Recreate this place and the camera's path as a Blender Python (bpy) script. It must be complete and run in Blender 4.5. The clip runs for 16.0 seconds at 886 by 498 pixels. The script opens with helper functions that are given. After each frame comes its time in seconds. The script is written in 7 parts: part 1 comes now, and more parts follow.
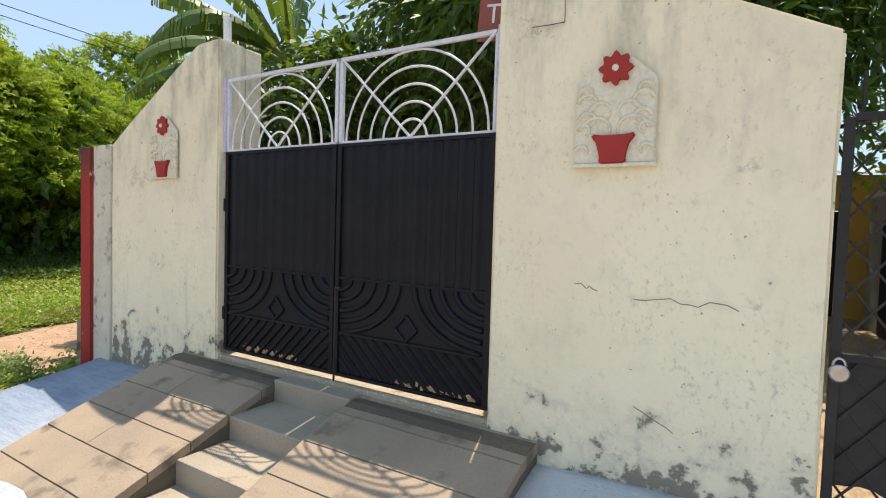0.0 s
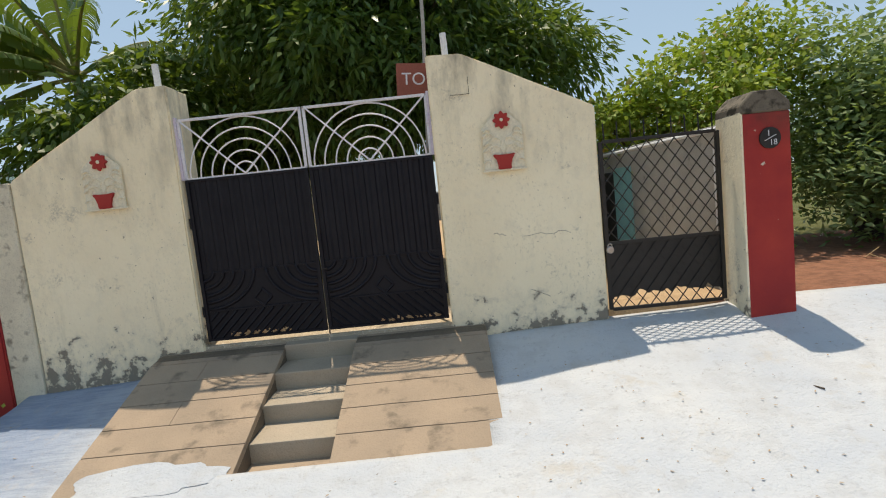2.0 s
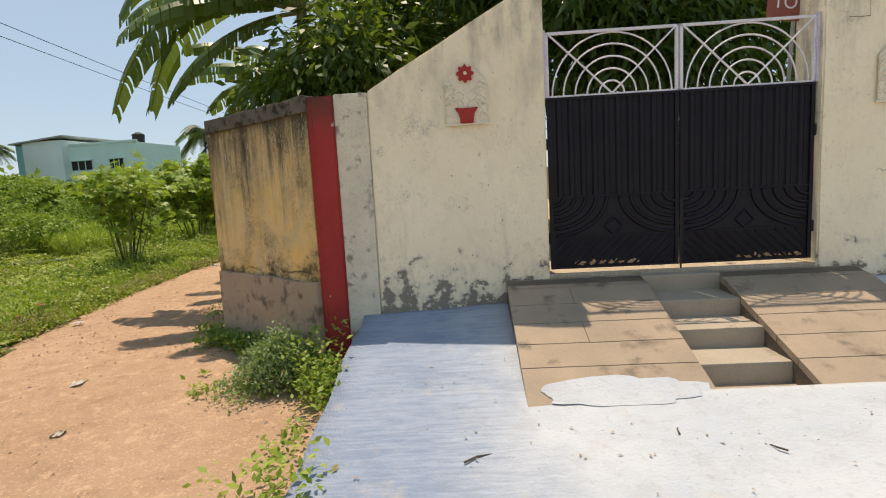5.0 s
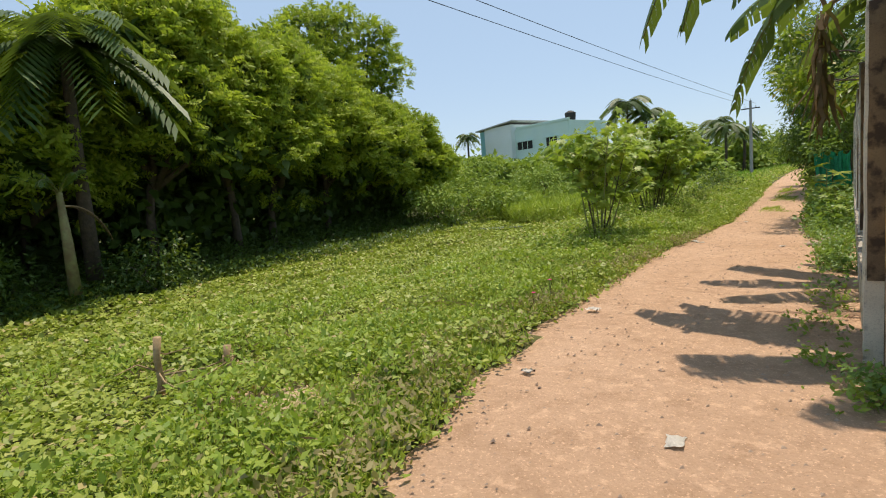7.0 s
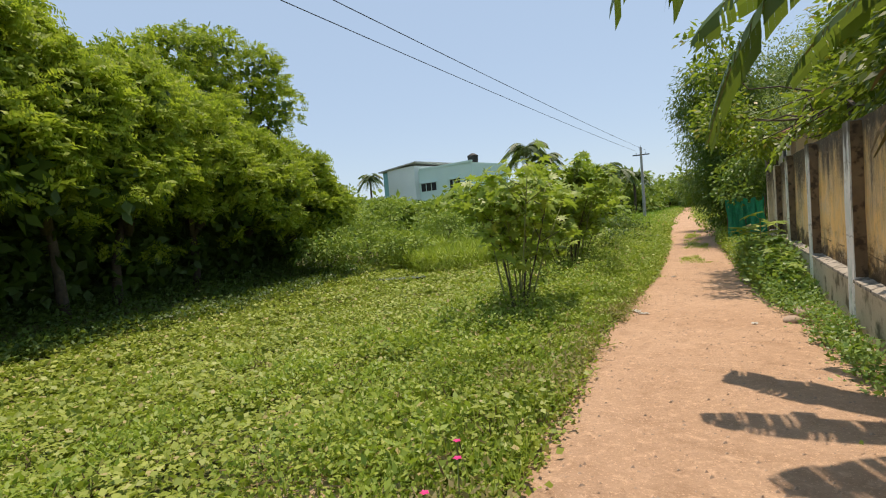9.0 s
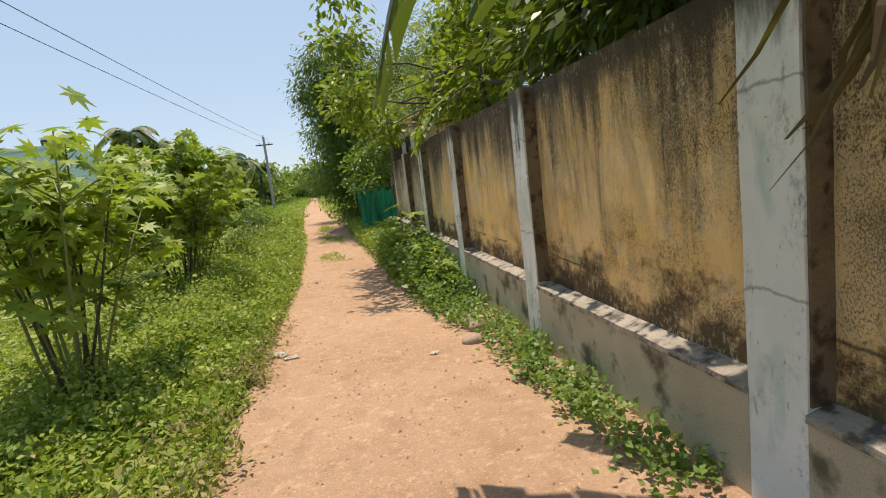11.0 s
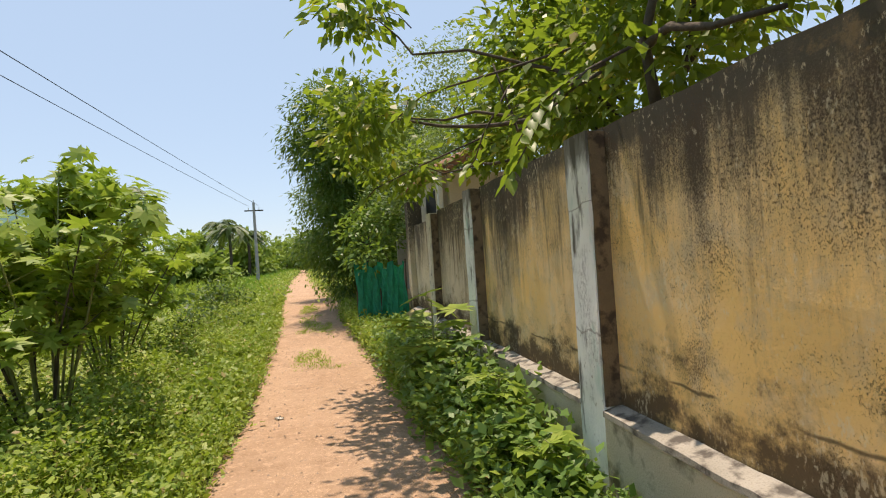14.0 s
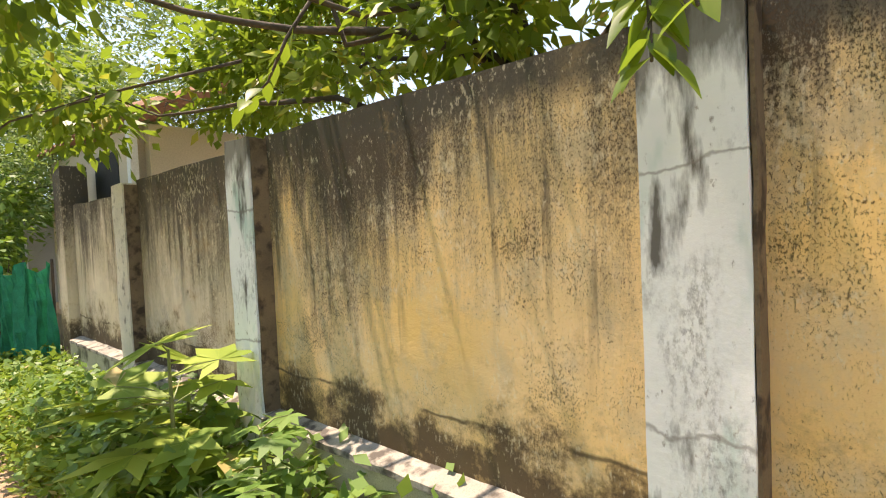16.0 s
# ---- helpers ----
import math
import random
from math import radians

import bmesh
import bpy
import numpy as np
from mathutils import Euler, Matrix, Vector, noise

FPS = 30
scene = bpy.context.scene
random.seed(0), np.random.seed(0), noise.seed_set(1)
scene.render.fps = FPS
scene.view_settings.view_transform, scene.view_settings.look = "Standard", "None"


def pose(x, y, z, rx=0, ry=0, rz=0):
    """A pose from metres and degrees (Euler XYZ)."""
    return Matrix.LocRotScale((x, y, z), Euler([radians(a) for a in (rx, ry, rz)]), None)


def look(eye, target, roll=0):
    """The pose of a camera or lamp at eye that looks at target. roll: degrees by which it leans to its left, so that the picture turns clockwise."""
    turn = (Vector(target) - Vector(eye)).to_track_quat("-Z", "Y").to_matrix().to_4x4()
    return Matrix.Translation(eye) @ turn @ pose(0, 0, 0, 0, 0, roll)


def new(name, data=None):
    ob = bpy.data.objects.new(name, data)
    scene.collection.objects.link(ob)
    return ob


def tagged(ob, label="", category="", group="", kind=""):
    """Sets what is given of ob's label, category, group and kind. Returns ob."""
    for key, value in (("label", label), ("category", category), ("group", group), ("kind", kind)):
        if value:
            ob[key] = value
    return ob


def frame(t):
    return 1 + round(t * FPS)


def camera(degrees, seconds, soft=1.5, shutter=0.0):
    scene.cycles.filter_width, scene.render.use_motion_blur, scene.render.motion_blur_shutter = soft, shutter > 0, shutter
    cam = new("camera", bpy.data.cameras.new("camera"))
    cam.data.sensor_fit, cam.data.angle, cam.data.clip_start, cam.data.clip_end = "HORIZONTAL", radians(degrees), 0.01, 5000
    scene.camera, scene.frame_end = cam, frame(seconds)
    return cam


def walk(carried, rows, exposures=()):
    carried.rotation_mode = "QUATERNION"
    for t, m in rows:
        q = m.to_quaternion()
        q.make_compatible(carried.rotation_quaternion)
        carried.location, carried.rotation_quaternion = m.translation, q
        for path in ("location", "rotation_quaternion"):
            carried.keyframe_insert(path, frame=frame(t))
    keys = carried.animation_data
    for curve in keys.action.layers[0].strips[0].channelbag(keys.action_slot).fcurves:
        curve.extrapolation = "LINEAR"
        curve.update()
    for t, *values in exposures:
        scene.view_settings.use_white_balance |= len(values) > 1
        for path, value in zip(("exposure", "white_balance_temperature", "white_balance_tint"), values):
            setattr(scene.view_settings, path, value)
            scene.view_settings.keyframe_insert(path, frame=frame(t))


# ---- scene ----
cam = camera(80.6, 16.0, 1.1)
PATH = [
    (0, (6.189, -10.186, 1.694), (5.377, -8.36, 1.605), 1.8),
    (0.5, (5.856, -10.879, 1.624), (4.89, -9.137, 1.45), 1.4),
    (1, (5.512, -11.33, 1.673), (4.929, -9.422, 1.531), -1.0),
    (1.5, (5.298, -11.881, 1.776), (5.093, -9.895, 1.648), -4.8),
    (2, (4.849, -12.116, 1.804), (5.077, -10.139, 1.607), -5.9),
    (2.5, (4.404, -12.381, 1.639), (4.812, -10.45, 1.315), -5.5),
    (3, (3.941, -12.557, 1.623), (4.364, -10.628, 1.31), -5.9),
    (3.2, (3.754, -12.497, 1.593), (4.191, -10.563, 1.332), -6.2),
    (5.3, (1.694, -11.462, 1.476), (1.778, -9.477, 1.244), -2.9),
    (5.5, (1.488, -11.298, 1.454), (1.517, -9.31, 1.237), -3.0),
    (6, (1.02, -10.768, 1.451), (0.755, -8.802, 1.197), -4.4),
    (6.5, (0.414, -10.383, 1.473), (-0.526, -8.633, 1.239), -5.0),
    (7, (-0.076, -9.777, 1.372), (-1.304, -8.215, 1.141), -4.9),
    (7.5, (-0.565, -9.142, 1.397), (-1.749, -7.546, 1.17), -4.7),
    (8, (-0.837, -8.503, 1.469), (-1.902, -6.821, 1.277), -4.5),
    (8.5, (-1.096, -7.744, 1.523), (-2.06, -5.997, 1.376), -5.0),
    (9, (-1.331, -7.154, 1.572), (-2.257, -5.385, 1.463), -4.9),
    (9.5, (-1.47, -6.445, 1.581), (-2.32, -4.638, 1.466), -4.5),
    (10, (-1.667, -5.757, 1.551), (-2.057, -3.809, 1.317), -3.8),
    (10.2, (-1.665, -5.496, 1.595), (-1.83, -3.518, 1.342), -4.1),
    (12.3, (-1.725, -2.595, 1.624), (-1.114, -0.709, 1.361), -7.3),
    (12.5, (-1.753, -2.346, 1.623), (-1.143, -0.455, 1.398), -5.9),
    (13, (-1.684, -1.625, 1.632), (-1.101, 0.281, 1.464), -5.2),
    (13.5, (-1.642, -0.853, 1.558), (-1.181, 1.092, 1.475), -5.0),
    (14, (-1.617, -0.202, 1.576), (-1.176, 1.749, 1.59), -3.8),
    (14.5, (-1.573, 0.519, 1.592), (-1.082, 2.457, 1.669), -2.5),
    (15, (-1.464, 1.233, 1.707), (-0.836, 3.132, 1.678), -3.4),
    (15.5, (-1.566, 1.836, 1.681), (-0.49, 3.52, 1.607), -2.5),
    (16, (-1.606, 2.424, 1.652), (-0.121, 3.761, 1.579), -2.5),
]
walk(cam, [(t, look(eye, target, roll)) for t, eye, target, roll in PATH], [(0, 0.50, 7300, 12), (0.8, 0.25, 7300, 12), (1.0, 0.28, 7300, 12), (1.6, 0.05, 7500, 11), (5, 0.12, 8000, 14), (6.2, 0.26, 7700, 13), (7, 0.20, 7400, 14), (10, 0.16, 7700, 17), (12.5, 0.42, 7700, 15), (13.5, 0.36, 7800, 17), (14.5, 0.38, 7700, 18), (15.2, 0.62, 7900, 21), (16, 1.25, 8000, 22)])
# ---------------------------------------------------------------- light
SUN_TO = Vector((-0.03, 0.30, 1.0)).normalized()
world = bpy.data.worlds.new("sky")
scene.world = world
world.use_nodes = True
wn = world.node_tree
sky = wn.nodes.new("ShaderNodeTexSky")
sky.sky_type = "NISHITA"
sky.sun_disc = False
sky.sun_elevation = math.asin(SUN_TO.z)
sky.sun_rotation = math.atan2(SUN_TO.x, SUN_TO.y)
sky.air_density = 1.0
sky.dust_density = 0.35
sky.ozone_density = 1.6
wn.nodes["Background"].inputs["Strength"].default_value = 0.15
haze = wn.nodes.new("ShaderNodeMix")        # thin even haze over the whole sky
haze.data_type = "RGBA"
haze.inputs[0].default_value = 0.72
haze.inputs[7].default_value = (2.4, 3.65, 5.3, 1)
wn.links.new(sky.outputs[0], haze.inputs[6])
wn.links.new(haze.outputs[2], wn.nodes["Background"].inputs["Color"])
sun = new("sun", bpy.data.lights.new("sun", "SUN"))
sun.data.energy, sun.data.angle, sun.data.color = 4.2, radians(0.6), (1.0, 0.95, 0.87)
sun.matrix_world = Matrix.Translation((0, 0, 30)) @ SUN_TO.to_track_quat("Z", "Y").to_matrix().to_4x4()


# ---------------------------------------------------------------- materials
class Nodes:
    """A short way to write node materials."""

    def __init__(self, name):
        self.m = bpy.data.materials.new(name)
        self.m.use_nodes = True
        self.t = self.m.node_tree
        self.b = self.t.nodes["Principled BSDF"]
        self.out = self.t.nodes["Material Output"]
        self.co = self.t.nodes.new("ShaderNodeTexCoord").outputs["Object"]

    def n(self, kind, **inputs):
        node = self.t.nodes.new(kind)
        for key, value in inputs.items():
            self.put(node.inputs[key.replace("_", " ")], value)
        return node

    def put(self, socket, value):
        if isinstance(value, bpy.types.NodeSocket):
            self.t.links.new(value, socket)
        elif isinstance(value, tuple) and len(value) == 3 and socket.type == "RGBA":
            socket.default_value = (*value, 1)
        else:
            socket.default_value = value

    def noise(self, scale, detail=4.0, stretch=(1, 1, 1), rough=0.55):
        mp = self.n("ShaderNodeMapping", Vector=self.co, Scale=stretch)
        return self.n("ShaderNodeTexNoise", Vector=mp.outputs[0], Scale=scale, Detail=detail, Roughness=rough).outputs["Fac"]

    def ramp(self, fac, a, b):
        node = self.n("ShaderNodeMapRange", Value=fac)
        node.inputs["From Min"].default_value, node.inputs["From Max"].default_value = a, b
        return node.outputs[0]

    def mix(self, fac, a, b, mode="MIX"):
        node = self.t.nodes.new("ShaderNodeMix")
        node.data_type, node.blend_type = "RGBA", mode
        self.put(node.inputs[0], fac)
        self.put(node.inputs[6], a)
        self.put(node.inputs[7], b)
        return node.outputs[2]

    def math(self, op, a, b=0.0):
        node = self.t.nodes.new("ShaderNodeMath")
        node.operation = op
        self.put(node.inputs[0], a)
        self.put(node.inputs[1], b)
        return node.outputs[0]

    def shift(self):
        """Moves the pattern from one object to the next, so that alike pieces differ."""
        info = self.n("ShaderNodeObjectInfo").outputs["Random"]
        push = self.n("ShaderNodeCombineXYZ", X=self.math("MULTIPLY", info, 53.0), Y=self.math("MULTIPLY", info, 17.0))
        add = self.t.nodes.new("ShaderNodeVectorMath")
        self.put(add.inputs[0], self.co)
        self.put(add.inputs[1], push.outputs[0])
        self.co = add.outputs[0]

    def axis(self, k):
        return self.n("ShaderNodeSeparateXYZ", Vector=self.co).outputs[k]

    def done(self, color, rough=0.8, bump=None, depth=0.01, metal=0.0, spec=0.4):
        self.put(self.b.inputs["Base Color"], color)
        self.put(self.b.inputs["Roughness"], rough)
        self.b.inputs["Metallic"].default_value = metal
        self.b.inputs["Specular IOR Level"].default_value = spec
        if bump is not None:
            node = self.n("ShaderNodeBump", Height=bump, Strength=0.8, Distance=depth)
            self.put(self.b.inputs["Normal"], node.outputs[0])
        return self.m


def soft_mat(name, a, b, scale=3.0, rough=0.85, depth=0.004, fine=60.0, metal=0.0, spec=0.35):
    k = Nodes(name)
    c = k.mix(k.ramp(k.noise(scale), 0.35, 0.65), a, b)
    c = k.mix(k.ramp(k.noise(fine, 3), 0.3, 0.75), c, k.mix(0.5, c, tuple(0.55 * v for v in a)))
    return k.done(c, rough, k.noise(fine * 0.7, 5), depth, metal, spec)


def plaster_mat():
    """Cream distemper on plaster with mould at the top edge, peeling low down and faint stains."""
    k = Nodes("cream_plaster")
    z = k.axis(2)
    k.shift()
    c = k.mix(k.ramp(k.noise(1.3, 5), 0.35, 0.7), (0.93, 0.83, 0.62), (0.88, 0.77, 0.56))
    c = k.mix(k.math("MULTIPLY", k.ramp(k.noise(6.0, 8, (1, 1, 0.8), 0.7), 0.50, 0.66), 0.35), c, (0.70, 0.63, 0.49))
    streak = k.math("MULTIPLY", k.ramp(k.noise(7.0, 8, (1, 1, 0.16), 0.66), 0.54, 0.70), k.ramp(k.noise(1.1, 3), 0.40, 0.62))
    c = k.mix(k.math("MULTIPLY", streak, 0.34), c, (0.42, 0.37, 0.28))
    patch = k.math("MULTIPLY", k.ramp(k.noise(3.4, 6, (1, 1, 1), 0.62), 0.60, 0.66), k.ramp(k.noise(55.0, 6, (1, 1, 1), 0.7), 0.42, 0.60))
    c = k.mix(k.math("MULTIPLY", patch, 0.55), c, (0.40, 0.36, 0.29))
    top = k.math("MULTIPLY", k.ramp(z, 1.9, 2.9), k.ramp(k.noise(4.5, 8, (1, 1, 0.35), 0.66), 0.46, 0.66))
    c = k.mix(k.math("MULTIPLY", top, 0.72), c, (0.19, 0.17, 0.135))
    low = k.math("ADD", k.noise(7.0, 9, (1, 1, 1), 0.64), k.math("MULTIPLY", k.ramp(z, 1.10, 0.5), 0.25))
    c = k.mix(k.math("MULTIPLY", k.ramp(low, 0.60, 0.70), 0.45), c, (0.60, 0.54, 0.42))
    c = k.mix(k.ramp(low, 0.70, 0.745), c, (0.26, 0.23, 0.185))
    dust = k.math("MULTIPLY", k.ramp(k.noise(38.0, 7, (1, 1, 0.7), 0.75), 0.54, 0.68), k.ramp(k.noise(2.2, 5), 0.40, 0.62))
    c = k.mix(k.math("MULTIPLY", dust, 0.55), c, (0.38, 0.34, 0.26))
    chip = k.ramp(k.noise(30.0, 4), 0.70, 0.72)
    c = k.mix(chip, c, (0.42, 0.36, 0.27))
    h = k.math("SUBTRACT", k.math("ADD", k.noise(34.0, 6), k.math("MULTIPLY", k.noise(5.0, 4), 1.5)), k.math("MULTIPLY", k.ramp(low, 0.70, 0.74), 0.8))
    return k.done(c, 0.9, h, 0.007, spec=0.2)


def mould_mat(name="ochre_plaster", clean=(0.89, 0.58, 0.225), worn=(0.83, 0.59, 0.31), grey=0.0):
    """Limewash on plaster: mould hangs from the top in streaks, pits in clusters, damp rises from the ledge."""
    k = Nodes(name)
    z = k.axis(2)
    k.shift()
    c = k.mix(k.ramp(k.noise(1.5, 6), 0.38, 0.64), clean, worn)
    c = k.mix(k.math("MULTIPLY", k.ramp(k.noise(5.0, 7, (1, 1, 0.7), 0.65), 0.50, 0.66), 0.55), c, (0.60, 0.50, 0.34))
    fine = k.noise(46.0, 8, (1, 1, 0.6), 0.74)
    pits = k.noise(130.0, 7, (1, 1, 0.65), 0.80)
    run = k.noise(6.0, 9, (1, 1, 0.10), 0.66)
    thread = k.noise(20.0, 7, (1, 1, 0.06), 0.66)
    broad = k.noise(1.3, 5, (1, 1, 0.5), 0.6)
    lift = k.math("MULTIPLY", k.ramp(z, 1.05, 2.30), 0.42)
    wet = k.math("ADD", k.math("ADD", k.math("MULTIPLY", run, 0.55), k.math("MULTIPLY", broad, 0.70)), lift)
    wet = k.math("ADD", wet, k.math("MULTIPLY", thread, 0.28))
    veil = k.math("ADD", wet, k.math("MULTIPLY", fine, 0.34))
    c = k.mix(k.math("MULTIPLY", k.ramp(veil, 0.99 - grey, 1.25 - grey), 0.70), c, (0.34, 0.275, 0.18))
    c = k.mix(k.math("MULTIPLY", k.ramp(veil, 1.15 - 0.6 * grey, 1.33 - 0.6 * grey), 0.85), c, (0.10, 0.085, 0.062))
    speck = k.math("ADD", k.math("MULTIPLY", wet, 0.55), pits)
    c = k.mix(k.math("MULTIPLY", k.ramp(speck, 1.04, 1.15), 0.82), c, (0.075, 0.055, 0.038))
    drip = k.math("MULTIPLY", k.ramp(k.noise(9.0, 6, (1, 1, 0.07), 0.6), 0.56, 0.65), k.ramp(k.math("ADD", z, k.math("MULTIPLY", broad, 1.4)), 1.7, 2.3))
    c = k.mix(k.math("MULTIPLY", drip, 0.80), c, (0.11, 0.09, 0.065))
    rim = k.math("ADD", k.ramp(z, 2.02, 2.27), k.math("MULTIPLY", k.noise(7.0, 7, (1, 1, 0.5)), 0.8))
    c = k.mix(k.math("MULTIPLY", k.ramp(rim, 0.72, 1.10), 0.85), c, (0.085, 0.075, 0.055))
    base = k.math("ADD", k.math("ADD", k.noise(3.0, 9, (1, 1, 1.3), 0.68), k.math("MULTIPLY", fine, 0.30)), k.math("MULTIPLY", k.ramp(z, 1.12, 0.55), 0.34))
    c = k.mix(k.math("MULTIPLY", k.ramp(base, 0.74, 0.88), 0.60), c, (0.36, 0.235, 0.11))
    c = k.mix(k.math("MULTIPLY", k.ramp(base, 0.82, 0.95), 0.88), c, (0.085, 0.06, 0.038))
    spot = k.math("ADD", k.math("MULTIPLY", pits, 1.1), k.math("MULTIPLY", k.noise(2.1, 6, (1, 1, 1), 0.62), 0.62))
    c = k.mix(k.math("MULTIPLY", k.ramp(spot, 0.94, 1.02), 0.82), c, (0.115, 0.075, 0.04))
    pale = k.math("ADD", k.noise(40.0, 6, (1, 1, 0.5), 0.7), k.math("MULTIPLY", k.noise(3.0, 3), 0.4))
    c = k.mix(k.math("MULTIPLY", k.ramp(pale, 0.78, 0.86), 0.5), c, (0.78, 0.66, 0.44))
    seam = k.math("ADD", z, k.math("MULTIPLY", k.noise(3.0, 7), 0.10))
    line = k.math("MULTIPLY", k.ramp(k.math("ABSOLUTE", k.math("SUBTRACT", seam, 0.86)), 0.012, 0.003), k.ramp(k.noise(2.5, 4), 0.46, 0.58))
    c = k.mix(k.math("MULTIPLY", line, 0.8), c, (0.09, 0.065, 0.04))
    h = k.math("SUBTRACT", k.math("ADD", k.math("MULTIPLY", k.noise(90.0, 6, (1, 1, 1), 0.7), 0.6), k.math("MULTIPLY", k.noise(20.0, 6), 1.1)), k.math("MULTIPLY", k.ramp(spot, 0.94, 1.00), 0.8))
    return k.done(c, 0.93, h, 0.005, spec=0.15)


def pillar_mat():
    k = Nodes("weathered_white_paint")
    z = k.axis(2)
    k.shift()
    c = k.mix(k.ramp(k.noise(2.0, 5), 0.35, 0.65), (0.84, 0.84, 0.80), (0.72, 0.75, 0.70))
    c = k.mix(k.ramp(k.noise(5.0, 4, (1, 1, 0.4)), 0.55, 0.7), c, (0.46, 0.60, 0.53))
    run = k.math("ADD", k.noise(7.0, 7, (1, 1, 0.25)), k.math("MULTIPLY", k.ramp(z, 1.5, 2.3), 0.15))
    c = k.mix(k.ramp(run, 0.62, 0.70), c, (0.15, 0.14, 0.12))
    head = k.math("ADD", k.ramp(z, 1.70, 2.28), k.math("MULTIPLY", k.noise(8.0, 8, (1, 1, 0.25), 0.66), 1.1))
    c = k.mix(k.math("MULTIPLY", k.ramp(head, 1.05, 1.30), 0.85), c, (0.12, 0.11, 0.085))
    c = k.mix(k.ramp(k.noise(26.0, 6, (1, 1, 0.6), 0.66), 0.62, 0.70), c, (0.36, 0.33, 0.28))
    grey = k.math("MULTIPLY", k.ramp(k.noise(3.0, 8, (1, 1, 0.6), 0.7), 0.52, 0.66), k.ramp(k.noise(44.0, 7, (1, 1, 0.5), 0.75), 0.46, 0.60))
    c = k.mix(k.math("MULTIPLY", grey, 0.75), c, (0.17, 0.16, 0.14))
    wave = k.math("ADD", z, k.math("MULTIPLY", k.noise(4.0, 6), 0.16))
    for level in (1.90, 1.08):
        line = k.ramp(k.math("ABSOLUTE", k.math("SUBTRACT", wave, level)), 0.009, 0.002)
        c = k.mix(k.math("MULTIPLY", line, 0.6), c, (0.22, 0.19, 0.16))
    return k.done(c, 0.9, k.noise(40.0, 6), 0.0015, spec=0.2)


def cement_mat(name, a, b, dark, scale=2.5, patch=0.62):
    k = Nodes(name)
    c = k.mix(k.ramp(k.noise(scale, 6), 0.35, 0.68), a, b)
    c = k.mix(k.ramp(k.noise(scale * 2.3, 7), patch, patch + 0.12), c, dark)
    c = k.mix(k.math("MULTIPLY", k.ramp(k.noise(120.0, 3), 0.5, 0.7), 0.35), c, dark)
    h = k.math("ADD", k.noise(70.0, 5), k.math("MULTIPLY", k.noise(14.0, 4), 1.2))
    return k.done(c, 0.92, h, 0.004, spec=0.2)


def dirt_mat(name, a, b, damp, red=False):
    k = Nodes(name)
    c = k.mix(k.ramp(k.noise(0.7, 6), 0.35, 0.65), a, b)
    c = k.mix(k.math("MULTIPLY", k.ramp(k.noise(3.5, 8, (1, 1, 1), 0.65), 0.50, 0.66), 0.5), c, damp)
    pale = tuple(min(1, 1.4 * v) for v in a)
    c = k.mix(k.math("MULTIPLY", k.ramp(k.noise(11.0, 7, (1, 1, 1), 0.68), 0.54, 0.64), 0.5), c, pale)
    c = k.mix(k.math("MULTIPLY", k.ramp(k.noise(38.0, 7, (1, 1, 1), 0.75), 0.54, 0.66), 0.6), c, damp)
    c = k.mix(k.math("MULTIPLY", k.ramp(k.noise(62.0, 5), 0.58, 0.66), 0.8), c, pale)
    if red:
        side = k.ramp(k.math("ADD", k.axis(0), k.math("MULTIPLY", k.noise(1.2, 6), 2.0)), 8.6, 9.6)
        soil = k.mix(k.ramp(k.noise(9.0, 8, (1, 1, 1), 0.7), 0.42, 0.60), (0.30, 0.135, 0.085), (0.19, 0.085, 0.055))
        c = k.mix(k.math("MULTIPLY", side, 0.9), c, soil)
    h = k.math("ADD", k.noise(55.0, 7, (1, 1, 1), 0.7), k.math("MULTIPLY", k.noise(12.0, 6), 1.8))
    return k.done(c, 0.96, h, 0.022, spec=0.1)


def leaf_mat(name, a, b, thin=0.35, rough=0.5, dry=None):
    """Leaves that differ one from another, glossy above and letting light through."""
    k = Nodes(name)
    isl = k.n("ShaderNodeNewGeometry").outputs["Random Per Island"]
    c = k.mix(isl, a, b)
    c = k.mix(k.ramp(k.noise(0.9, 3), 0.38, 0.62), c, k.mix(0.45, c, a))
    if dry:
        c = k.mix(k.ramp(isl, 0.94, 0.96), c, dry)
    k.done(c, rough, spec=0.35)
    tr = k.n("ShaderNodeBsdfTranslucent", Color=k.mix(0.55, c, (0.30, 0.42, 0.03)))
    mx = k.n("ShaderNodeMixShader", Fac=thin)
    k.t.links.new(k.b.outputs[0], mx.inputs[1])
    k.t.links.new(tr.outputs[0], mx.inputs[2])
    k.t.links.new(mx.outputs[0], k.out.inputs["Surface"])
    return k.m


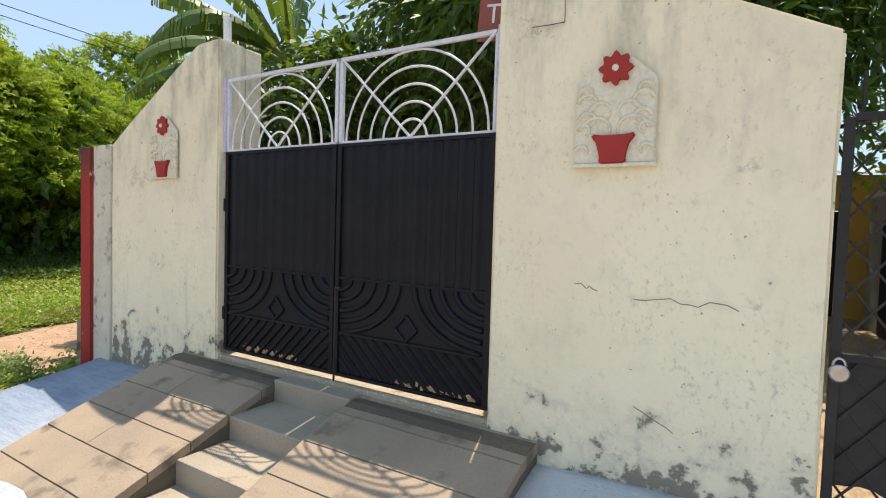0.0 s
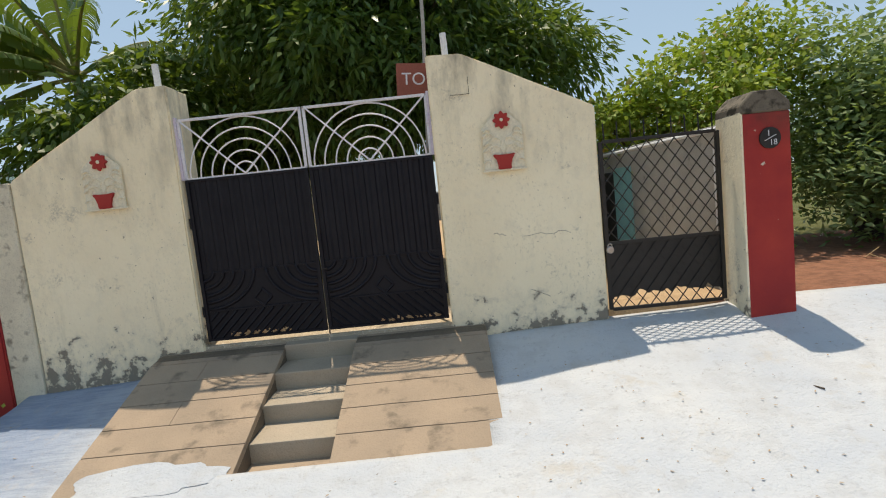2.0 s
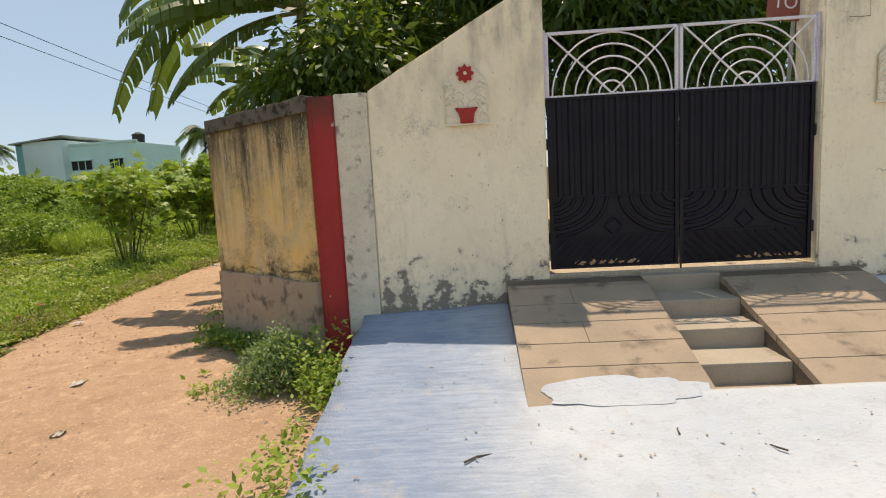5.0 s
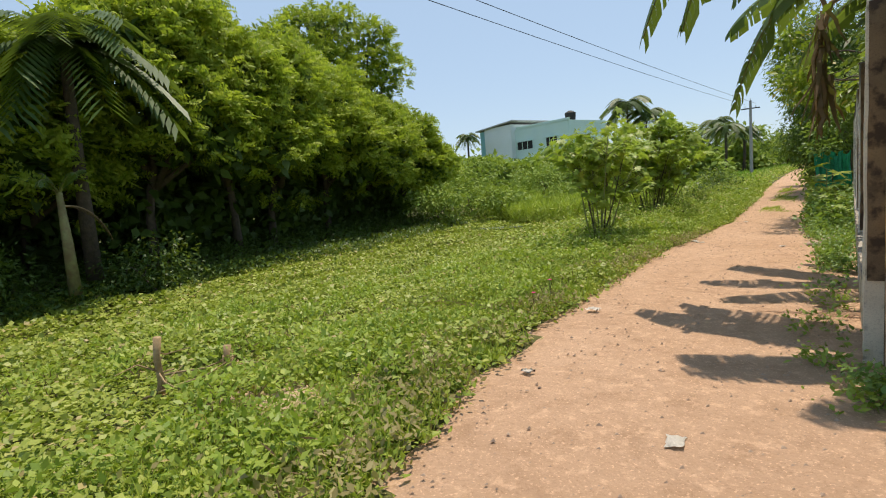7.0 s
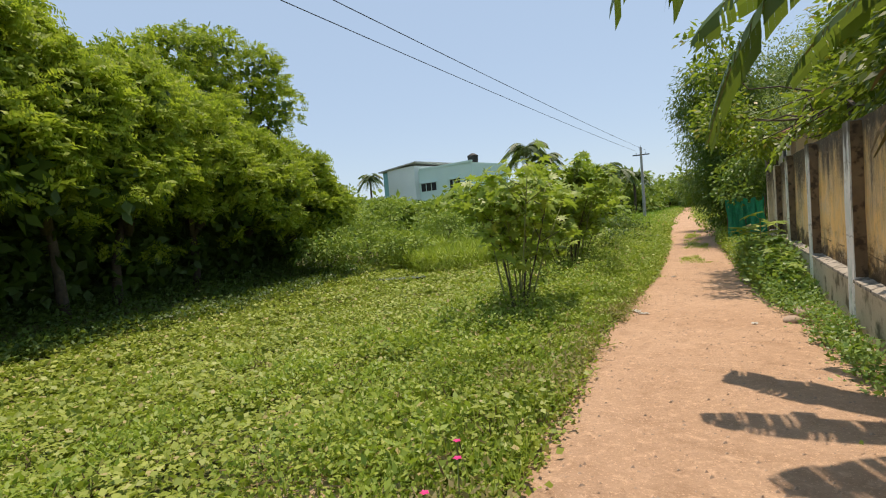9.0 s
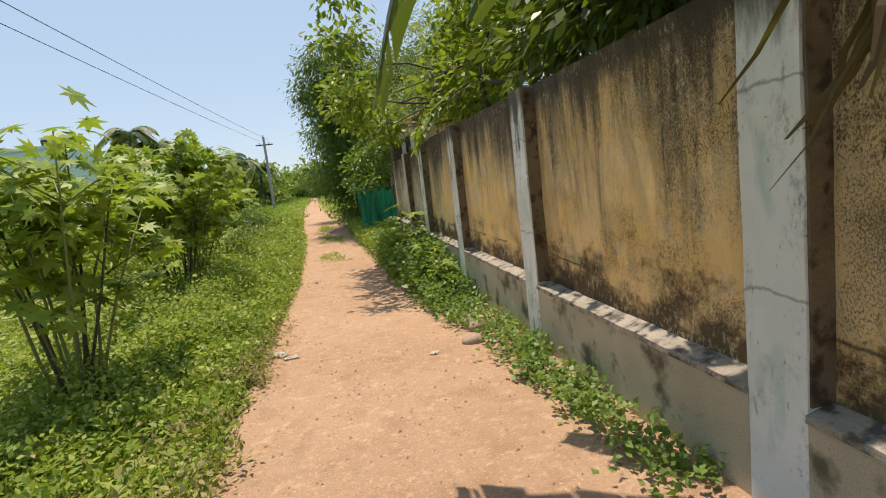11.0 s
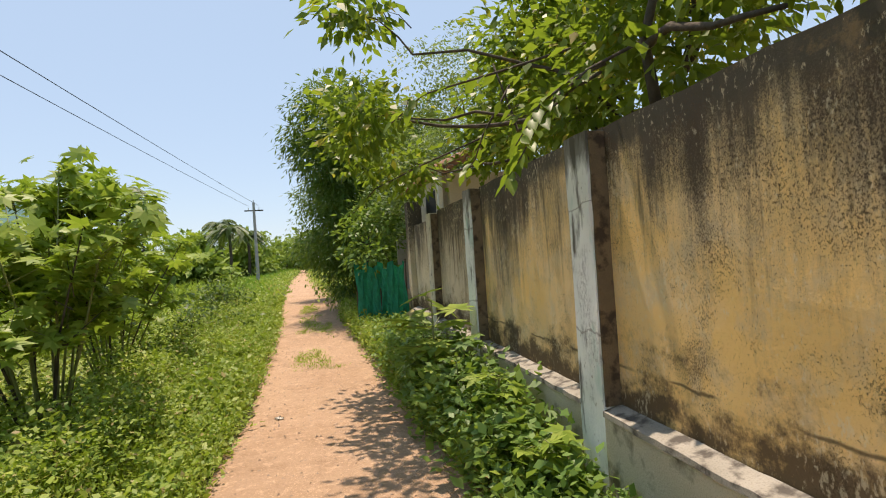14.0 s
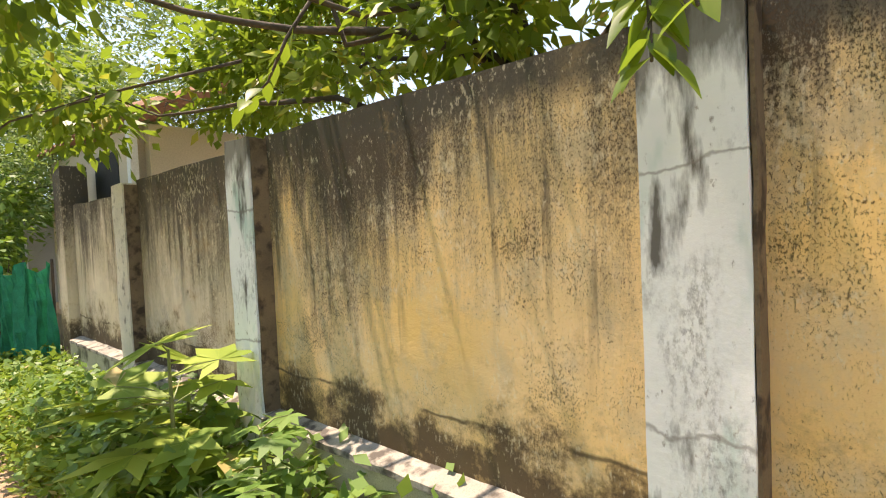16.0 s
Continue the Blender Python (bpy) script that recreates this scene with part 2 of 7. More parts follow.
def apron_mat():
    """Pale blue whitewash over rough cement: thick and chalky, brushed thin and coloured shade-blue towards one end,
    scuffed and dusty.
    """
    k = Nodes("blue_whitewash")
    c = k.mix(k.ramp(k.noise(1.1, 6), 0.36, 0.66), (0.54, 0.555, 0.565), (0.45, 0.485, 0.53))
    c = k.mix(k.math("MULTIPLY", k.ramp(k.noise(4.2, 8, (1, 1, 1), 0.66), 0.50, 0.64), 0.45), c, (0.42, 0.425, 0.43))
    thin = k.ramp(k.math("ADD", k.axis(0), k.math("MULTIPLY", k.noise(2.0, 5), 1.0)), 2.3, 1.5)
    brush = k.ramp(k.math("ADD", k.math("MULTIPLY", k.noise(16.0, 8, (0.28, 2.4, 1), 0.72), 0.7), k.math("MULTIPLY", k.noise(3.0, 6), 0.3)), 0.44, 0.58)
    c = k.mix(k.math("MULTIPLY", brush, k.math("MULTIPLY", thin, 0.85)), c, (0.19, 0.215, 0.25))
    # dark blue puts the wall's shade into the colour of the thin end
    c = k.mix(k.math("MULTIPLY", thin, 0.70), c, (0.20, 0.265, 0.38))
    far = k.math("ADD", k.math("MULTIPLY", k.axis(1), -1.0), k.math("MULTIPLY", k.noise(1.6, 7, (1, 1, 1), 0.62), 1.6))
    c = k.mix(k.math("MULTIPLY", k.ramp(far, 3.15, 3.45), 0.75), c, (0.51, 0.455, 0.37))
    c = k.mix(k.math("MULTIPLY", k.ramp(k.noise(2.6, 8, (1, 1, 1), 0.66), 0.58, 0.68), 0.55), c, (0.47, 0.43, 0.37))
    c = k.mix(k.math("MULTIPLY", k.ramp(k.noise(17.0, 8, (1, 1, 1), 0.7), 0.56, 0.66), 0.40), c, (0.33, 0.33, 0.34))
    c = k.mix(k.ramp(k.noise(30.0, 4), 0.71, 0.74), c, (0.20, 0.17, 0.13))
    return k.done(c, 0.92, k.math("ADD", k.noise(60.0, 6), k.math("MULTIPLY", k.noise(12.0, 6), 1.5)), 0.010, spec=0.15)


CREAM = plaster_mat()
OCHRE = mould_mat()
GREYED = mould_mat("greyed_limewash", (0.74, 0.62, 0.43), (0.66, 0.57, 0.42), 0.10)
PILLAR = pillar_mat()
PLINTH = cement_mat("plinth_cement", (0.60, 0.52, 0.38), (0.46, 0.40, 0.29), (0.15, 0.13, 0.085), 1.6, 0.54)
PLINTH_PINK = cement_mat("crumbling_plinth", (0.50, 0.36, 0.25), (0.42, 0.32, 0.24), (0.20, 0.15, 0.11), 3.0, 0.54)
STAINED = cement_mat("stained_cream_plaster", (0.74, 0.68, 0.54), (0.62, 0.57, 0.46), (0.27, 0.24, 0.19), 4.0, 0.56)
# pilaster sides turned from the sun: shade and mould in one dark colour
RETURN = cement_mat("shade_and_mould_plaster", (0.24, 0.17, 0.10), (0.15, 0.11, 0.07), (0.07, 0.05, 0.035), 4.0, 0.5)
LEDGE = cement_mat("ledge_cement", (0.40, 0.36, 0.30), (0.30, 0.27, 0.22), (0.11, 0.095, 0.08), 4.0, 0.50)
COPING = cement_mat("mouldy_coping", (0.19, 0.165, 0.13), (0.12, 0.105, 0.085), (0.05, 0.045, 0.035), 5.0, 0.5)
GREY_WALL = cement_mat("grey_cement", (0.42, 0.41, 0.38), (0.33, 0.33, 0.31), (0.17, 0.17, 0.16))
SLAB = cement_mat("tan_concrete", (0.40, 0.305, 0.22), (0.32, 0.25, 0.185), (0.20, 0.16, 0.12), 2.2, 0.55)
STAIR = cement_mat("stair_concrete", (0.42, 0.35, 0.27), (0.36, 0.31, 0.24), (0.18, 0.15, 0.12))
JOINT = soft_mat("joint_mortar", (0.14, 0.11, 0.08), (0.18, 0.14, 0.10))
APRON = apron_mat()
DIRT = dirt_mat("red_dirt", (0.49, 0.325, 0.215), (0.43, 0.275, 0.175), (0.31, 0.19, 0.115), True)
SOIL = dirt_mat("field_soil", (0.13, 0.13, 0.05), (0.09, 0.10, 0.035), (0.06, 0.055, 0.03))
YARD = dirt_mat("yard_dirt", (0.52, 0.38, 0.24), (0.46, 0.33, 0.21), (0.30, 0.21, 0.14))
SAND = dirt_mat("sandy_concrete", (0.56, 0.475, 0.37), (0.51, 0.42, 0.31), (0.36, 0.29, 0.20))


def red_mat():
    k = Nodes("red_oxide_paint")
    c = k.mix(k.ramp(k.noise(2.5, 5), 0.35, 0.65), (0.43, 0.045, 0.035), (0.33, 0.03, 0.03))
    c = k.mix(k.ramp(k.noise(9.0, 5), 0.70, 0.72), c, (0.62, 0.55, 0.44))
    top = k.math("MULTIPLY", k.ramp(k.axis(2), 1.9, 2.3), k.ramp(k.noise(4.0, 5), 0.35, 0.6))
    c = k.mix(k.math("MULTIPLY", top, 0.9), c, (0.07, 0.04, 0.03))
    return k.done(c, 0.7, k.noise(40.0, 5), 0.004, spec=0.3)


PLAIN_CREAM = soft_mat("plain_cream_plaster", (0.88, 0.81, 0.64), (0.82, 0.75, 0.58), 7, 0.9, 0.003)
RED = red_mat()
BLACK = soft_mat("black_gate_paint", (0.008, 0.007, 0.012), (0.013, 0.012, 0.017), 5, 0.55, 0.001, 30, 0.0, 0.25)
RUST = soft_mat("bare_rusty_sheet", (0.60, 0.40, 0.22), (0.45, 0.24, 0.12), 14, 0.8)
IRON = soft_mat("black_iron_paint", (0.02, 0.018, 0.017), (0.035, 0.03, 0.028), 8, 0.5, 0.001)
WHITE = soft_mat("white_enamel", (0.80, 0.79, 0.83), (0.70, 0.69, 0.74), 6, 0.45, 0.001)
LILAC = soft_mat("lilac_enamel", (0.62, 0.55, 0.70), (0.70, 0.64, 0.76), 6, 0.5, 0.001)
PVC = soft_mat("white_pipe", (0.82, 0.84, 0.86), (0.76, 0.78, 0.80), 6, 0.4, 0.0005)
STEEL = soft_mat("padlock_steel", (0.55, 0.56, 0.57), (0.45, 0.46, 0.47), 9, 0.3, 0.0005, 40, 1.0)
BARK = soft_mat("bark", (0.13, 0.10, 0.075), (0.075, 0.06, 0.047), 9, 0.95, 0.02, 30)
GREEN_STEM = soft_mat("green_stem", (0.22, 0.28, 0.09), (0.28, 0.25, 0.12), 6, 0.6, 0.003, 25)
BANANA_STEM = soft_mat("banana_stem", (0.30, 0.30, 0.12), (0.22, 0.14, 0.07), 5, 0.6, 0.006, 18)
POLE = soft_mat("pole_concrete", (0.42, 0.41, 0.39), (0.34, 0.33, 0.32), 3, 0.9)
MINT = soft_mat("mint_wall_paint", (0.70, 0.88, 0.80), (0.64, 0.83, 0.76), 0.4, 0.85)
TEAL = soft_mat("teal_wall_paint", (0.22, 0.50, 0.52), (0.26, 0.55, 0.56), 0.5, 0.85)
PALE = soft_mat("pale_blue_wall_paint", (0.84, 0.90, 0.87), (0.78, 0.85, 0.82), 0.4, 0.85)
DARK = soft_mat("dark_opening", (0.018, 0.018, 0.018), (0.03, 0.028, 0.025), 2, 0.7)
TILE = soft_mat("clay_roof_tile", (0.36, 0.19, 0.12), (0.28, 0.16, 0.11), 6, 0.9)
HOUSE_CREAM = soft_mat("house_cream_paint", (0.66, 0.56, 0.42), (0.58, 0.50, 0.38), 1.5, 0.9)
YELLOW_WALL = soft_mat("yellow_house_paint", (0.72, 0.45, 0.12), (0.65, 0.40, 0.11), 1.5, 0.9)
TIN = soft_mat("tin_sheet", (0.50, 0.50, 0.50), (0.40, 0.38, 0.36), 6, 0.5, 0.002, 30, 0.6)
NET = soft_mat("green_shade_net", (0.02, 0.44, 0.27), (0.02, 0.33, 0.20), 10, 0.8, 0.01)
STONE = soft_mat("pebble", (0.46, 0.34, 0.25), (0.36, 0.26, 0.19), 12, 0.95, 0.01)
SACK = soft_mat("woven_sack", (0.70, 0.70, 0.66), (0.58, 0.58, 0.54), 9, 0.8, 0.01)
BLUE_BAG = soft_mat("blue_plastic", (0.03, 0.22, 0.55), (0.05, 0.30, 0.60), 8, 0.4, 0.003)
BOARD = soft_mat("rust_red_board", (0.33, 0.10, 0.07), (0.27, 0.085, 0.06), 5, 0.7)
PAPER = soft_mat("scrap_paper", (0.80, 0.76, 0.68), (0.70, 0.66, 0.58), 20, 0.9)
PETAL = soft_mat("magenta_petal", (0.75, 0.03, 0.22), (0.65, 0.02, 0.15), 20, 0.6)
DRY = soft_mat("dry_thatch", (0.42, 0.30, 0.16), (0.30, 0.20, 0.11), 15, 0.95)
WATER = soft_mat("pond_water", (0.16, 0.19, 0.17), (0.20, 0.23, 0.22), 3, 0.08, 0.001, 20)

MANGO = leaf_mat("mango_leaf", (0.045, 0.10, 0.024), (0.125, 0.205, 0.05), 0.32, 0.40)
ACACIA = leaf_mat("feathery_leaf", (0.22, 0.32, 0.03), (0.52, 0.58, 0.08), 0.52, 0.6)
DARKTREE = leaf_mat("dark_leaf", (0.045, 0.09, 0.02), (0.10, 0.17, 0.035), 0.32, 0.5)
FRUIT = leaf_mat("fruit_tree_leaf", (0.04, 0.085, 0.018), (0.12, 0.19, 0.035), 0.32, 0.42)
SOFT = leaf_mat("grey_green_leaf", (0.16, 0.24, 0.10), (0.32, 0.40, 0.18), 0.36, 0.55)
BAMBOO = leaf_mat("bamboo_leaf", (0.04, 0.10, 0.022), (0.10, 0.185, 0.04), 0.36, 0.5)
GUAVA = leaf_mat("guava_leaf", (0.085, 0.15, 0.02), (0.27, 0.36, 0.045), 0.50, 0.42, (0.42, 0.33, 0.06))
BANANA = leaf_mat("banana_blade", (0.07, 0.135, 0.035), (0.13, 0.21, 0.055), 0.30, 0.38)
DEADLEAF = leaf_mat("dead_frond", (0.07, 0.042, 0.022), (0.16, 0.10, 0.05), 0.15, 0.8)
COVER = leaf_mat("creeper_leaf", (0.19, 0.255, 0.03), (0.45, 0.495, 0.11), 0.32, 0.50, (0.46, 0.37, 0.16))
WEED = leaf_mat("weed_leaf", (0.15, 0.25, 0.03), (0.46, 0.53, 0.10), 0.38, 0.55, (0.48, 0.37, 0.16))
CASTOR = leaf_mat("castor_leaf", (0.21, 0.32, 0.04), (0.42, 0.51, 0.10), 0.42, 0.45)
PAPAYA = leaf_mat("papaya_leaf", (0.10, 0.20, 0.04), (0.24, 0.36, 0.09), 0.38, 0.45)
GRASS = leaf_mat("reed_blade", (0.24, 0.34, 0.04), (0.44, 0.52, 0.09), 0.36, 0.6)
WITHERED = leaf_mat("withered_leaf", (0.20, 0.17, 0.06), (0.40, 0.34, 0.16), 0.3, 0.7)
RICE = leaf_mat("rice_blade", (0.16, 0.31, 0.03), (0.24, 0.39, 0.05), 0.3, 0.6)
PALM = leaf_mat("palm_frond", (0.05, 0.10, 0.03), (0.09, 0.15, 0.05), 0.25, 0.5)
FARLEAF = leaf_mat("far_leaf", (0.15, 0.24, 0.04), (0.32, 0.41, 0.085), 0.3, 0.7)


# ---------------------------------------------------------------- mesh helpers
def finish(name, bm, material, parent=None, label="", smooth=False):
    me = bpy.data.meshes.new(name)
    bmesh.ops.recalc_face_normals(bm, faces=bm.faces[:])
    bm.to_mesh(me)
    bm.free()
    for p in me.polygons:
        p.use_smooth = smooth
    for m in material if isinstance(material, (list, tuple)) else [material]:
        me.materials.append(m)
    ob = new(name, me)
    if parent is not None:
        ob.parent = parent
    if label:
        ob["label"] = label
    return ob


def part(name, bm, material, parent, label="", smooth=False):
    return finish(name, bm, material, parent, label, smooth)


def empty(name, m=None, **tags):
    ob = new(name)
    if m is not None:
        ob.matrix_basis = m
    return tagged(ob, **tags)


def box(bm, a, b, bevel=0.0):
    """A box between two corners."""
    r = bmesh.ops.create_cube(bm, size=1.0)
    vs = r["verts"]
    lo, hi = Vector([min(p, q) for p, q in zip(a, b)]), Vector([max(p, q) for p, q in zip(a, b)])
    for v in vs:
        v.co = Vector([(lo[i] + hi[i]) / 2 + v.co[i] * (hi[i] - lo[i]) for i in range(3)])
    if bevel:
        es = list({e for v in vs for e in v.link_edges})
        bmesh.ops.bevel(bm, geom=es, offset=bevel, segments=2, affect="EDGES", profile=0.6)
    return bm


def boxed(a, b, bevel=0.0):
    return box(bmesh.new(), a, b, bevel)


def prism(bm, outline, lo, hi, axis=1):
    """A plate: an outline of (p, q) pairs, pushed from lo to hi along an axis."""
    def at(p, q, h):
        return {0: (h, p, q), 1: (p, h, q), 2: (p, q, h)}[axis]
    a = [bm.verts.new(at(p, q, lo)) for p, q in outline]
    b = [bm.verts.new(at(p, q, hi)) for p, q in outline]
    n = len(outline)
    bm.faces.new(a)
    bm.faces.new(b[::-1])
    for i in range(n):
        bm.faces.new((a[i], b[i], b[(i + 1) % n], a[(i + 1) % n]))
    return bm


def tube(bm, pts, radii, n=6, caps=True):
    """A tapered round rod along points."""
    pts = [Vector(p) for p in pts]
    if not hasattr(radii, "__len__"):
        radii = [radii] * len(pts)
    rings, side = [], None
    for i, p in enumerate(pts):
        d = (pts[min(i + 1, len(pts) - 1)] - pts[max(i - 1, 0)]).normalized()
        if side is None:
            side = d.orthogonal().normalized()
        side = (side - d * side.dot(d)).normalized()
        up = d.cross(side)
        rings.append([bm.verts.new(p + (side * math.cos(2 * math.pi * k / n) + up * math.sin(2 * math.pi * k / n)) * radii[i]) for k in range(n)])
    for r, q in zip(rings, rings[1:]):
        for k in range(n):
            bm.faces.new((r[k], r[(k + 1) % n], q[(k + 1) % n], q[k]))
    if caps:
        bm.faces.new(rings[0][::-1])
        bm.faces.new(rings[-1])
    return bm


def rough_up(bm, size, amount, seed=0.0):
    """Uneven, worn surfaces."""
    for v in bm.verts:
        v.co += noise.noise_vector(v.co * size + Vector((seed, 0, 0))) * amount
    return bm


RNG = np.random.default_rng(7)


def unit(a):
    return a / np.maximum(np.linalg.norm(a, axis=1, keepdims=True), 1e-9)


def leaf_mesh(name, P, D, N, L, W, material, parent=None, fold=0.15, label=""):
    """One mesh of many folded leaves: their bases, directions, faces, lengths and widths."""
    n = len(P)
    D = unit(D)
    S = unit(np.cross(D, N))
    N = np.cross(S, D)
    L, W = np.broadcast_to(L, n)[:, None], np.broadcast_to(W, n)[:, None]
    V = np.empty((n, 4, 3))
    V[:, 0] = P
    V[:, 1] = P + D * L * 0.42 + S * W * 0.5 + N * W * fold
    V[:, 2] = P + D * L
    V[:, 3] = P + D * L * 0.42 - S * W * 0.5 + N * W * fold
    me = bpy.data.meshes.new(name)
    me.vertices.add(4 * n)
    me.vertices.foreach_set("co", V.astype(np.float32).ravel())
    me.loops.add(4 * n)
    me.loops.foreach_set("vertex_index", np.arange(4 * n, dtype=np.int32))
    me.polygons.add(n)
    me.polygons.foreach_set("loop_start", np.arange(0, 4 * n, 4, dtype=np.int32))
    me.polygons.foreach_set("loop_total", np.full(n, 4, dtype=np.int32))
    me.update(calc_edges=True)
    me.materials.append(material)
    ob = new(name, me)
    if parent is not None:
        ob.parent = parent
    if label:
        ob["label"] = label
    return ob


def sphere_dirs(n, rng, up=0.0):
    d = unit(rng.normal(size=(n, 3)))
    d[:, 2] += up
    return unit(d)


def crown_leaves(lobes, clusters, leaves, spread, rng, droop=0.5, hollow=0.55, squash=0.8, up=0.15):
    """Leaves in clumps round the outside of lobes (centre, radius): bases, directions and faces."""
    P, D = [], []
    vol = np.array([r ** 2 for _, r in lobes])
    share = np.maximum(1, (clusters * vol / vol.sum()).astype(int))
    for (c, r), k in zip(lobes, share):
        dirs = sphere_dirs(k, rng, up)
        rad = r * (hollow + (1 - hollow) * rng.random(k) ** 0.6) * (0.85 + 0.3 * rng.random(k))
        mid = np.array(c) + dirs * rad[:, None] * np.array((1, 1, squash))
        m = rng.poisson(leaves, k).clip(2)
        idx = np.repeat(np.arange(k), m)
        off = rng.normal(size=(len(idx), 3)) * spread * np.array((1, 1, 0.6))
        P.append(mid[idx] + off)
        D.append(unit(off) * 0.8 + dirs[idx] * 0.5 + rng.normal(size=(len(idx), 3)) * 0.5 + np.array((0, 0, -droop)))
    P, D = np.concatenate(P), np.concatenate(D)
    N = rng.normal(size=P.shape) * 0.55 + np.array((0, 0, 1.0))
    return P, D, N


def sprays(P, D, N, count, length, rng):
    """Feather leaves: small leaflets in pairs along a stalk at each base."""
    n = len(P)
    D = unit(D)
    S = unit(np.cross(D, N))
    t = np.tile(np.linspace(0.15, 1.0, count), n)
    i = np.repeat(np.arange(n), count)
    side = np.where(np.arange(len(i)) % 2 == 0, 1.0, -1.0)[:, None]
    B = P[i] + D[i] * (t * length)[:, None] + np.array((0, 0, -1.0)) * (t ** 2 * length * 0.25)[:, None]
    E = S[i] * side + D[i] * 0.45 + rng.normal(size=B.shape) * 0.12
    return B, E, N[i] + rng.normal(size=B.shape) * 0.2


def palmate(P, N, blades, rng, spread=2.5):
    """Hand-shaped leaves: blades that fan out from each base in the leaf's plane."""
    n = len(P)
    N = unit(N)
    A = unit(np.cross(N, rng.normal(size=(n, 3))))
    B = np.cross(N, A)
    ang = np.linspace(-spread, spread, blades)
    i = np.repeat(np.arange(n), blades)
    a = np.tile(ang, n)[:, None]
    D = A[i] * np.cos(a) + B[i] * np.sin(a) - N[i] * 0.12
    scale = np.tile(1.0 - 0.35 * (np.abs(ang) / spread) ** 1.5, n)
    return P[i], D, N[i], scale


# ---------------------------------------------------------------- the ground
def road_z(y):
    return float(np.interp(y, (-30, -6, -2, 1, 6, 12, 19, 60), (0, 0, -0.02, -0.10, -0.22, -0.12, -0.02, 0.0)))


def road_left(y):
    return float(np.interp(y, (-40, -14, -9, -8, -6.8, -5, -2, 2, 6, 14, 20, 46, 75, 160), (-3.0, -2.2, -1.8, -2.1, -2.45, -2.6, -2.75, -2.75, -2.7, -2.95, -3.4, -4.6, -5.3, -8.5)))


def road_right(y):
    return float(np.interp(y, (-9, -6.2, -3, 0, 3, 9, 17, 46, 75, 160), (3.0, -0.25, -0.55, -0.7, -0.8, -1.05, -1.6, -3.0, -3.8, -6.8)))


def ground_z(x, y):
    z = road_z(y)
    edge = road_left(y)
    if x < edge:
        out = edge - x
        z += -0.85 * min(1.0, out / 9.0) ** 0.9
        if y > 18:
            z += 0.45 * min(1.0, (y - 18) / 10.0) * min(1.0, out / 9.0)
        bank = -16.5 - 0.12 * y
        if x < bank:
            z += 0.6 * min(1.0, (bank - x) / 4.0)
    if x > 7.4:
        z += 0.60 * min(1.0, (x - 7.4) / 0.9) * max(0.0, min(1.0, (y + 10.35) / 2.6))
    z += 0.03 * noise.noise(Vector((x * 0.9, y * 0.9, 0.3))) + 0.012 * noise.noise(Vector((x * 3.1, y * 3.1, 4.2)))
    return z


def spaced(lo, hi, near_lo, near_hi, step, grow=1.35):
    mid = list(np.arange(near_lo, near_hi + step / 2, step))
    a, s = near_lo, step
    left = []
    while a > lo:
        s *= grow
        a = max(lo, a - s)
        left.append(a)
    b, s = near_hi, step
    right = []
    while b < hi:
        s *= grow
        b = min(hi, b + s)
        right.append(b)
    return left[::-1] + mid + right


def build_ground():
    xs = spaced(-1500, 1500, -9.0, 10.0, 0.25)
    ys = spaced(-1500, 1500, -13.5, 16.0, 0.25)
    verts = [(x, y, ground_z(x, y) - (0.07 if road_left(y) + 0.3 < x < (14.0 if y < -7.4 else max(road_right(y) + 0.3, 0.0 if y < 9 else -99)) else 0.0)) for y in ys for x in xs]
    nx = len(xs)
    faces = [(j * nx + i, j * nx + i + 1, (j + 1) * nx + i + 1, (j + 1) * nx + i) for j in range(len(ys) - 1) for i in range(nx - 1)]
    me = bpy.data.meshes.new("ground")
    me.from_pydata(verts, [], faces)
    me.materials.append(SOIL)
    me.polygons.foreach_set("use_smooth", [True] * len(faces))
    return tagged(new("ground", me), "dark weedy field soil on both sides of the lane", "ground", kind="structure")


def build_road():
    """The dirt lane and the dirt forecourt, a sheet with ragged edges just above the ground."""
    ys = [y for y in spaced(-60, 200, -13.5, 16.0, 0.12, 1.06)]
    n = 60
    verts, faces = [], []
    for y in ys:
        near = 1.0 if y < 16 else 0.4
        a = road_left(y) + near * (0.16 * noise.noise(Vector((0, y * 1.3, 9))) + 0.10 * noise.noise(Vector((3, y * 4.7, 9))))
        wide = 16.0 if y < -4.4 else 0.2
        b = max(road_right(y) + 0.55, wide if y < 10 else -99) + 0.12 * noise.noise(Vector((5, y * 2.0, 2)))
        for i in range(n + 1):
            x = a + (b - a) * (i / n)
            out = min(1.0, min(i, n - i) / 3.0)
            verts.append((x, y, ground_z(x, y) - 0.025 + 0.043 * out))
    for j in range(len(ys) - 1):
        for i in range(n):
            p = j * (n + 1) + i
            faces.append((p, p + 1, p + n + 2, p + n + 1))
    me = bpy.data.meshes.new("road")
    me.from_pydata(verts, [], faces)
    me.materials.append(DIRT)
    me.polygons.foreach_set("use_smooth", [True] * len(faces))
    return tagged(new("road", me), "stony reddish dirt lane with ragged weedy edges", "road", kind="structure")


build_road()
build_ground()

# ---------------------------------------------------------------- the front wall and its gates
FRONT = Matrix.Translation((1.31, -7.21, 0)) @ Matrix.Rotation(radians(-7.5), 4, "Z")
GATE_L, GATE_R = 1.94, 4.09
SMALL_L, SMALL_R = 5.44, 6.46


def front_world(s, d, z):
    """A place by its run along the front wall, its distance out from it, and its height."""
    return FRONT @ Vector((s, -d, z))


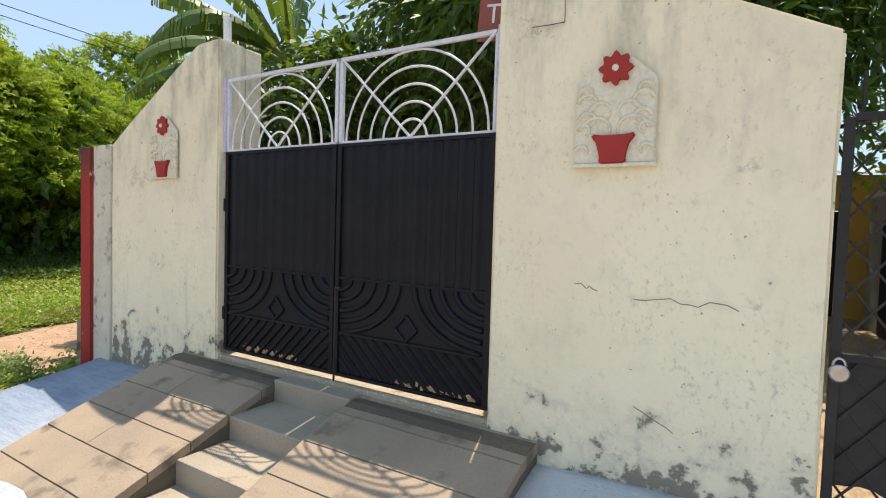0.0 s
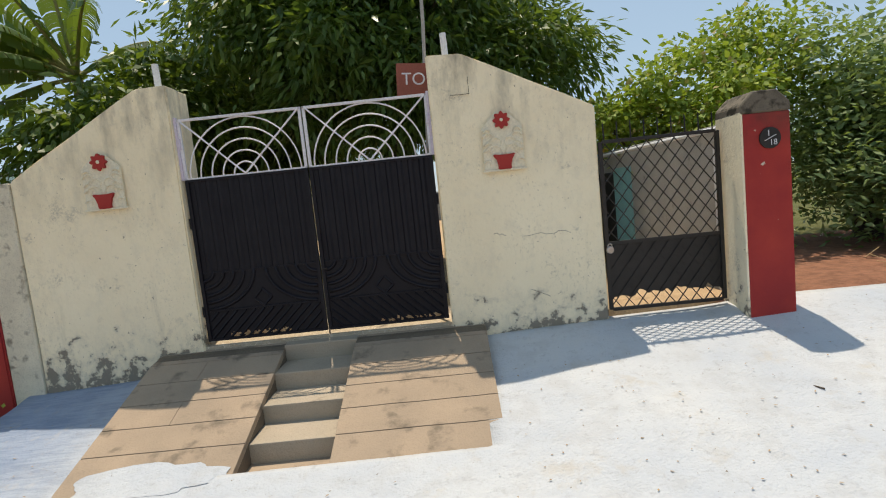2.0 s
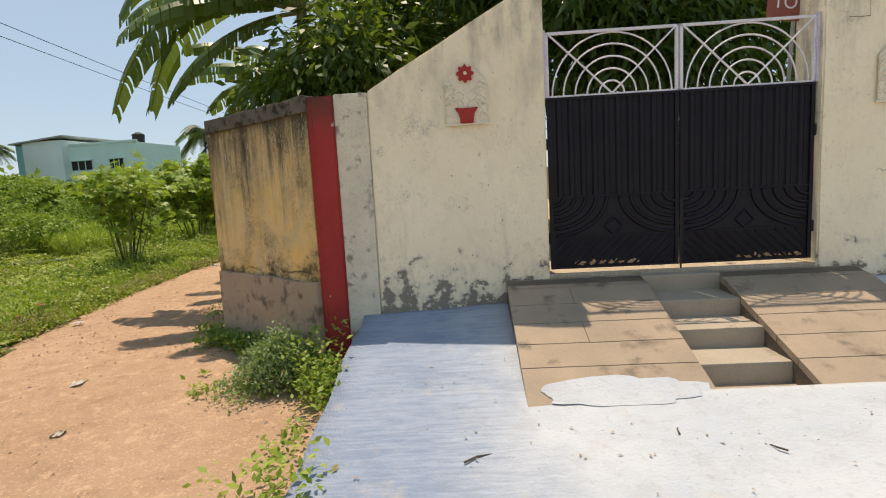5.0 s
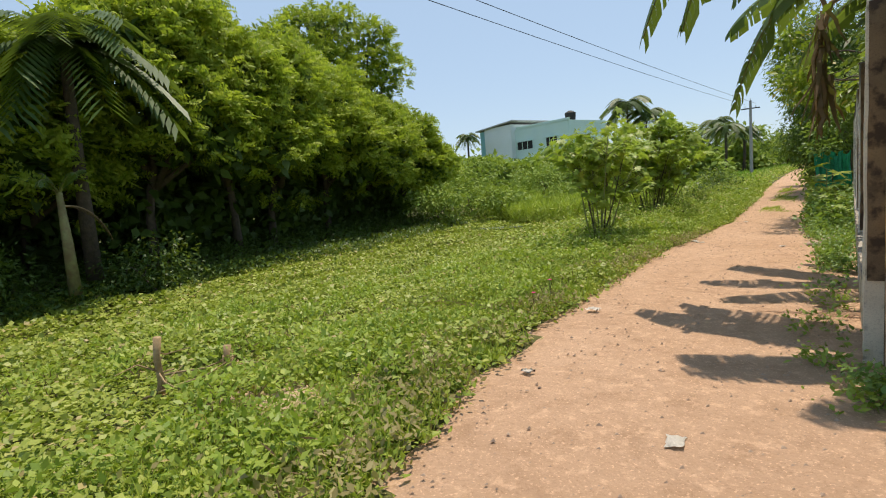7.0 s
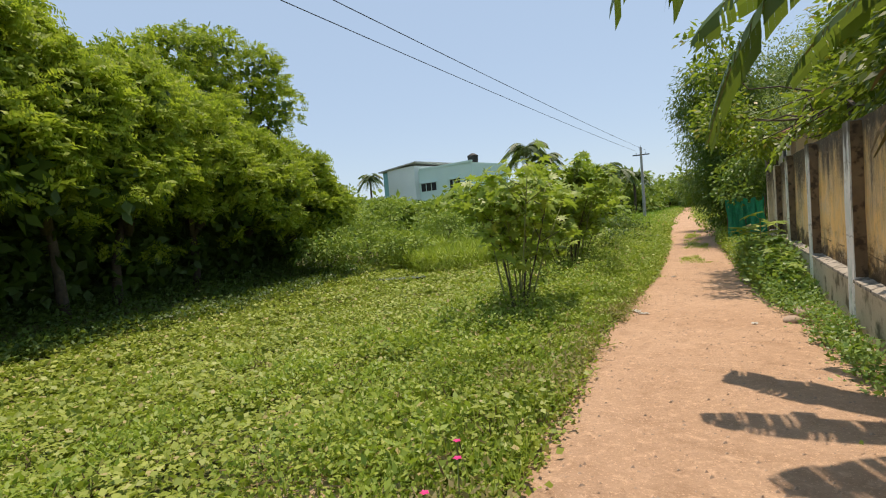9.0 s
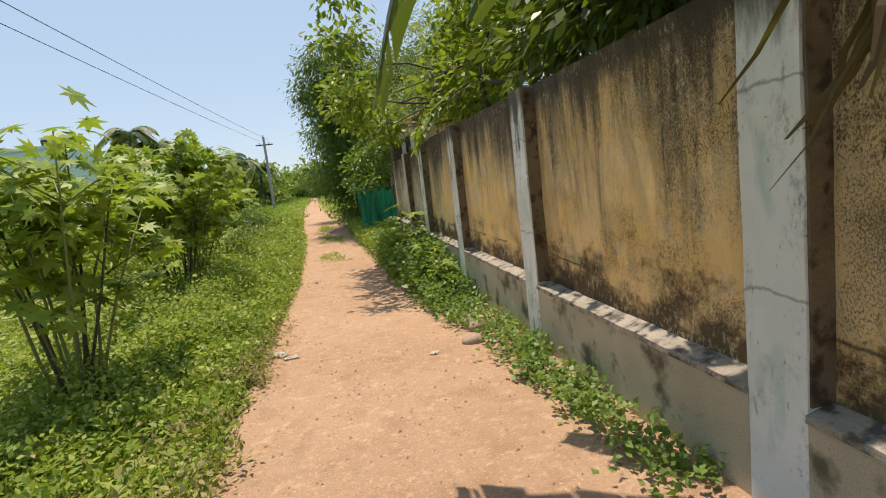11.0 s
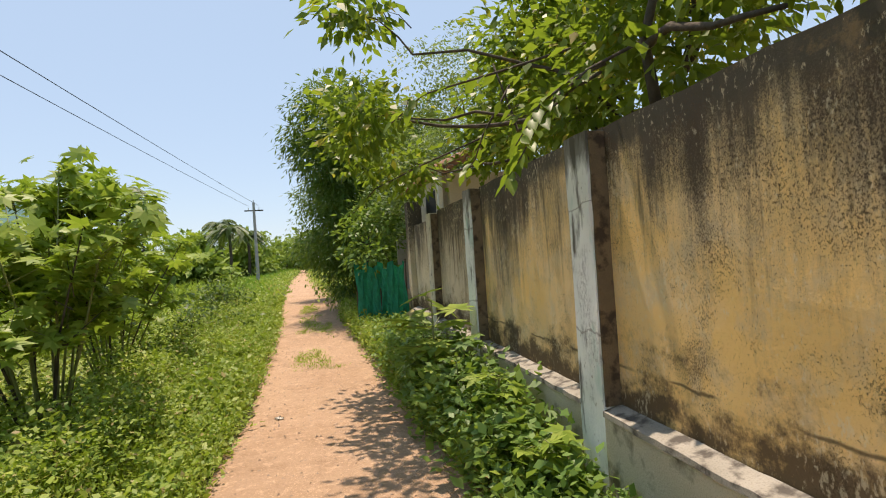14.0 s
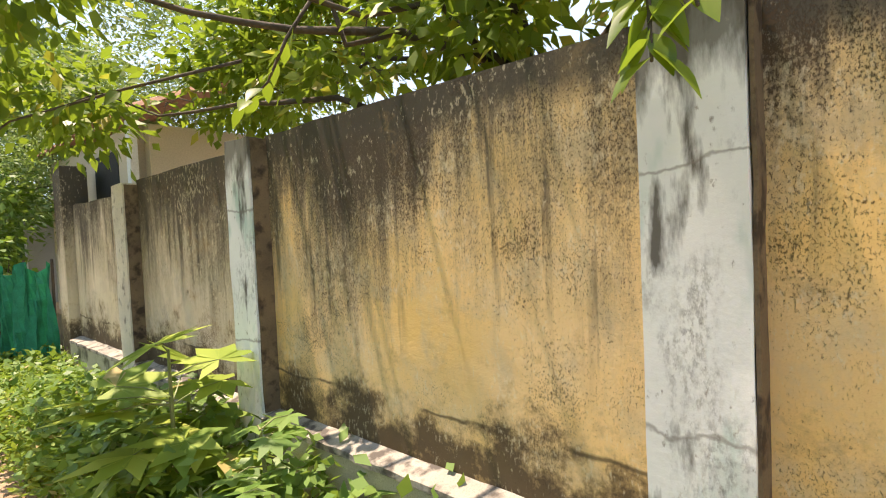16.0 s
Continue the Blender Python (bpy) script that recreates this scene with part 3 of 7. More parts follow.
def apron_z(s, d):
    base = 0.45 + 0.033 * max(0.0, min(s, 7.0))
    return 0.02 + (base - 0.02) * max(0.0, 1 - d / 2.75) ** 1.15


def wall_plate(name, outline, thick, label):
    bm = bmesh.new()
    prism(bm, outline, 0.0, thick)
    bmesh.ops.bevel(bm, geom=bm.edges[:], offset=0.012, segments=2, affect="EDGES")
    bmesh.ops.triangulate(bm, faces=bm.faces[:])
    bmesh.ops.subdivide_edges(bm, edges=[e for e in bm.edges if e.calc_length() > 0.35], cuts=3, use_grid_fill=True)
    rough_up(bm, 3.0, 0.010)
    rough_up(bm, 14.0, 0.004)
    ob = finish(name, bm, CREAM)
    ob.matrix_basis = FRONT
    return tagged(ob, label, "wall", kind="structure")


# the corner post, the sloping wing walls and the gate pillars
wall_plate("wall_front_west", [(0.50, 0.2), (GATE_L, 0.2), (GATE_L, 2.95), (1.67, 2.945), (0.50, 2.30)], 0.22, "cream plastered wing wall with sloping top and peeling base")
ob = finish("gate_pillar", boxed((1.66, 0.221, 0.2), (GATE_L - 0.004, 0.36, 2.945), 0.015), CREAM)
ob.matrix_basis = FRONT
tagged(ob, "cream plastered square gate pillar beside the double gate", "pillar", kind="structure")
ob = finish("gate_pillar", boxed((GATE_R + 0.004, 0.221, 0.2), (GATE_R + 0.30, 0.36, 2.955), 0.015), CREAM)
ob.matrix_basis = FRONT
tagged(ob, "cream plastered square gate pillar beside the double gate", "pillar", kind="structure")
wall_plate("wall_front_east", [(GATE_R, 0.2), (SMALL_L, 0.2), (SMALL_L, 2.43), (GATE_R + 0.29, 2.955), (GATE_R, 2.965)], 0.22, "cream plastered wing wall with sloping top and cracks")

bm = boxed((0.232, -0.02, 0.1), (0.505, 0.24, 2.29), 0.012)
ob = finish("corner_pilaster", bm, STAINED)
ob.matrix_basis = FRONT
tagged(ob, "grey weathered plaster pilaster next to the red corner post", "pillar", kind="structure")
bm = bmesh.new()
prism(bm, [(0.0, 0.0), (0.05, -0.04), (0.232, -0.04), (0.232, 0.24), (0.0, 0.26)], -0.1, 2.28, axis=2)
bmesh.ops.bevel(bm, geom=bm.edges[:], offset=0.012, segments=2, affect="EDGES")
ob = finish("corner_post", bm, RED)
ob.matrix_basis = FRONT
tagged(ob, "red painted corner post stained black at the top", "post", kind="structure")
post = empty("gate_post", FRONT, label="red painted gate post with cream side and chamfered top", category="post", kind="structure")
part("shaft", boxed((SMALL_R + 0.035, -0.26, 0.2), (SMALL_R + 0.40, 0.12, 2.20), 0.01), RED, post)
part("painted_side", boxed((SMALL_R + 0.02, -0.255, 0.2), (SMALL_R + 0.038, 0.12, 2.22), 0.003), CREAM, post, "cream side of the post")
bm = bmesh.new()
prism(bm, [(SMALL_R + 0.02, 2.20), (SMALL_R + 0.405, 2.20), (SMALL_R + 0.405, 2.27), (SMALL_R + 0.30, 2.37), (SMALL_R + 0.12, 2.37), (SMALL_R + 0.02, 2.27)], -0.265, 0.125)
bmesh.ops.bevel(bm, geom=bm.edges[:], offset=0.01, segments=1, affect="EDGES")
part("cap", bm, COPING, post, "sooty chamfered cap")


# plaster crack lines and an old patch outline on the east wing
def crack(points, width=0.0035):
    bm = bmesh.new()
    for (a, b), (c, d) in zip(points, points[1:]):
        n = Vector((-(d - b), 0, c - a)).normalized() * width / 2
        vs = [bm.verts.new((p + sx * n.x, -0.0165, q + sx * n.z)) for p, q, sx in ((a, b, 1), (c, d, 1), (c, d, -1), (a, b, -1))]
        bm.faces.new(vs)
    return bm


wob = random.Random(4)


def wander(a, b, n, amp):
    return [(a[0] + (b[0] - a[0]) * i / n + wob.uniform(-amp, amp), a[1] + (b[1] - a[1]) * i / n + wob.uniform(-amp, amp)) for i in range(n + 1)]


for pts in (wander((4.78, 1.42), (5.15, 1.41), 9, 0.015), wander((4.52, 1.45), (4.62, 1.44), 5, 0.012), wander((4.42, 2.62), (4.26, 2.62), 3, 0.004) + wander((4.42, 2.62), (4.42, 2.76), 3, 0.003), wander((4.80, 0.95), (4.95, 0.88), 4, 0.01)):
    ob = finish("plaster_crack", crack(pts), JOINT)
    ob.matrix_basis = FRONT
    tagged(ob, "thin dark crack in the cream plaster", "crack", kind="structure")


# moulded flower-pot plaques
def plaque(s, low, high):
    """A raised plaster panel: pot, scrolls and a flower, pot and flower painted red."""
    th = empty("wall_plaque", FRONT @ Matrix.Translation((s, -0.018, low)), label="moulded plaster plaque with red pot and red flower", category="plaque", group="wall plaques")
    h = high - low
    w = 0.168
    bm = bmesh.new()
    prism(bm, [(-w, 0), (w, 0), (w, h * 0.79), (w * 0.9, h * 0.82), (0.05, h * 1.04), (-0.05, h * 1.04), (-w * 0.9, h * 0.82), (-w, h * 0.79)], -0.010, 0.004)
    bmesh.ops.bevel(bm, geom=bm.edges[:], offset=0.006, segments=2, affect="EDGES")
    part("panel", bm, PLAIN_CREAM, th)
    part("sill", boxed((-w - 0.012, -0.022, -0.012), (w + 0.012, 0.004, 0.004), 0.004), PLAIN_CREAM, th)
    bm = bmesh.new()
    prism(bm, [(-0.052, 0.0), (0.052, 0.0), (0.058, 0.022), (0.048, 0.038), (0.060, 0.085), (0.088, 0.108), (0.090, 0.128), (0.04, 0.120), (-0.04, 0.120), (-0.090, 0.128), (-0.088, 0.108), (-0.060, 0.085), (-0.048, 0.038), (-0.058, 0.022)], -0.034, -0.006)
    bmesh.ops.bevel(bm, geom=bm.edges[:], offset=0.006, segments=2, affect="EDGES")
    part("pot", bm, RED, th, "red painted pot")
    bm = bmesh.new()
    out = []
    for i in range(48):
        a = 2 * math.pi * i / 48
        r = 0.062 + 0.010 * math.cos(8 * a)
        out.append((r * math.cos(a), h * 0.90 + r * math.sin(a)))
    prism(bm, out, -0.030, -0.006)
    part("flower", bm, RED, th, "red painted flower")
    bm = bmesh.new()
    bmesh.ops.create_uvsphere(bm, u_segments=10, v_segments=6, radius=0.015, matrix=Matrix.Translation((0, -0.03, h * 0.90)))
    part("flower_centre", bm, PLAIN_CREAM, th)
    for side in (-1, 1):
        for cx, cz, r, turn in ((0.06, 0.30, 0.085, 1.1), (0.11, 0.42, 0.045, 1.6), (0.11, 0.58, 0.05, 1.7), (0.05, 0.48, 0.06, 1.3), (0.12, 0.68, 0.035, 1.8), (0.125, 0.32, 0.035, 1.4), (0.13, 0.12, 0.035, 1.2)):
            pts = []
            for i in range(14):
                a = 0.2 + turn * math.pi * i / 13
                q = r * (1 - 0.6 * i / 13)
                pts.append((side * (cx + q * math.cos(a)), -0.012, cz * h + q * math.sin(a)))
            bm = bmesh.new()
            tube(bm, pts, [0.011 - 0.006 * i / 13 for i in range(14)], 5)
            part("scroll", bm, PLAIN_CREAM, th, smooth=True)
    return th


plaque(1.31, 1.995, 2.425)
plaque(4.66, 1.98, 2.425)

# white pipe stubs on the pillars
for s in (1.80, GATE_R + 0.17):
    bm = bmesh.new()
    tube(bm, [(0, 0, 0), (0.0, 0, 0.12), (-0.004, 0, 0.24)], 0.028, 12)
    ob = finish("pipe_stub", bm, PVC, smooth=False)
    ob.matrix_basis = FRONT @ Matrix.Translation((s, 0.16, 2.93))
    tagged(ob, "short white plastic pipe stub on the pillar top", "pipe", group="pipe stubs")


# the double gate
def gate_leaf(s0, s1, mirror):
    w = s1 - s0
    z0, z1, zt = 0.76, 2.165, 2.675
    th = empty("gate_leaf", FRONT @ Matrix.Translation((s0, 0.06, 0)), label="closed black pressed-steel gate leaf with white grille above", category="gate", group="main gate leaves")
    part("sheet", boxed((0.0, 0.0, z0), (w, 0.004, z1)), BLACK, th)
    mid, low = z0 + 0.60, z0 + 0.265
    bm = bmesh.new()
    box(bm, (0, -0.018, z0), (0.03, 0.012, z1), 0.003)
    box(bm, (w - 0.03, -0.018, z0), (w, 0.012, z1), 0.003)
    box(bm, (0.03, -0.018, z1 - 0.02), (w - 0.03, 0.012, z1), 0.003)
    box(bm, (0.03, -0.018, z0), (w - 0.03, 0.012, z0 + 0.02), 0.003)
    part("leaf_frame", bm, BLACK, th)
    for z in (mid, low):
        part("rail", boxed((0.03, -0.014, z - 0.008), (w - 0.03, 0.0, z + 0.008), 0.003), BLACK, th)
    n = 10
    for i in range(n):                     # upright flutes
        x = 0.05 + (w - 0.10) * (i + 0.5) / n
        bm = bmesh.new()
        prism(bm, [(x - 0.028, 0.0), (x - 0.016, -0.014), (x + 0.010, -0.014), (x + 0.028, 0.0)], mid + 0.008, z1 - 0.02, axis=2)
        part("flute", bm, BLACK, th)
    for cx, sgn in ((0.02, 1), (w - 0.02, -1)):   # hanging quarter rings
        for k in range(5):
            r = 0.10 + 0.088 * k
            pts = [(cx + sgn * r * math.cos(a), -0.004, mid - r * 0.72 * math.sin(a)) for a in np.linspace(0.0, 1.5, 14)]
            bm = bmesh.new()
            tube(bm, pts, 0.016, 6)
            part("pressed_ring", bm, BLACK, th, smooth=True)
    c = w / 2
    for a, b in (((c, low + 0.16), (c - 0.075, low + 0.08)), ((c - 0.075, low + 0.08), (c, low + 0.01)), ((c, low + 0.01), (c + 0.075, low + 0.08)), ((c + 0.075, low + 0.08), (c, low + 0.16))):
        bm = bmesh.new()
        tube(bm, [(a[0], -0.004, a[1]), (b[0], -0.004, b[1])], 0.011, 5)
        part("diamond_bar", bm, BLACK, th)
    k = 12
    for i in range(-3, k):                 # slanting ribs at the foot
        x0 = 0.04 + (w - 0.08) * i / k
        a, b = (x0, z0 + 0.025), (x0 + 0.24, low - 0.012)
        lo, hi = 0.04, w - 0.04
        if b[0] <= lo or a[0] >= hi:
            continue
        q = max(0.0, (lo - a[0]) / 0.24)
        p = min(1.0, (hi - a[0]) / 0.24)
        if p - q < 0.1:
            continue
        zz = lambda u: a[1] + (b[1] - a[1]) * u
        pts = [(a[0] + 0.24 * q, -0.004, zz(q)), (a[0] + 0.24 * p, -0.004, zz(p))]
        if mirror:
            pts = [(w - x, y, z) for x, y, z in pts]
        bm = bmesh.new()
        tube(bm, pts, 0.012, 5)
        part("slant_rib", bm, BLACK, th)
    # flaking foot of the sheet
    rr = random.Random(11 + mirror)
    bm = bmesh.new()
    start = 0.45 if mirror else 0.2
    for i in range(40):
        x = w * (start + 0.5 * rr.random())
        hgt = 0.012 + 0.02 * rr.random()
        z = z0 + 0.022 + 0.02 * rr.random()
        vs = [bm.verts.new((x + dx, -0.0045, z + dz)) for dx, dz in ((-0.018 * rr.random() - 0.004, 0), (0.02 * rr.random() + 0.004, 0.003), (0.012, hgt * 0.7), (-0.006, hgt))]
        bm.faces.new(vs)
    part("flaked_paint", bm, RUST, th, "flaked bare metal along the foot")
    # white grille
    bm = bmesh.new()
    box(bm, (0.0, -0.012, zt - 0.022), (w, 0.012, zt), 0.003)
    box(bm, (0.0, -0.012, z1), (w, 0.012, z1 + 0.014), 0.003)
    box(bm, (0.0, -0.012, z1), (0.024, 0.012, zt), 0.003)
    box(bm, (w - 0.024, -0.012, z1), (w, 0.012, zt), 0.003)
    part("grille_frame", bm, WHITE, th, "white painted grille frame")
    for r in (0.10, 0.195, 0.29, 0.385, 0.475):
        pts = [(c + r * math.cos(a), 0.0, z1 + 0.01 + r * math.sin(a)) for a in np.linspace(0, math.pi, 25)]
        bm = bmesh.new()
        tube(bm, pts, 0.0068, 6)
        part("grille_arc", bm, WHITE, th, "white painted bar", smooth=True)
    for e in (0.02, w - 0.02):
        bm = bmesh.new()
        tube(bm, [(c, -0.012, z1 + 0.01), (e, -0.012, zt - 0.012)], 0.008, 6)
        part("grille_spoke", bm, WHITE, th, "white painted bar")
    e = 0.0 if not mirror else w
    for z in (0.98, 1.75, 2.42):
        bm = bmesh.new()
        tube(bm, [(e, -0.014, z), (e, -0.014, z + 0.09)], 0.014, 8)
        part("hinge", bm, LILAC if z > 2.3 else BLACK, th, "painted barrel hinge")
    return th


GAP = 0.006
MID = (GATE_L + GATE_R) / 2
gate_leaf(GATE_L + 0.02, MID - GAP, 0)
gate_leaf(MID + GAP, GATE_R - 0.02, 1)
for s in (GATE_L + 0.01, GATE_R - 0.012):
    ob = finish("gate_jamb", boxed((s - 0.012, 0.035, 2.165), (s + 0.010, 0.075, 2.69), 0.003), LILAC)
    ob.matrix_basis = FRONT
    tagged(ob, "lilac painted steel jamb beside the grille", "jamb", group="gate jambs")
bm = bmesh.new()
tube(bm, [(MID + 0.01, 0.045, 0.70), (MID + 0.01, 0.045, 1.30)], 0.007, 6)
tube(bm, [(MID + 0.01, 0.045, 1.30), (MID + 0.06, 0.03, 1.30)], 0.007, 6)
ob = finish("drop_bolt", bm, IRON)
ob.matrix_basis = FRONT
tagged(ob, "long black drop bolt between the gate leaves", "bolt")


# the small wicket gate of diamond mesh
def wicket():
    w = SMALL_R - SMALL_L
    th = empty("wicket_gate", FRONT @ Matrix.Translation((SMALL_L + 0.01, 0.02, 0)), label="closed black wicket gate of diamond mesh over a sheet panel", category="gate")
    w -= 0.02
    z0, zs, ze, z1 = 0.70, 0.80, 1.27, 2.12
    bm = bmesh.new()
    for a, b in (((0, z0), (0.032, z1)), ((w - 0.032, z0), (w, z1))):
        box(bm, (a[0], -0.016, a[1]), (b[0], 0.016, b[1]), 0.003)
    for z in (z0, ze, z1):
        box(bm, (0.032, -0.014, z - 0.014), (w - 0.032, 0.014, z + 0.014), 0.003)
    part("gate_frame", bm, IRON, th)
    rr = random.Random(3)
    edge = [(0.032, zs)]
    for i in range(1, 24):
        edge.append((0.032 + (w - 0.064) * i / 24, zs + rr.uniform(-0.012, 0.055) * (1 if rr.random() > 0.4 else 0.3)))
    edge.append((w - 0.032, zs))
    bm = bmesh.new()
    prism(bm, edge + [(w - 0.032, ze), (0.032, ze)], 0.004, 0.007)
    part("sheet_panel", bm, IRON, th, "black sheet rusted away along its foot")
    pitch = 0.115
    lean = 0.78
    for sgn in (1, -1):
        for i in range(-16, 28):
            x0 = i * pitch
            pts = []
            for z in (z0, z1):
                x = x0 + sgn * (z - z0) * lean
                pts.append((x, z))
            (xa, za), (xb, zb) = pts
            u0, u1 = 0.0, 1.0
            for lim, keep in ((0.03, 1), (w - 0.03, -1)):
                fa, fb = (xa - lim) * keep, (xb - lim) * keep
                if fa < 0 and fb < 0:
                    u0 = 2.0
                elif fa < 0:
                    u0 = max(u0, fa / (fa - fb))
                elif fb < 0:
                    u1 = min(u1, fa / (fa - fb))
            if u1 - u0 < 0.03:
                continue
            at = lambda u: (xa + (xb - xa) * u, -0.004 * sgn, za + (zb - za) * u)
            bm = bmesh.new()
            tube(bm, [at(u0), at(u1)], 0.0055, 4)
            part("mesh_bar", bm, IRON, th)
    for i in range(9):
        x = 0.05 + (w - 0.1) * i / 8
        bm = bmesh.new()
        tube(bm, [(x, 0, z1), (x, 0, z1 + 0.14), (x, 0, z1 + 0.165)], [0.007, 0.006, 0.001], 5)
        part("spike", bm, IRON, th)
    lock = empty("padlock", FRONT @ Matrix.Translation((SMALL_L + 0.035, -0.03, 1.22)), label="round steel padlock hanging on the wicket gate", category="padlock")
    bm = bmesh.new()
    tube(bm, [(0, -0.014, 0), (0, -0.010, 0), (0, 0.010, 0), (0, 0.014, 0)], [0.026, 0.031, 0.031, 0.026], 20)
    part("lock_body", bm, STEEL, lock)
    bm = bmesh.new()
    tube(bm, [(0.018 * math.cos(a), 0, 0.026 + 0.026 * math.sin(a)) for a in np.linspace(0, math.pi, 12)], 0.0045, 6)
    part("shackle", bm, STEEL, lock)


wicket()


# house number plate on the red post
def text_mesh(words, size, depth=0.001):
    cu = bpy.data.curves.new("words", "FONT")
    cu.body, cu.size, cu.extrude, cu.align_x, cu.align_y = words, size, depth, "CENTER", "CENTER"
    tmp = bpy.data.objects.new("words", cu)
    scene.collection.objects.link(tmp)
    me = bpy.data.meshes.new_from_object(tmp.evaluated_get(bpy.context.evaluated_depsgraph_get()))
    bpy.data.objects.remove(tmp)
    return me


plate = empty("number_plate", FRONT @ Matrix.Translation((SMALL_R + 0.235, -0.268, 2.0)), label="round black house number plate lettered 1/18", category="number plate")
bm = bmesh.new()
tube(bm, [(0, 0.006, 0), (0, -0.006, 0)], 0.082, 28)
part("disc", bm, IRON, plate)
for word, x, z, size in (("1", -0.012, 0.036, 0.065), ("18", 0.022, -0.036, 0.062)):
    me = text_mesh(word, size)
    me.materials.append(WHITE)
    ob = new("numeral", me)
    ob.parent = plate
    ob.matrix_basis = pose(x, -0.0075, z, 90, 0, 0)
bm = bmesh.new()
tube(bm, [(-0.045, -0.007, -0.02), (0.045, -0.007, 0.022)], 0.0035, 4)
part("slash", bm, WHITE, plate)

# the notice board behind the pillar
board = empty("notice_board", FRONT @ pose(GATE_R - 0.12, 0.30, 2.85, 0, 4, 6), label="rust-red notice board with white capitals on a pole", category="sign")
part("panel", boxed((-0.15, 0, -0.14), (0.45, 0.012, 0.14), 0.003), BOARD, board)
me = text_mesh("TO", 0.15)
me.materials.append(WHITE)
ob = new("lettering", me)
ob.parent = board
ob.matrix_basis = pose(0.0, -0.002, 0.0, 90, 0, 0)
bm = bmesh.new()
tube(bm, [(0.12, 0.03, -2.2), (0.10, 0.03, 0.5), (0.07, 0.03, 1.25)], 0.016, 8)
part("pole", bm, POLE, board, "thin grey pole")


# ---------------------------------------------------------------- the sloping apron, ramps and steps
RAMP_L, RAMP_R, STEP_L, STEP_R = 1.57, 4.37, 2.67, 3.27


def build_apron():
    bm = bmesh.new()
    S = np.array(sorted(list(np.linspace(0.38, 7.9, 40)) + [RAMP_L + 0.09, RAMP_L + 0.11, RAMP_R - 0.09, RAMP_R - 0.11]))
    Dd = np.array(sorted(list(np.linspace(-0.06, 2.75, 26)) + [1.355, 1.365]))
    grid = []
    for s in S:
        row = []
        for d in Dd:
            lim = 2.85 + 0.05 * noise.noise(Vector((s * 1.3, 0, 2))) + 0.04 * (s - 3)
            dd = min(d, lim) if d > 0 else d
            ss = s if s > 0.39 else 0.36 + 0.03 * noise.noise(Vector((d * 2, 1, 0)))
            z = (0.02 if RAMP_L + 0.1 < s < RAMP_R - 0.1 and dd < 1.36 else apron_z(s, max(dd, 0))) + 0.006 * noise.noise(Vector((s * 2.5, d * 2.5, 0))) + 0.012 * noise.noise(Vector((s * 0.9, d * 0.9, 4)))
            row.append(bm.verts.new((ss, -dd, z)))
        grid.append(row)
    for a, b in zip(grid, grid[1:]):
        for i in range(len(Dd) - 1):
            try:
                bm.faces.new((a[i], a[i + 1], b[i + 1], b[i]))
            except ValueError:
                pass
    edge = [e for e in bm.edges if e.is_boundary]
    r = bmesh.ops.extrude_edge_only(bm, edges=edge)
    for v in [g for g in r["geom"] if isinstance(g, bmesh.types.BMVert)]:
        v.co.z = min(v.co.z - 0.12, 0.0) - 0.05
    ob = finish("apron", bm, APRON, smooth=True)
    ob.matrix_basis = FRONT
    return tagged(ob, "sloping cement apron brushed with pale blue whitewash", "pavement", kind="structure")


build_apron()
bm = bmesh.new()
prism(bm, [(-0.3, -5.4), (9.5, -5.4), (9.5, -2.2), (3.5, -2.2), (2.2, -2.55), (0.6, -2.75), (-0.1, -4.0)], -0.2, 0.030, axis=2)
bmesh.ops.subdivide_edges(bm, edges=bm.edges[:], cuts=2, use_grid_fill=True)
ob = finish("front_pavement", bm, SAND)
ob.matrix_basis = FRONT
tagged(ob, "dusty sand-coloured cracked concrete in front of the apron", "pavement", kind="structure")

RAMP_OUT = 1.46
TOP_Z, END_Z = 0.700, 0.215


def ramp_z(d):
    return TOP_Z + (END_Z - TOP_Z) * max(0.0, (d - 0.08)) / (RAMP_OUT - 0.08)


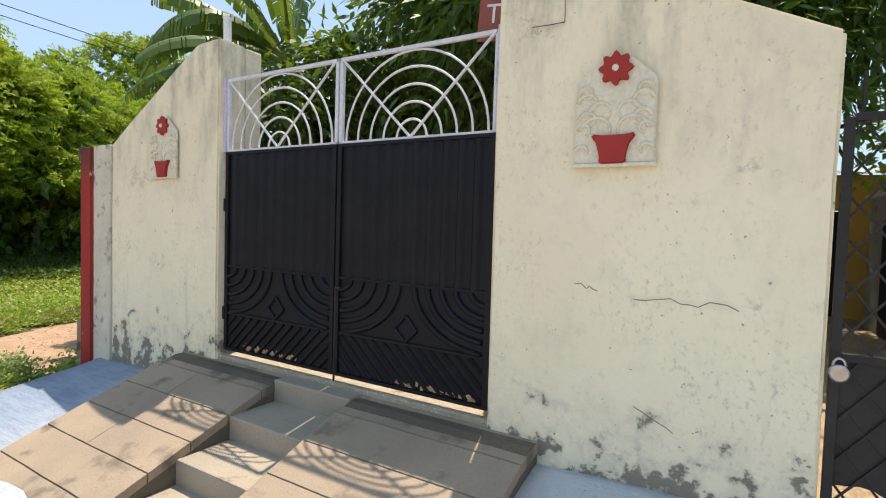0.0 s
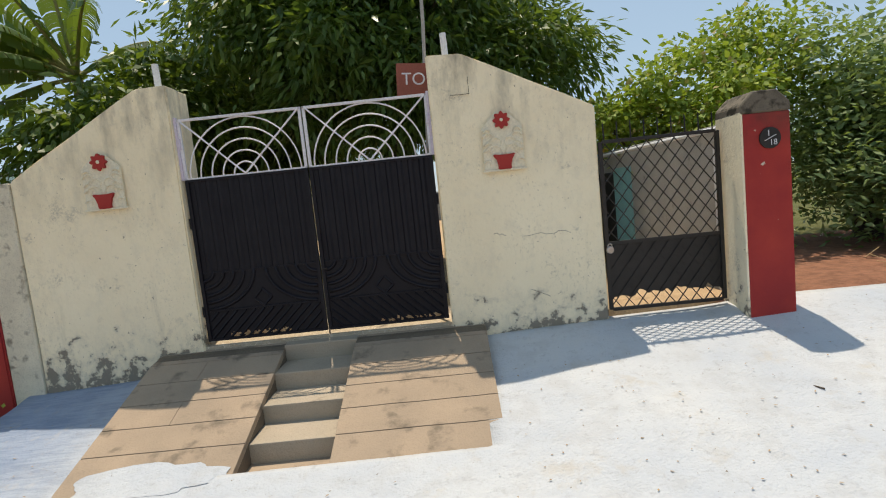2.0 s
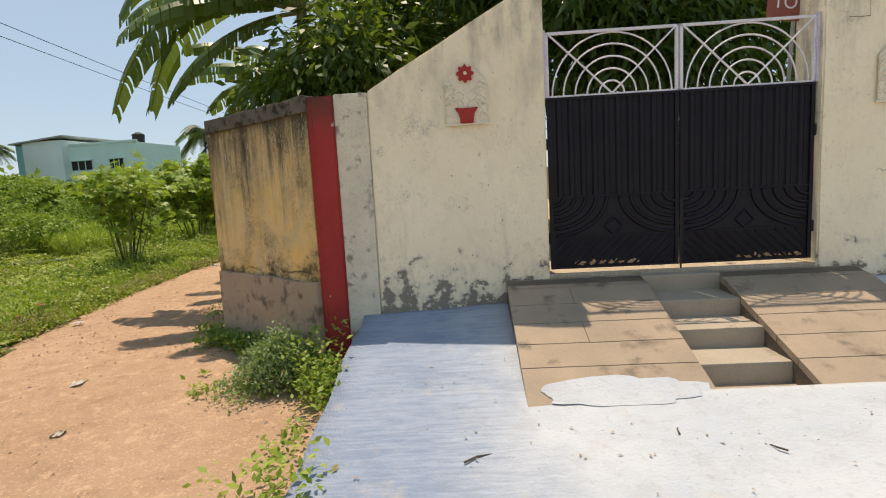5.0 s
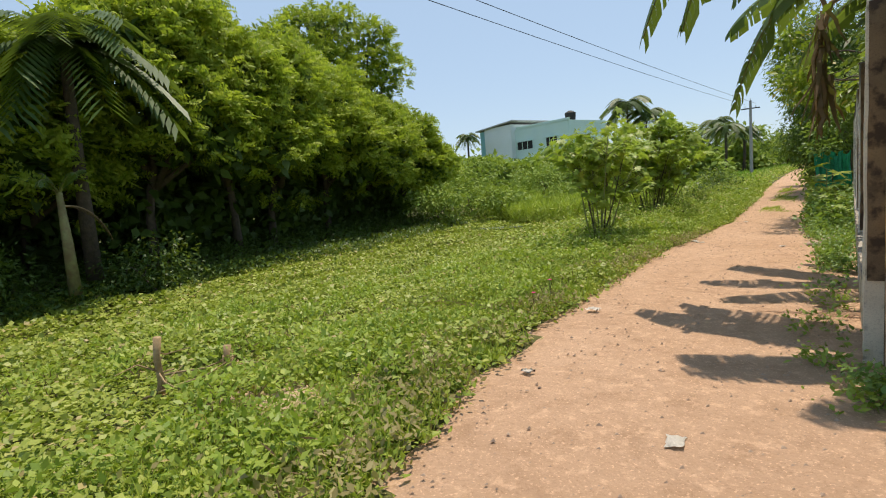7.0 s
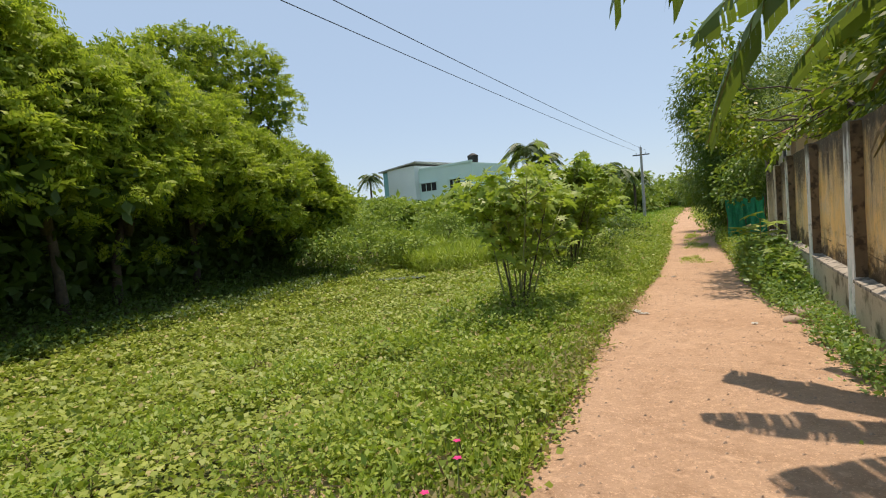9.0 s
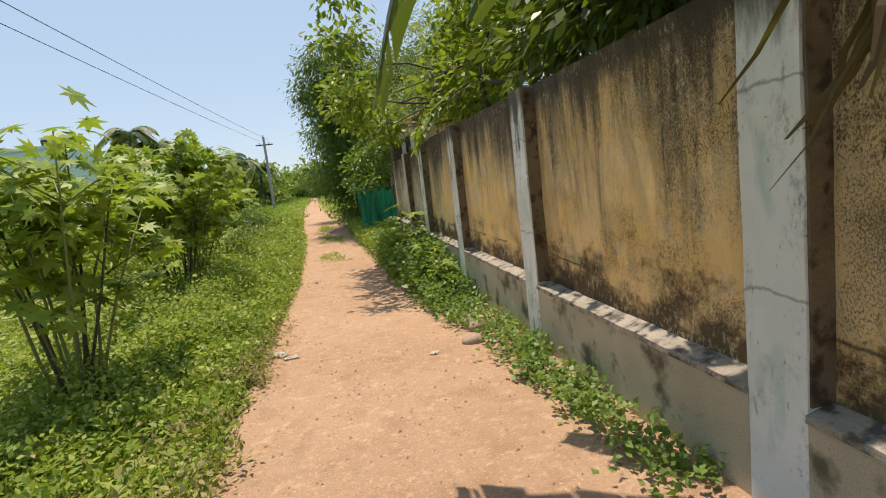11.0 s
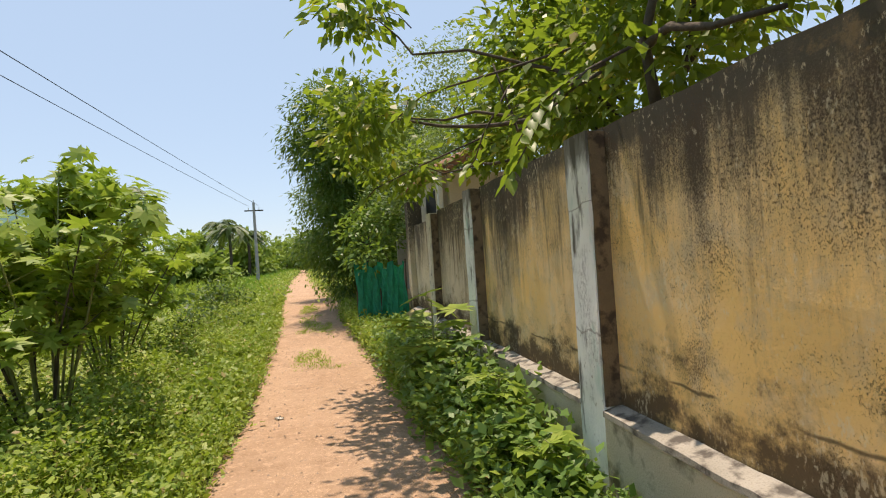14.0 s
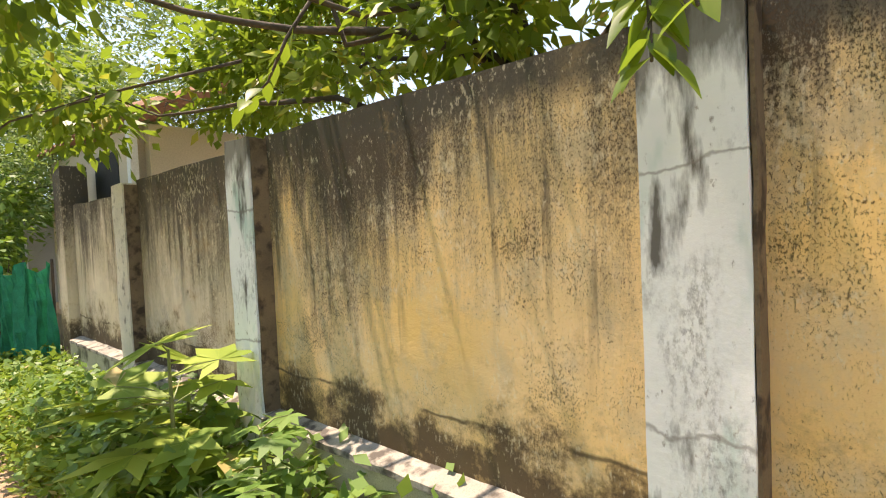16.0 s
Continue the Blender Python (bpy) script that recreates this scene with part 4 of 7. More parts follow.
ramp = empty("gate_ramp", FRONT, label="tan concrete double ramp with joints flanking the steps", category="ramp", kind="structure")
for lo, hi in ((RAMP_L, STEP_L), (STEP_R, RAMP_R)):
    bm = bmesh.new()
    prism(bm, [(0.05, 0.0), (0.05, TOP_Z - 0.012), (-0.08, TOP_Z - 0.012), (-RAMP_OUT, END_Z - 0.012), (-RAMP_OUT, 0.0)], lo + 0.006, hi - 0.004, axis=0)
    part("ramp_core", bm, JOINT, ramp)
    cuts = [-0.06, 0.20, 0.43, 0.66, 0.89, 1.12, RAMP_OUT]
    for i, (d0, d1) in enumerate(zip(cuts, cuts[1:])):
        spans = [(lo, hi)]
        if lo == RAMP_L and i in (1, 3):
            spans = [(lo, lo + 0.48), (lo + 0.484, hi)]
        for a, b in spans:
            bm = bmesh.new()
            e = 0.004
            end = d1 + (0.12 if i == 5 and lo != RAMP_L else 0)
            n = 6
            top, bot = [], []
            for k in range(n + 1):
                s = a + (b - a) * k / n
                j0 = 0.004 * noise.noise(Vector((s * 4, d0 * 9, 1)))
                j1 = 0.004 * noise.noise(Vector((s * 4, d1 * 9, 1))) + (0.05 * noise.noise(Vector((s * 3, 5, 1))) if i == 5 else 0)
                p0, p1 = d0 + e + j0, end - e + j1
                top.append((bm.verts.new((s, -p0, ramp_z(p0))), bm.verts.new((s, -p1, ramp_z(p1)))))
                bot.append((bm.verts.new((s, -p0, ramp_z(p0) - 0.05)), bm.verts.new((s, -p1, ramp_z(p1) - 0.05))))
            for k in range(n):
                bm.faces.new((top[k][0], top[k][1], top[k + 1][1], top[k + 1][0]))
                bm.faces.new((top[k][0], top[k + 1][0], bot[k + 1][0], bot[k][0]))
                bm.faces.new((top[k][1], bot[k][1], bot[k + 1][1], top[k + 1][1]))
            bm.faces.new((top[0][0], bot[0][0], bot[0][1], top[0][1]))
            bm.faces.new((top[n][0], top[n][1], bot[n][1], bot[n][0]))
            part("slab", bm, SLAB, ramp)
steps = empty("gate_steps", FRONT, label="worn concrete steps cut between the two ramps", category="steps", kind="structure")
rise = (TOP_Z - 0.16) / 4
for i in range(4):
    d0, d1 = (0.10 + 0.32 * i, 0.10 + 0.32 * (i + 1))
    z = TOP_Z - rise * (i + 1)
    bm = boxed((STEP_L - 0.01, -d0 + 0.06, z - 0.3), (STEP_R + 0.01, -d1 - (0.16 if i == 3 else 0), z), 0.010)
    rough_up(bm, 6, 0.004, i)
    part("step", bm, STAIR if i < 3 else SLAB, steps)
bm = boxed((STEP_L - 0.01, 0.05, 0.1), (STEP_R + 0.01, -0.10, TOP_Z), 0.010)
part("landing", bm, STAIR, steps)
ob = finish("gate_sill", boxed((GATE_L - 0.02, 0.02, 0.45), (GATE_R + 0.02, 0.75, 0.725), 0.012), SAND)
ob.matrix_basis = FRONT
tagged(ob, "sandy concrete sill under the double gate", "sill", kind="structure")

# smear of whitewash lying over the foot of the ramp
bm = bmesh.new()
ring = []
for i in range(40):
    a = 2 * math.pi * i / 40
    r = 1 + 0.30 * noise.noise(Vector((math.cos(a) * 2.6, math.sin(a) * 2.6, 3)))
    s, d = 2.14 + 0.50 * r * math.cos(a), 1.35 + 0.13 * r * math.sin(a)
    ring.append(bm.verts.new((s, -d, (ramp_z(d) if d < 1.42 else max(ramp_z(1.45), apron_z(s, d))) + 0.006)))
bm.faces.new(ring)
bmesh.ops.triangulate(bm, faces=bm.faces[:])
ob = finish("whitewash_smear", bm, APRON)
ob.matrix_basis = FRONT
tagged(ob, "spilled pale whitewash smear over the ramp foot", "smear", kind="structure")


# ---------------------------------------------------------------- the long side wall
def panel(name, a, b, thick, z0, z1, material, label):
    """A wall panel from plan point a to b, its face on that line, its body behind it."""
    a, b = Vector(a), Vector(b)
    d = (b - a)
    n = max(2, int(d.length / 0.25))
    m = Matrix.Translation((a.x, a.y, 0)) @ Matrix.Rotation(math.atan2(d.y, d.x), 4, "Z")
    bm = bmesh.new()
    rows = []
    L = d.length
    for i in range(n + 1):
        x = L * i / n
        top = z1 + 0.018 * noise.noise(Vector((x * 2.2, a.y, 0)))
        zs = list(np.linspace(z0, top, 9))
        rows.append([bm.verts.new((x, 0.008 * noise.noise(Vector((x * 2 + a.y, 0, z * 2))), z)) for z in zs] + [bm.verts.new((x, -thick, top - 0.01)), bm.verts.new((x, -thick, z0))])
    k = len(rows[0])
    for r, q in zip(rows, rows[1:]):
        for j in range(k):
            bm.faces.new((r[j], r[(j + 1) % k], q[(j + 1) % k], q[j]))
    bm.faces.new(rows[0])
    bm.faces.new(rows[-1][::-1])
    ob = finish(name, bm, material)
    ob.matrix_basis = m
    return tagged(ob, label, "wall", kind="structure")


PX = 0.12
PILLARS = [-5.55, -2.77, 0.0, 2.75, 5.44, 7.75]
side = empty("wall_side", label="ochre compound wall stained with black mould, with pale pilasters and cement plinth", category="wall", kind="structure")
ends = PILLARS + [9.95]
for y0, y1 in zip(ends, ends[1:]):
    top = 2.29 if y0 < 5 else (2.24 if y0 < 7 else 2.14)
    p = panel("wall_panel", (PX, y0), (PX, y1), 0.16, 0.3, top, GREYED if y0 > 5 else OCHRE, "")
    for key in ("category", "kind"):
        del p[key]
    p.parent = side
    p.matrix_basis = Matrix.Translation((PX, y0, 0)) @ Matrix.Rotation(radians(90), 4, "Z")
for i, y0 in enumerate(PILLARS):
    top = 2.275 if y0 < 7 else 2.20
    bm = boxed((0.0, y0, -0.35), (PX + 0.10, y0 + 0.30, top))
    bmesh.ops.subdivide_edges(bm, edges=bm.edges[:], cuts=9, use_grid_fill=True)
    rough_up(bm, 4.0, 0.010, i)
    rough_up(bm, 17.0, 0.004, i)
    part("pilaster", bm, STAINED if i in (0, 5) else PILLAR, side, "pale weathered pilaster")
    # thin sheet on the near side, its shade painted in with the mould
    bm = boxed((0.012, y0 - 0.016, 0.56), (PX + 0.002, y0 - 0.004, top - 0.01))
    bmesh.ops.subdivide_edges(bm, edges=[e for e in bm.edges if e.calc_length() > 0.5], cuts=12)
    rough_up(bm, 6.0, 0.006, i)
    part("stained_return", bm, RETURN, side, "pilaster side coloured dark for shade and mould")
for i, (y0, y1) in enumerate(zip(ends, ends[1:])):
    a, b = y0 + 0.301, (y1 if y1 < 9 else 9.95)
    zt = 0.545
    n = 14
    bm = bmesh.new()
    rows = []
    for k in range(n + 1):
        y = a + (b - a - 0.001) * k / n
        w1 = 0.012 * noise.noise(Vector((y * 2.3, 1, 0)))
        rows.append([bm.verts.new(p) for p in ((0.006 + w1, y, -0.5), (0.002 + w1 * 0.7, y, 0.1), (0.0 + w1 * 0.4, y, zt - 0.035), (0.155, y, zt - 0.02), (0.155, y, -0.5))])
    for r, q in zip(rows, rows[1:]):
        for j in range(5):
            bm.faces.new((r[j], r[(j + 1) % 5], q[(j + 1) % 5], q[j]))
    bm.faces.new(rows[0])
    bm.faces.new(rows[-1][::-1])
    part("plinth", bm, PLINTH, side, "grey cement plinth")
    bm = bmesh.new()
    rows = []
    for k in range(n * 2 + 1):
        y = a + (b - a - 0.001) * k / (n * 2)
        w1 = 0.014 * noise.noise(Vector((y * 5.3, 7, 0)))
        w2 = 0.010 * noise.noise(Vector((y * 6.1, 3, 0)))
        rows.append([bm.verts.new(p) for p in ((-0.012 + w1, y, zt - 0.045), (-0.010 + w1, y, zt - 0.012 + w2), (PX - 0.004, y, zt + 0.018 + w2), (PX - 0.004, y, zt - 0.045))])
    for r, q in zip(rows, rows[1:]):
        for j in range(4):
            bm.faces.new((r[j], r[(j + 1) % 4], q[(j + 1) % 4], q[j]))
    bm.faces.new(rows[0])
    bm.faces.new(rows[-1][::-1])
    part("ledge", bm, LEDGE, side, "chipped pale ledge on the plinth")

# the chamfered corner panel between the red post and the long wall
C0, C1 = Vector((1.315, -7.21)), Vector((0.13, -6.0))
corner = empty("wall_corner", Matrix.Translation((C1.x, C1.y, 0)) @ Matrix.Rotation(math.atan2(C0.y - C1.y, C0.x - C1.x), 4, "Z"), label="ochre plastered corner wall with coping and cement plinth", category="wall", kind="structure")
LC = (C0 - C1).length
bm = boxed((0.0, 0.0, 0.3), (LC - 0.004, 0.20, 2.17))
bmesh.ops.subdivide_edges(bm, edges=bm.edges[:], cuts=9, use_grid_fill=True)
rough_up(bm, 2.0, 0.010)
part("wall_face", bm, OCHRE, corner)
bm = boxed((-0.03, -0.035, 2.165), (LC - 0.004, 0.22, 2.295), 0.012)
bmesh.ops.subdivide_edges(bm, edges=[e for e in bm.edges if e.calc_length() > 0.5], cuts=10)
rough_up(bm, 5.0, 0.010)
part("coping", bm, COPING, corner, "black mouldy coping")
bm = boxed((-0.01, -0.05, -0.4), (LC - 0.004, 0.16, 0.745))
bmesh.ops.subdivide_edges(bm, edges=bm.edges[:], cuts=7, use_grid_fill=True)
rough_up(bm, 4.0, 0.010)
part("plinth", bm, PLINTH_PINK, corner, "crumbling brown cement plinth")
ob = finish("wall_return", boxed((0.10, -6.02, -0.4), (0.30, -5.551, 2.28), 0.015), OCHRE)
tagged(ob, "ochre wall end where the side wall bends", "wall", kind="structure")

# yard inside the wall, its floor and far boundary
bm = bmesh.new()
prism(bm, [(0.30, 9.9), (0.30, -6.0), (1.6, -7.0), (7.7, -7.85), (8.1, -7.75), (8.9, 14.0), (0.30, 14.0)], -0.3, 0.66, axis=2)
tagged(finish("yard_floor", bm, YARD), "trodden sandy yard floor inside the wall", "floor", kind="structure")


# ---------------------------------------------------------------- buildings, yard walls and lines
east = finish("wall_yard_east", boxed((0, 0, 0.2), (0.16, 5.2, 2.20), 0.01), GREY_WALL)
east.matrix_basis = pose(7.98, -7.75, 0, 0, 0, -3)
tagged(east, "grey cement yard wall running back from the wicket gate", "wall", kind="structure")
for lo, hi, z1, m, name, lab in ((0.02, 0.20, 2.0, PVC, "wall_strip", "white painted strip on the yard wall"), (2.0, 2.55, 1.95, TEAL, "yard_door", "faded teal door in the yard wall"), (2.56, 4.6, 1.9, DARK, "dark_doorway", "dark open doorway in the yard wall")):
    ob = finish(name, boxed((-0.012, lo, 0.66), (-0.002, hi, z1), 0.002), m)
    ob.matrix_basis = east.matrix_basis
    tagged(ob, lab, "door" if m is not PVC else "trim", kind="structure")
bm = bmesh.new()
tube(bm, [(7.93, -7.7, 2.16), (7.98, -5.5, 2.14), (8.1, -3.0, 2.15)], 0.022, 8)
tagged(finish("water_pipe", bm, PVC), "white plastic water pipe along the yard wall", "pipe")
shed = empty("yard_shed", label="yellow painted yard shed with dark doorway and tin roof", category="shed")
bm = bmesh.new()
prism(bm, [(6.4, 0.6), (7.35, 0.6), (7.35, 2.05), (8.15, 2.05), (8.15, 0.6), (9.6, 0.6), (9.6, 2.5), (6.4, 2.5)], -2.0, -1.84)
part("shed_wall", bm, YELLOW_WALL, shed)
part("dark_room", boxed((7.36, -1.2, 0.66), (8.14, -1.84, 2.04)), DARK, shed, "dark inside of the doorway")
bm = bmesh.new()
n = 40
rows = []
for i in range(n + 1):
    x = 6.1 + 3.8 * i / n
    zz = 0.018 * math.sin(i * 1.57)
    rows.append([bm.verts.new((x, -2.35, 2.50 + zz)), bm.verts.new((x, -0.5, 2.72 + zz)), bm.verts.new((x, -0.5, 2.715 + zz)), bm.verts.new((x, -2.35, 2.495 + zz))])
for r, q in zip(rows, rows[1:]):
    for j in range(4):
        bm.faces.new((r[j], r[(j + 1) % 4], q[(j + 1) % 4], q[j]))
part("tin_roof", bm, TIN, shed, "corrugated tin roof")
for a, b in (((8.6, -4.4), (8.9, 14.2)), ((8.9, 14.2), (0.3, 14.0))):
    d = Vector(b) - Vector(a)
    ob = finish("wall_yard_back", boxed((0, 0, 0.2), (d.length, 0.15, 2.1), 0.01), GREY_WALL)
    ob.matrix_basis = pose(a[0], a[1], 0, 0, 0, math.degrees(math.atan2(d.y, d.x)))
    tagged(ob, "grey cement wall closing the back of the yard", "wall", kind="structure")

# the small tiled house at the end of the wall
cot = empty("tiled_house", label="small cream house with clay tiled roof behind the wall", category="house")
bm = bmesh.new()
prism(bm, [(10.00, -0.3), (10.35, -0.3), (10.35, 2.62), (10.00, 2.62)], 0.02, 0.30, axis=0)
part("corner_pier", bm, GREYED, cot, "stained tall corner pier")
bm = boxed((0.55, 8.6, 0.3), (3.8, 8.75, 2.95), 0.008)
part("house_wall", bm, HOUSE_CREAM, cot)
bm = boxed((0.45, 8.75, 0.3), (0.60, 12.6, 2.95), 0.008)
part("house_wall", bm, HOUSE_CREAM, cot)
part("dark_opening", boxed((0.443, 9.3, 2.05), (0.47, 10.2, 2.75), 0.002), DARK, cot, "dark unglazed opening under the eaves")
part("post", boxed((0.36, 8.62, 0.6), (0.44, 8.74, 2.98), 0.006), PVC, cot, "white painted veranda post")
for i in range(17):
    y = 8.35 + i * 0.27
    for k in range(6):
        x = 0.28 + 0.34 * k
        z = 3.02 + 0.15 * k
        if i > 15:
            continue
        bm = bmesh.new()
        pts = [(x, z), (x + 0.37, z + 0.16)]
        rows = []
        for x1, z1 in pts:
            rows.append([bm.verts.new((x1, y + dy, z1 + dz)) for dy, dz in ((0, 0), (0.06, 0.045), (0.135, 0.065), (0.21, 0.045), (0.265, 0), (0.21, 0.025), (0.135, 0.045), (0.06, 0.025))])
        for j in range(8):
            bm.faces.new((rows[0][j], rows[0][(j + 1) % 8], rows[1][(j + 1) % 8], rows[1][j]))
        part("roof_tile", bm, TILE, cot)

# green shade net on sticks beyond the house
net = empty("shade_net", label="green shade net fence sagging on thin sticks", category="net")
NET_A, NET_B = Vector((-0.04, 10.45, 0)), Vector((-0.98, 11.6, 0))
for i in range(5):
    p = NET_A.lerp(NET_B, i / 4)
    bm = bmesh.new()
    tube(bm, [(p.x, p.y, -0.4), (p.x + 0.02, p.y + 0.02, 1.5)], 0.016, 6)
    part("stick", bm, BARK, net)
bm = bmesh.new()
cols = []
for i in range(49):
    p = NET_A.lerp(NET_B, i / 48)
    cols.append([bm.verts.new((p.x + 0.04 * math.sin(i * 1.3 + k * 0.6), p.y - 0.03 + 0.05 * math.sin(i * 0.9 + k), -0.2 + k * 0.2 + (0.08 * math.cos(i * 0.52) if k == 8 else 0))) for k in range(9)])
for r, q in zip(cols, cols[1:]):
    for k in range(8):
        bm.faces.new((r[k], r[k + 1], q[k + 1], q[k]))
r = bmesh.ops.solidify(bm, geom=bm.faces[:], thickness=0.004)
part("netting", bm, NET, net)


# the far mint-green building
def far_building():
    th = empty("apartment_block", pose(-44.4, 59.3, 0, 0, 0, -14), label="two-storey mint and pale blue flat-roofed building far away", category="building")
    part("wall", boxed((0, 0, -1), (5.6, 9, 9.7), 0.03), PALE, th, "tall pale blue block")
    part("wall", boxed((5.601, 0.8, -1), (15.4, 9, 8.9), 0.03), MINT, th, "lower mint green wing")
    # the shaded left side: shade is put into the darker teal
    part("side_wall", boxed((-1.3, 0.3, -1), (-0.002, 9, 9.4), 0.02), TEAL, th, "teal side wall, its colour deepened for shade")
    bm = bmesh.new()
    prism(bm, [(-1.6, 9.45), (6.3, 10.05), (6.3, 10.22), (-1.6, 9.62)], -0.4, 9.2)
    part("roof_slab", bm, GREY_WALL, th, "grey sloping roof sheet")
    part("parapet", boxed((5.9, 0.7, 8.9), (15.5, 0.9, 9.2), 0.02), MINT, th)
    for z in (5.9, 2.9):
        for lo, hi in ((6.0, 9.0), (11.4, 13.4)):
            w = empty("window", None)
            w.parent = th
            y = 0.77
            part("pane", boxed((lo, y - 0.02, z), (hi, y + 0.02, z + 1.1)), DARK, w)
            bm = bmesh.new()
            for k in range(4):
                xx = lo + (hi - lo) * k / 3
                box(bm, (xx - 0.05, y - 0.06, z - 0.05), (xx + 0.05, y - 0.02, z + 1.15))
            box(bm, (lo - 0.05, y - 0.3, z + 1.12), (hi + 0.05, y - 0.02, z + 1.22))
            part("window_frame", bm, MINT, w)
    bm = bmesh.new()
    tube(bm, [(14.0, 3, 8.9), (14.0, 3, 10.0), (14.0, 3, 10.1), (14.0, 3, 10.3)], [0.65, 0.75, 0.6, 0.25], 16)
    part("water_tank", bm, DARK, th, "black plastic roof tank")


far_building()


# electric pole and wires
def pole(x, y, h):
    th = empty("electric_pole", Matrix.Translation((x, y, ground_z(x, y) - 0.3)), label="tall concrete electric pole with a steel cross-arm", category="pole", group="electric poles")
    bm = bmesh.new()
    tube(bm, [(0, 0, 0), (0, 0, h)], [0.16, 0.10], 8)
    part("shaft", bm, POLE, th)
    part("cross_arm", boxed((-0.75, -0.05, h - 0.75), (0.75, 0.05, h - 0.65), 0.01), IRON, th)
    for dx in (-0.42, 0.42, 0.0):
        bm = bmesh.new()
        z = h - 0.65 if dx else h
        tube(bm, [(dx, 0, z), (dx, 0, z + 0.06), (dx, 0, z + 0.10), (dx, 0, z + 0.18)], [0.02, 0.05, 0.03, 0.045], 8)
        part("insulator", bm, PVC, th)
    return th


pole(-7.2, 46.0, 7.3)
pole(-9.9, -26.0, 7.6)
for dx, dz in ((-0.42, 0.0), (0.42, 0.0)):
    a, b = Vector((-7.2 + dx, 46, 6.55 + dz)), Vector((-9.9 + dx, -26, 7.0 + dz))
    pts = []
    for i in range(41):
        u = i / 40
        p = a.lerp(b, u)
        p.z -= 1.2 * u * (1 - u)
        pts.append(p)
    bm = bmesh.new()
    tube(bm, pts, 0.011, 4)
    tagged(finish("power_line", bm, IRON), "thin sagging overhead power line between poles", "cable", group="power lines")


# ---------------------------------------------------------------- trees
def tree(name, base, height, lobes, limbs, material, label, leaf, seed, clusters, leaves, spread, trunk=0.16, feather=0, bark=None, category="tree", squash=0.8, droop=0.5, hollow=0.55, up=0.15):
    """A tree: tapered trunk, limbs to the lobes of its crown, and leaves in clumps. leaf: length, width."""
    rng = np.random.default_rng(seed)
    rr = random.Random(seed)
    th = empty(name, Matrix.Translation(base), label=label, category=category)
    o = Vector(base)
    bm = bmesh.new()
    fork = Vector((rr.uniform(-0.2, 0.2), rr.uniform(-0.2, 0.2), height * 0.35))
    tube(bm, [(0, 0, -0.3), (0.02, 0.03, height * 0.12), fork * 0.6, fork], [trunk * 1.25, trunk, trunk * 0.9, trunk * 0.75], 8)
    part("trunk", bm, bark or BARK, th, smooth=True)
    for c, r in lobes[:limbs]:
        e = Vector(c) - o
        k = fork * rr.uniform(0.7, 1.0)
        m1 = k.lerp(e, 0.35) + Vector((rr.uniform(-0.3, 0.3), rr.uniform(-0.3, 0.3), 0.25))
        m2 = k.lerp(e, 0.7) + Vector((rr.uniform(-0.25, 0.25), rr.uniform(-0.25, 0.25), 0.1))
        bm = bmesh.new()
        bend = 0.03 * (e - k).length
        line = []
        for a, b in ((k, m1), (m1, m2), (m2, e)):
            for u in (0.0, 0.34, 0.67):
                line.append(a.lerp(b, u) + Vector((rr.gauss(0, 1), rr.gauss(0, 1), rr.gauss(0, 1))) * bend * (0.0 if not line else 0.55))
        line.append(e)
        tube(bm, line, [trunk * (0.55 - 0.47 * i / (len(line) - 1)) for i in range(len(line))], 6)
        for _ in range(5):
            q = m1.lerp(e, rr.random())
            d = Vector((rr.uniform(-1, 1), rr.uniform(-1, 1), rr.uniform(-0.4, 0.8))) * r * 0.7
            tube(bm, [q, q + d * 0.5 + Vector((0, 0, 0.05)), q + d], [trunk * 0.14, trunk * 0.09, trunk * 0.03], 4)
        part("limb", bm, bark or BARK, th, smooth=True)
    P, D, N = crown_leaves([(Vector(c) - o, r) for c, r in lobes], clusters, leaves, spread, rng, droop, hollow, squash, up)
    L, W = leaf
    if feather:
        P, D, N = sprays(P, D, N, feather, L * 3.2, rng)
    n = len(P)
    leaf_mesh("crown", P, D, N, L * rng.uniform(0.6, 1.25, n), W * rng.uniform(0.7, 1.2, n), material, th)
    return th


def blob(rr, c, r, n, spread, rs=(0.45, 0.7)):
    """A big lobe and smaller ones round it."""
    out = [(c, r)]
    for _ in range(n):
        d = Vector((rr.gauss(0, 1), rr.gauss(0, 1), rr.gauss(0, 0.7))).normalized()
        out.append((tuple(Vector(c) + d * r * spread), r * rr.uniform(*rs)))
    return out


rr = random.Random(21)
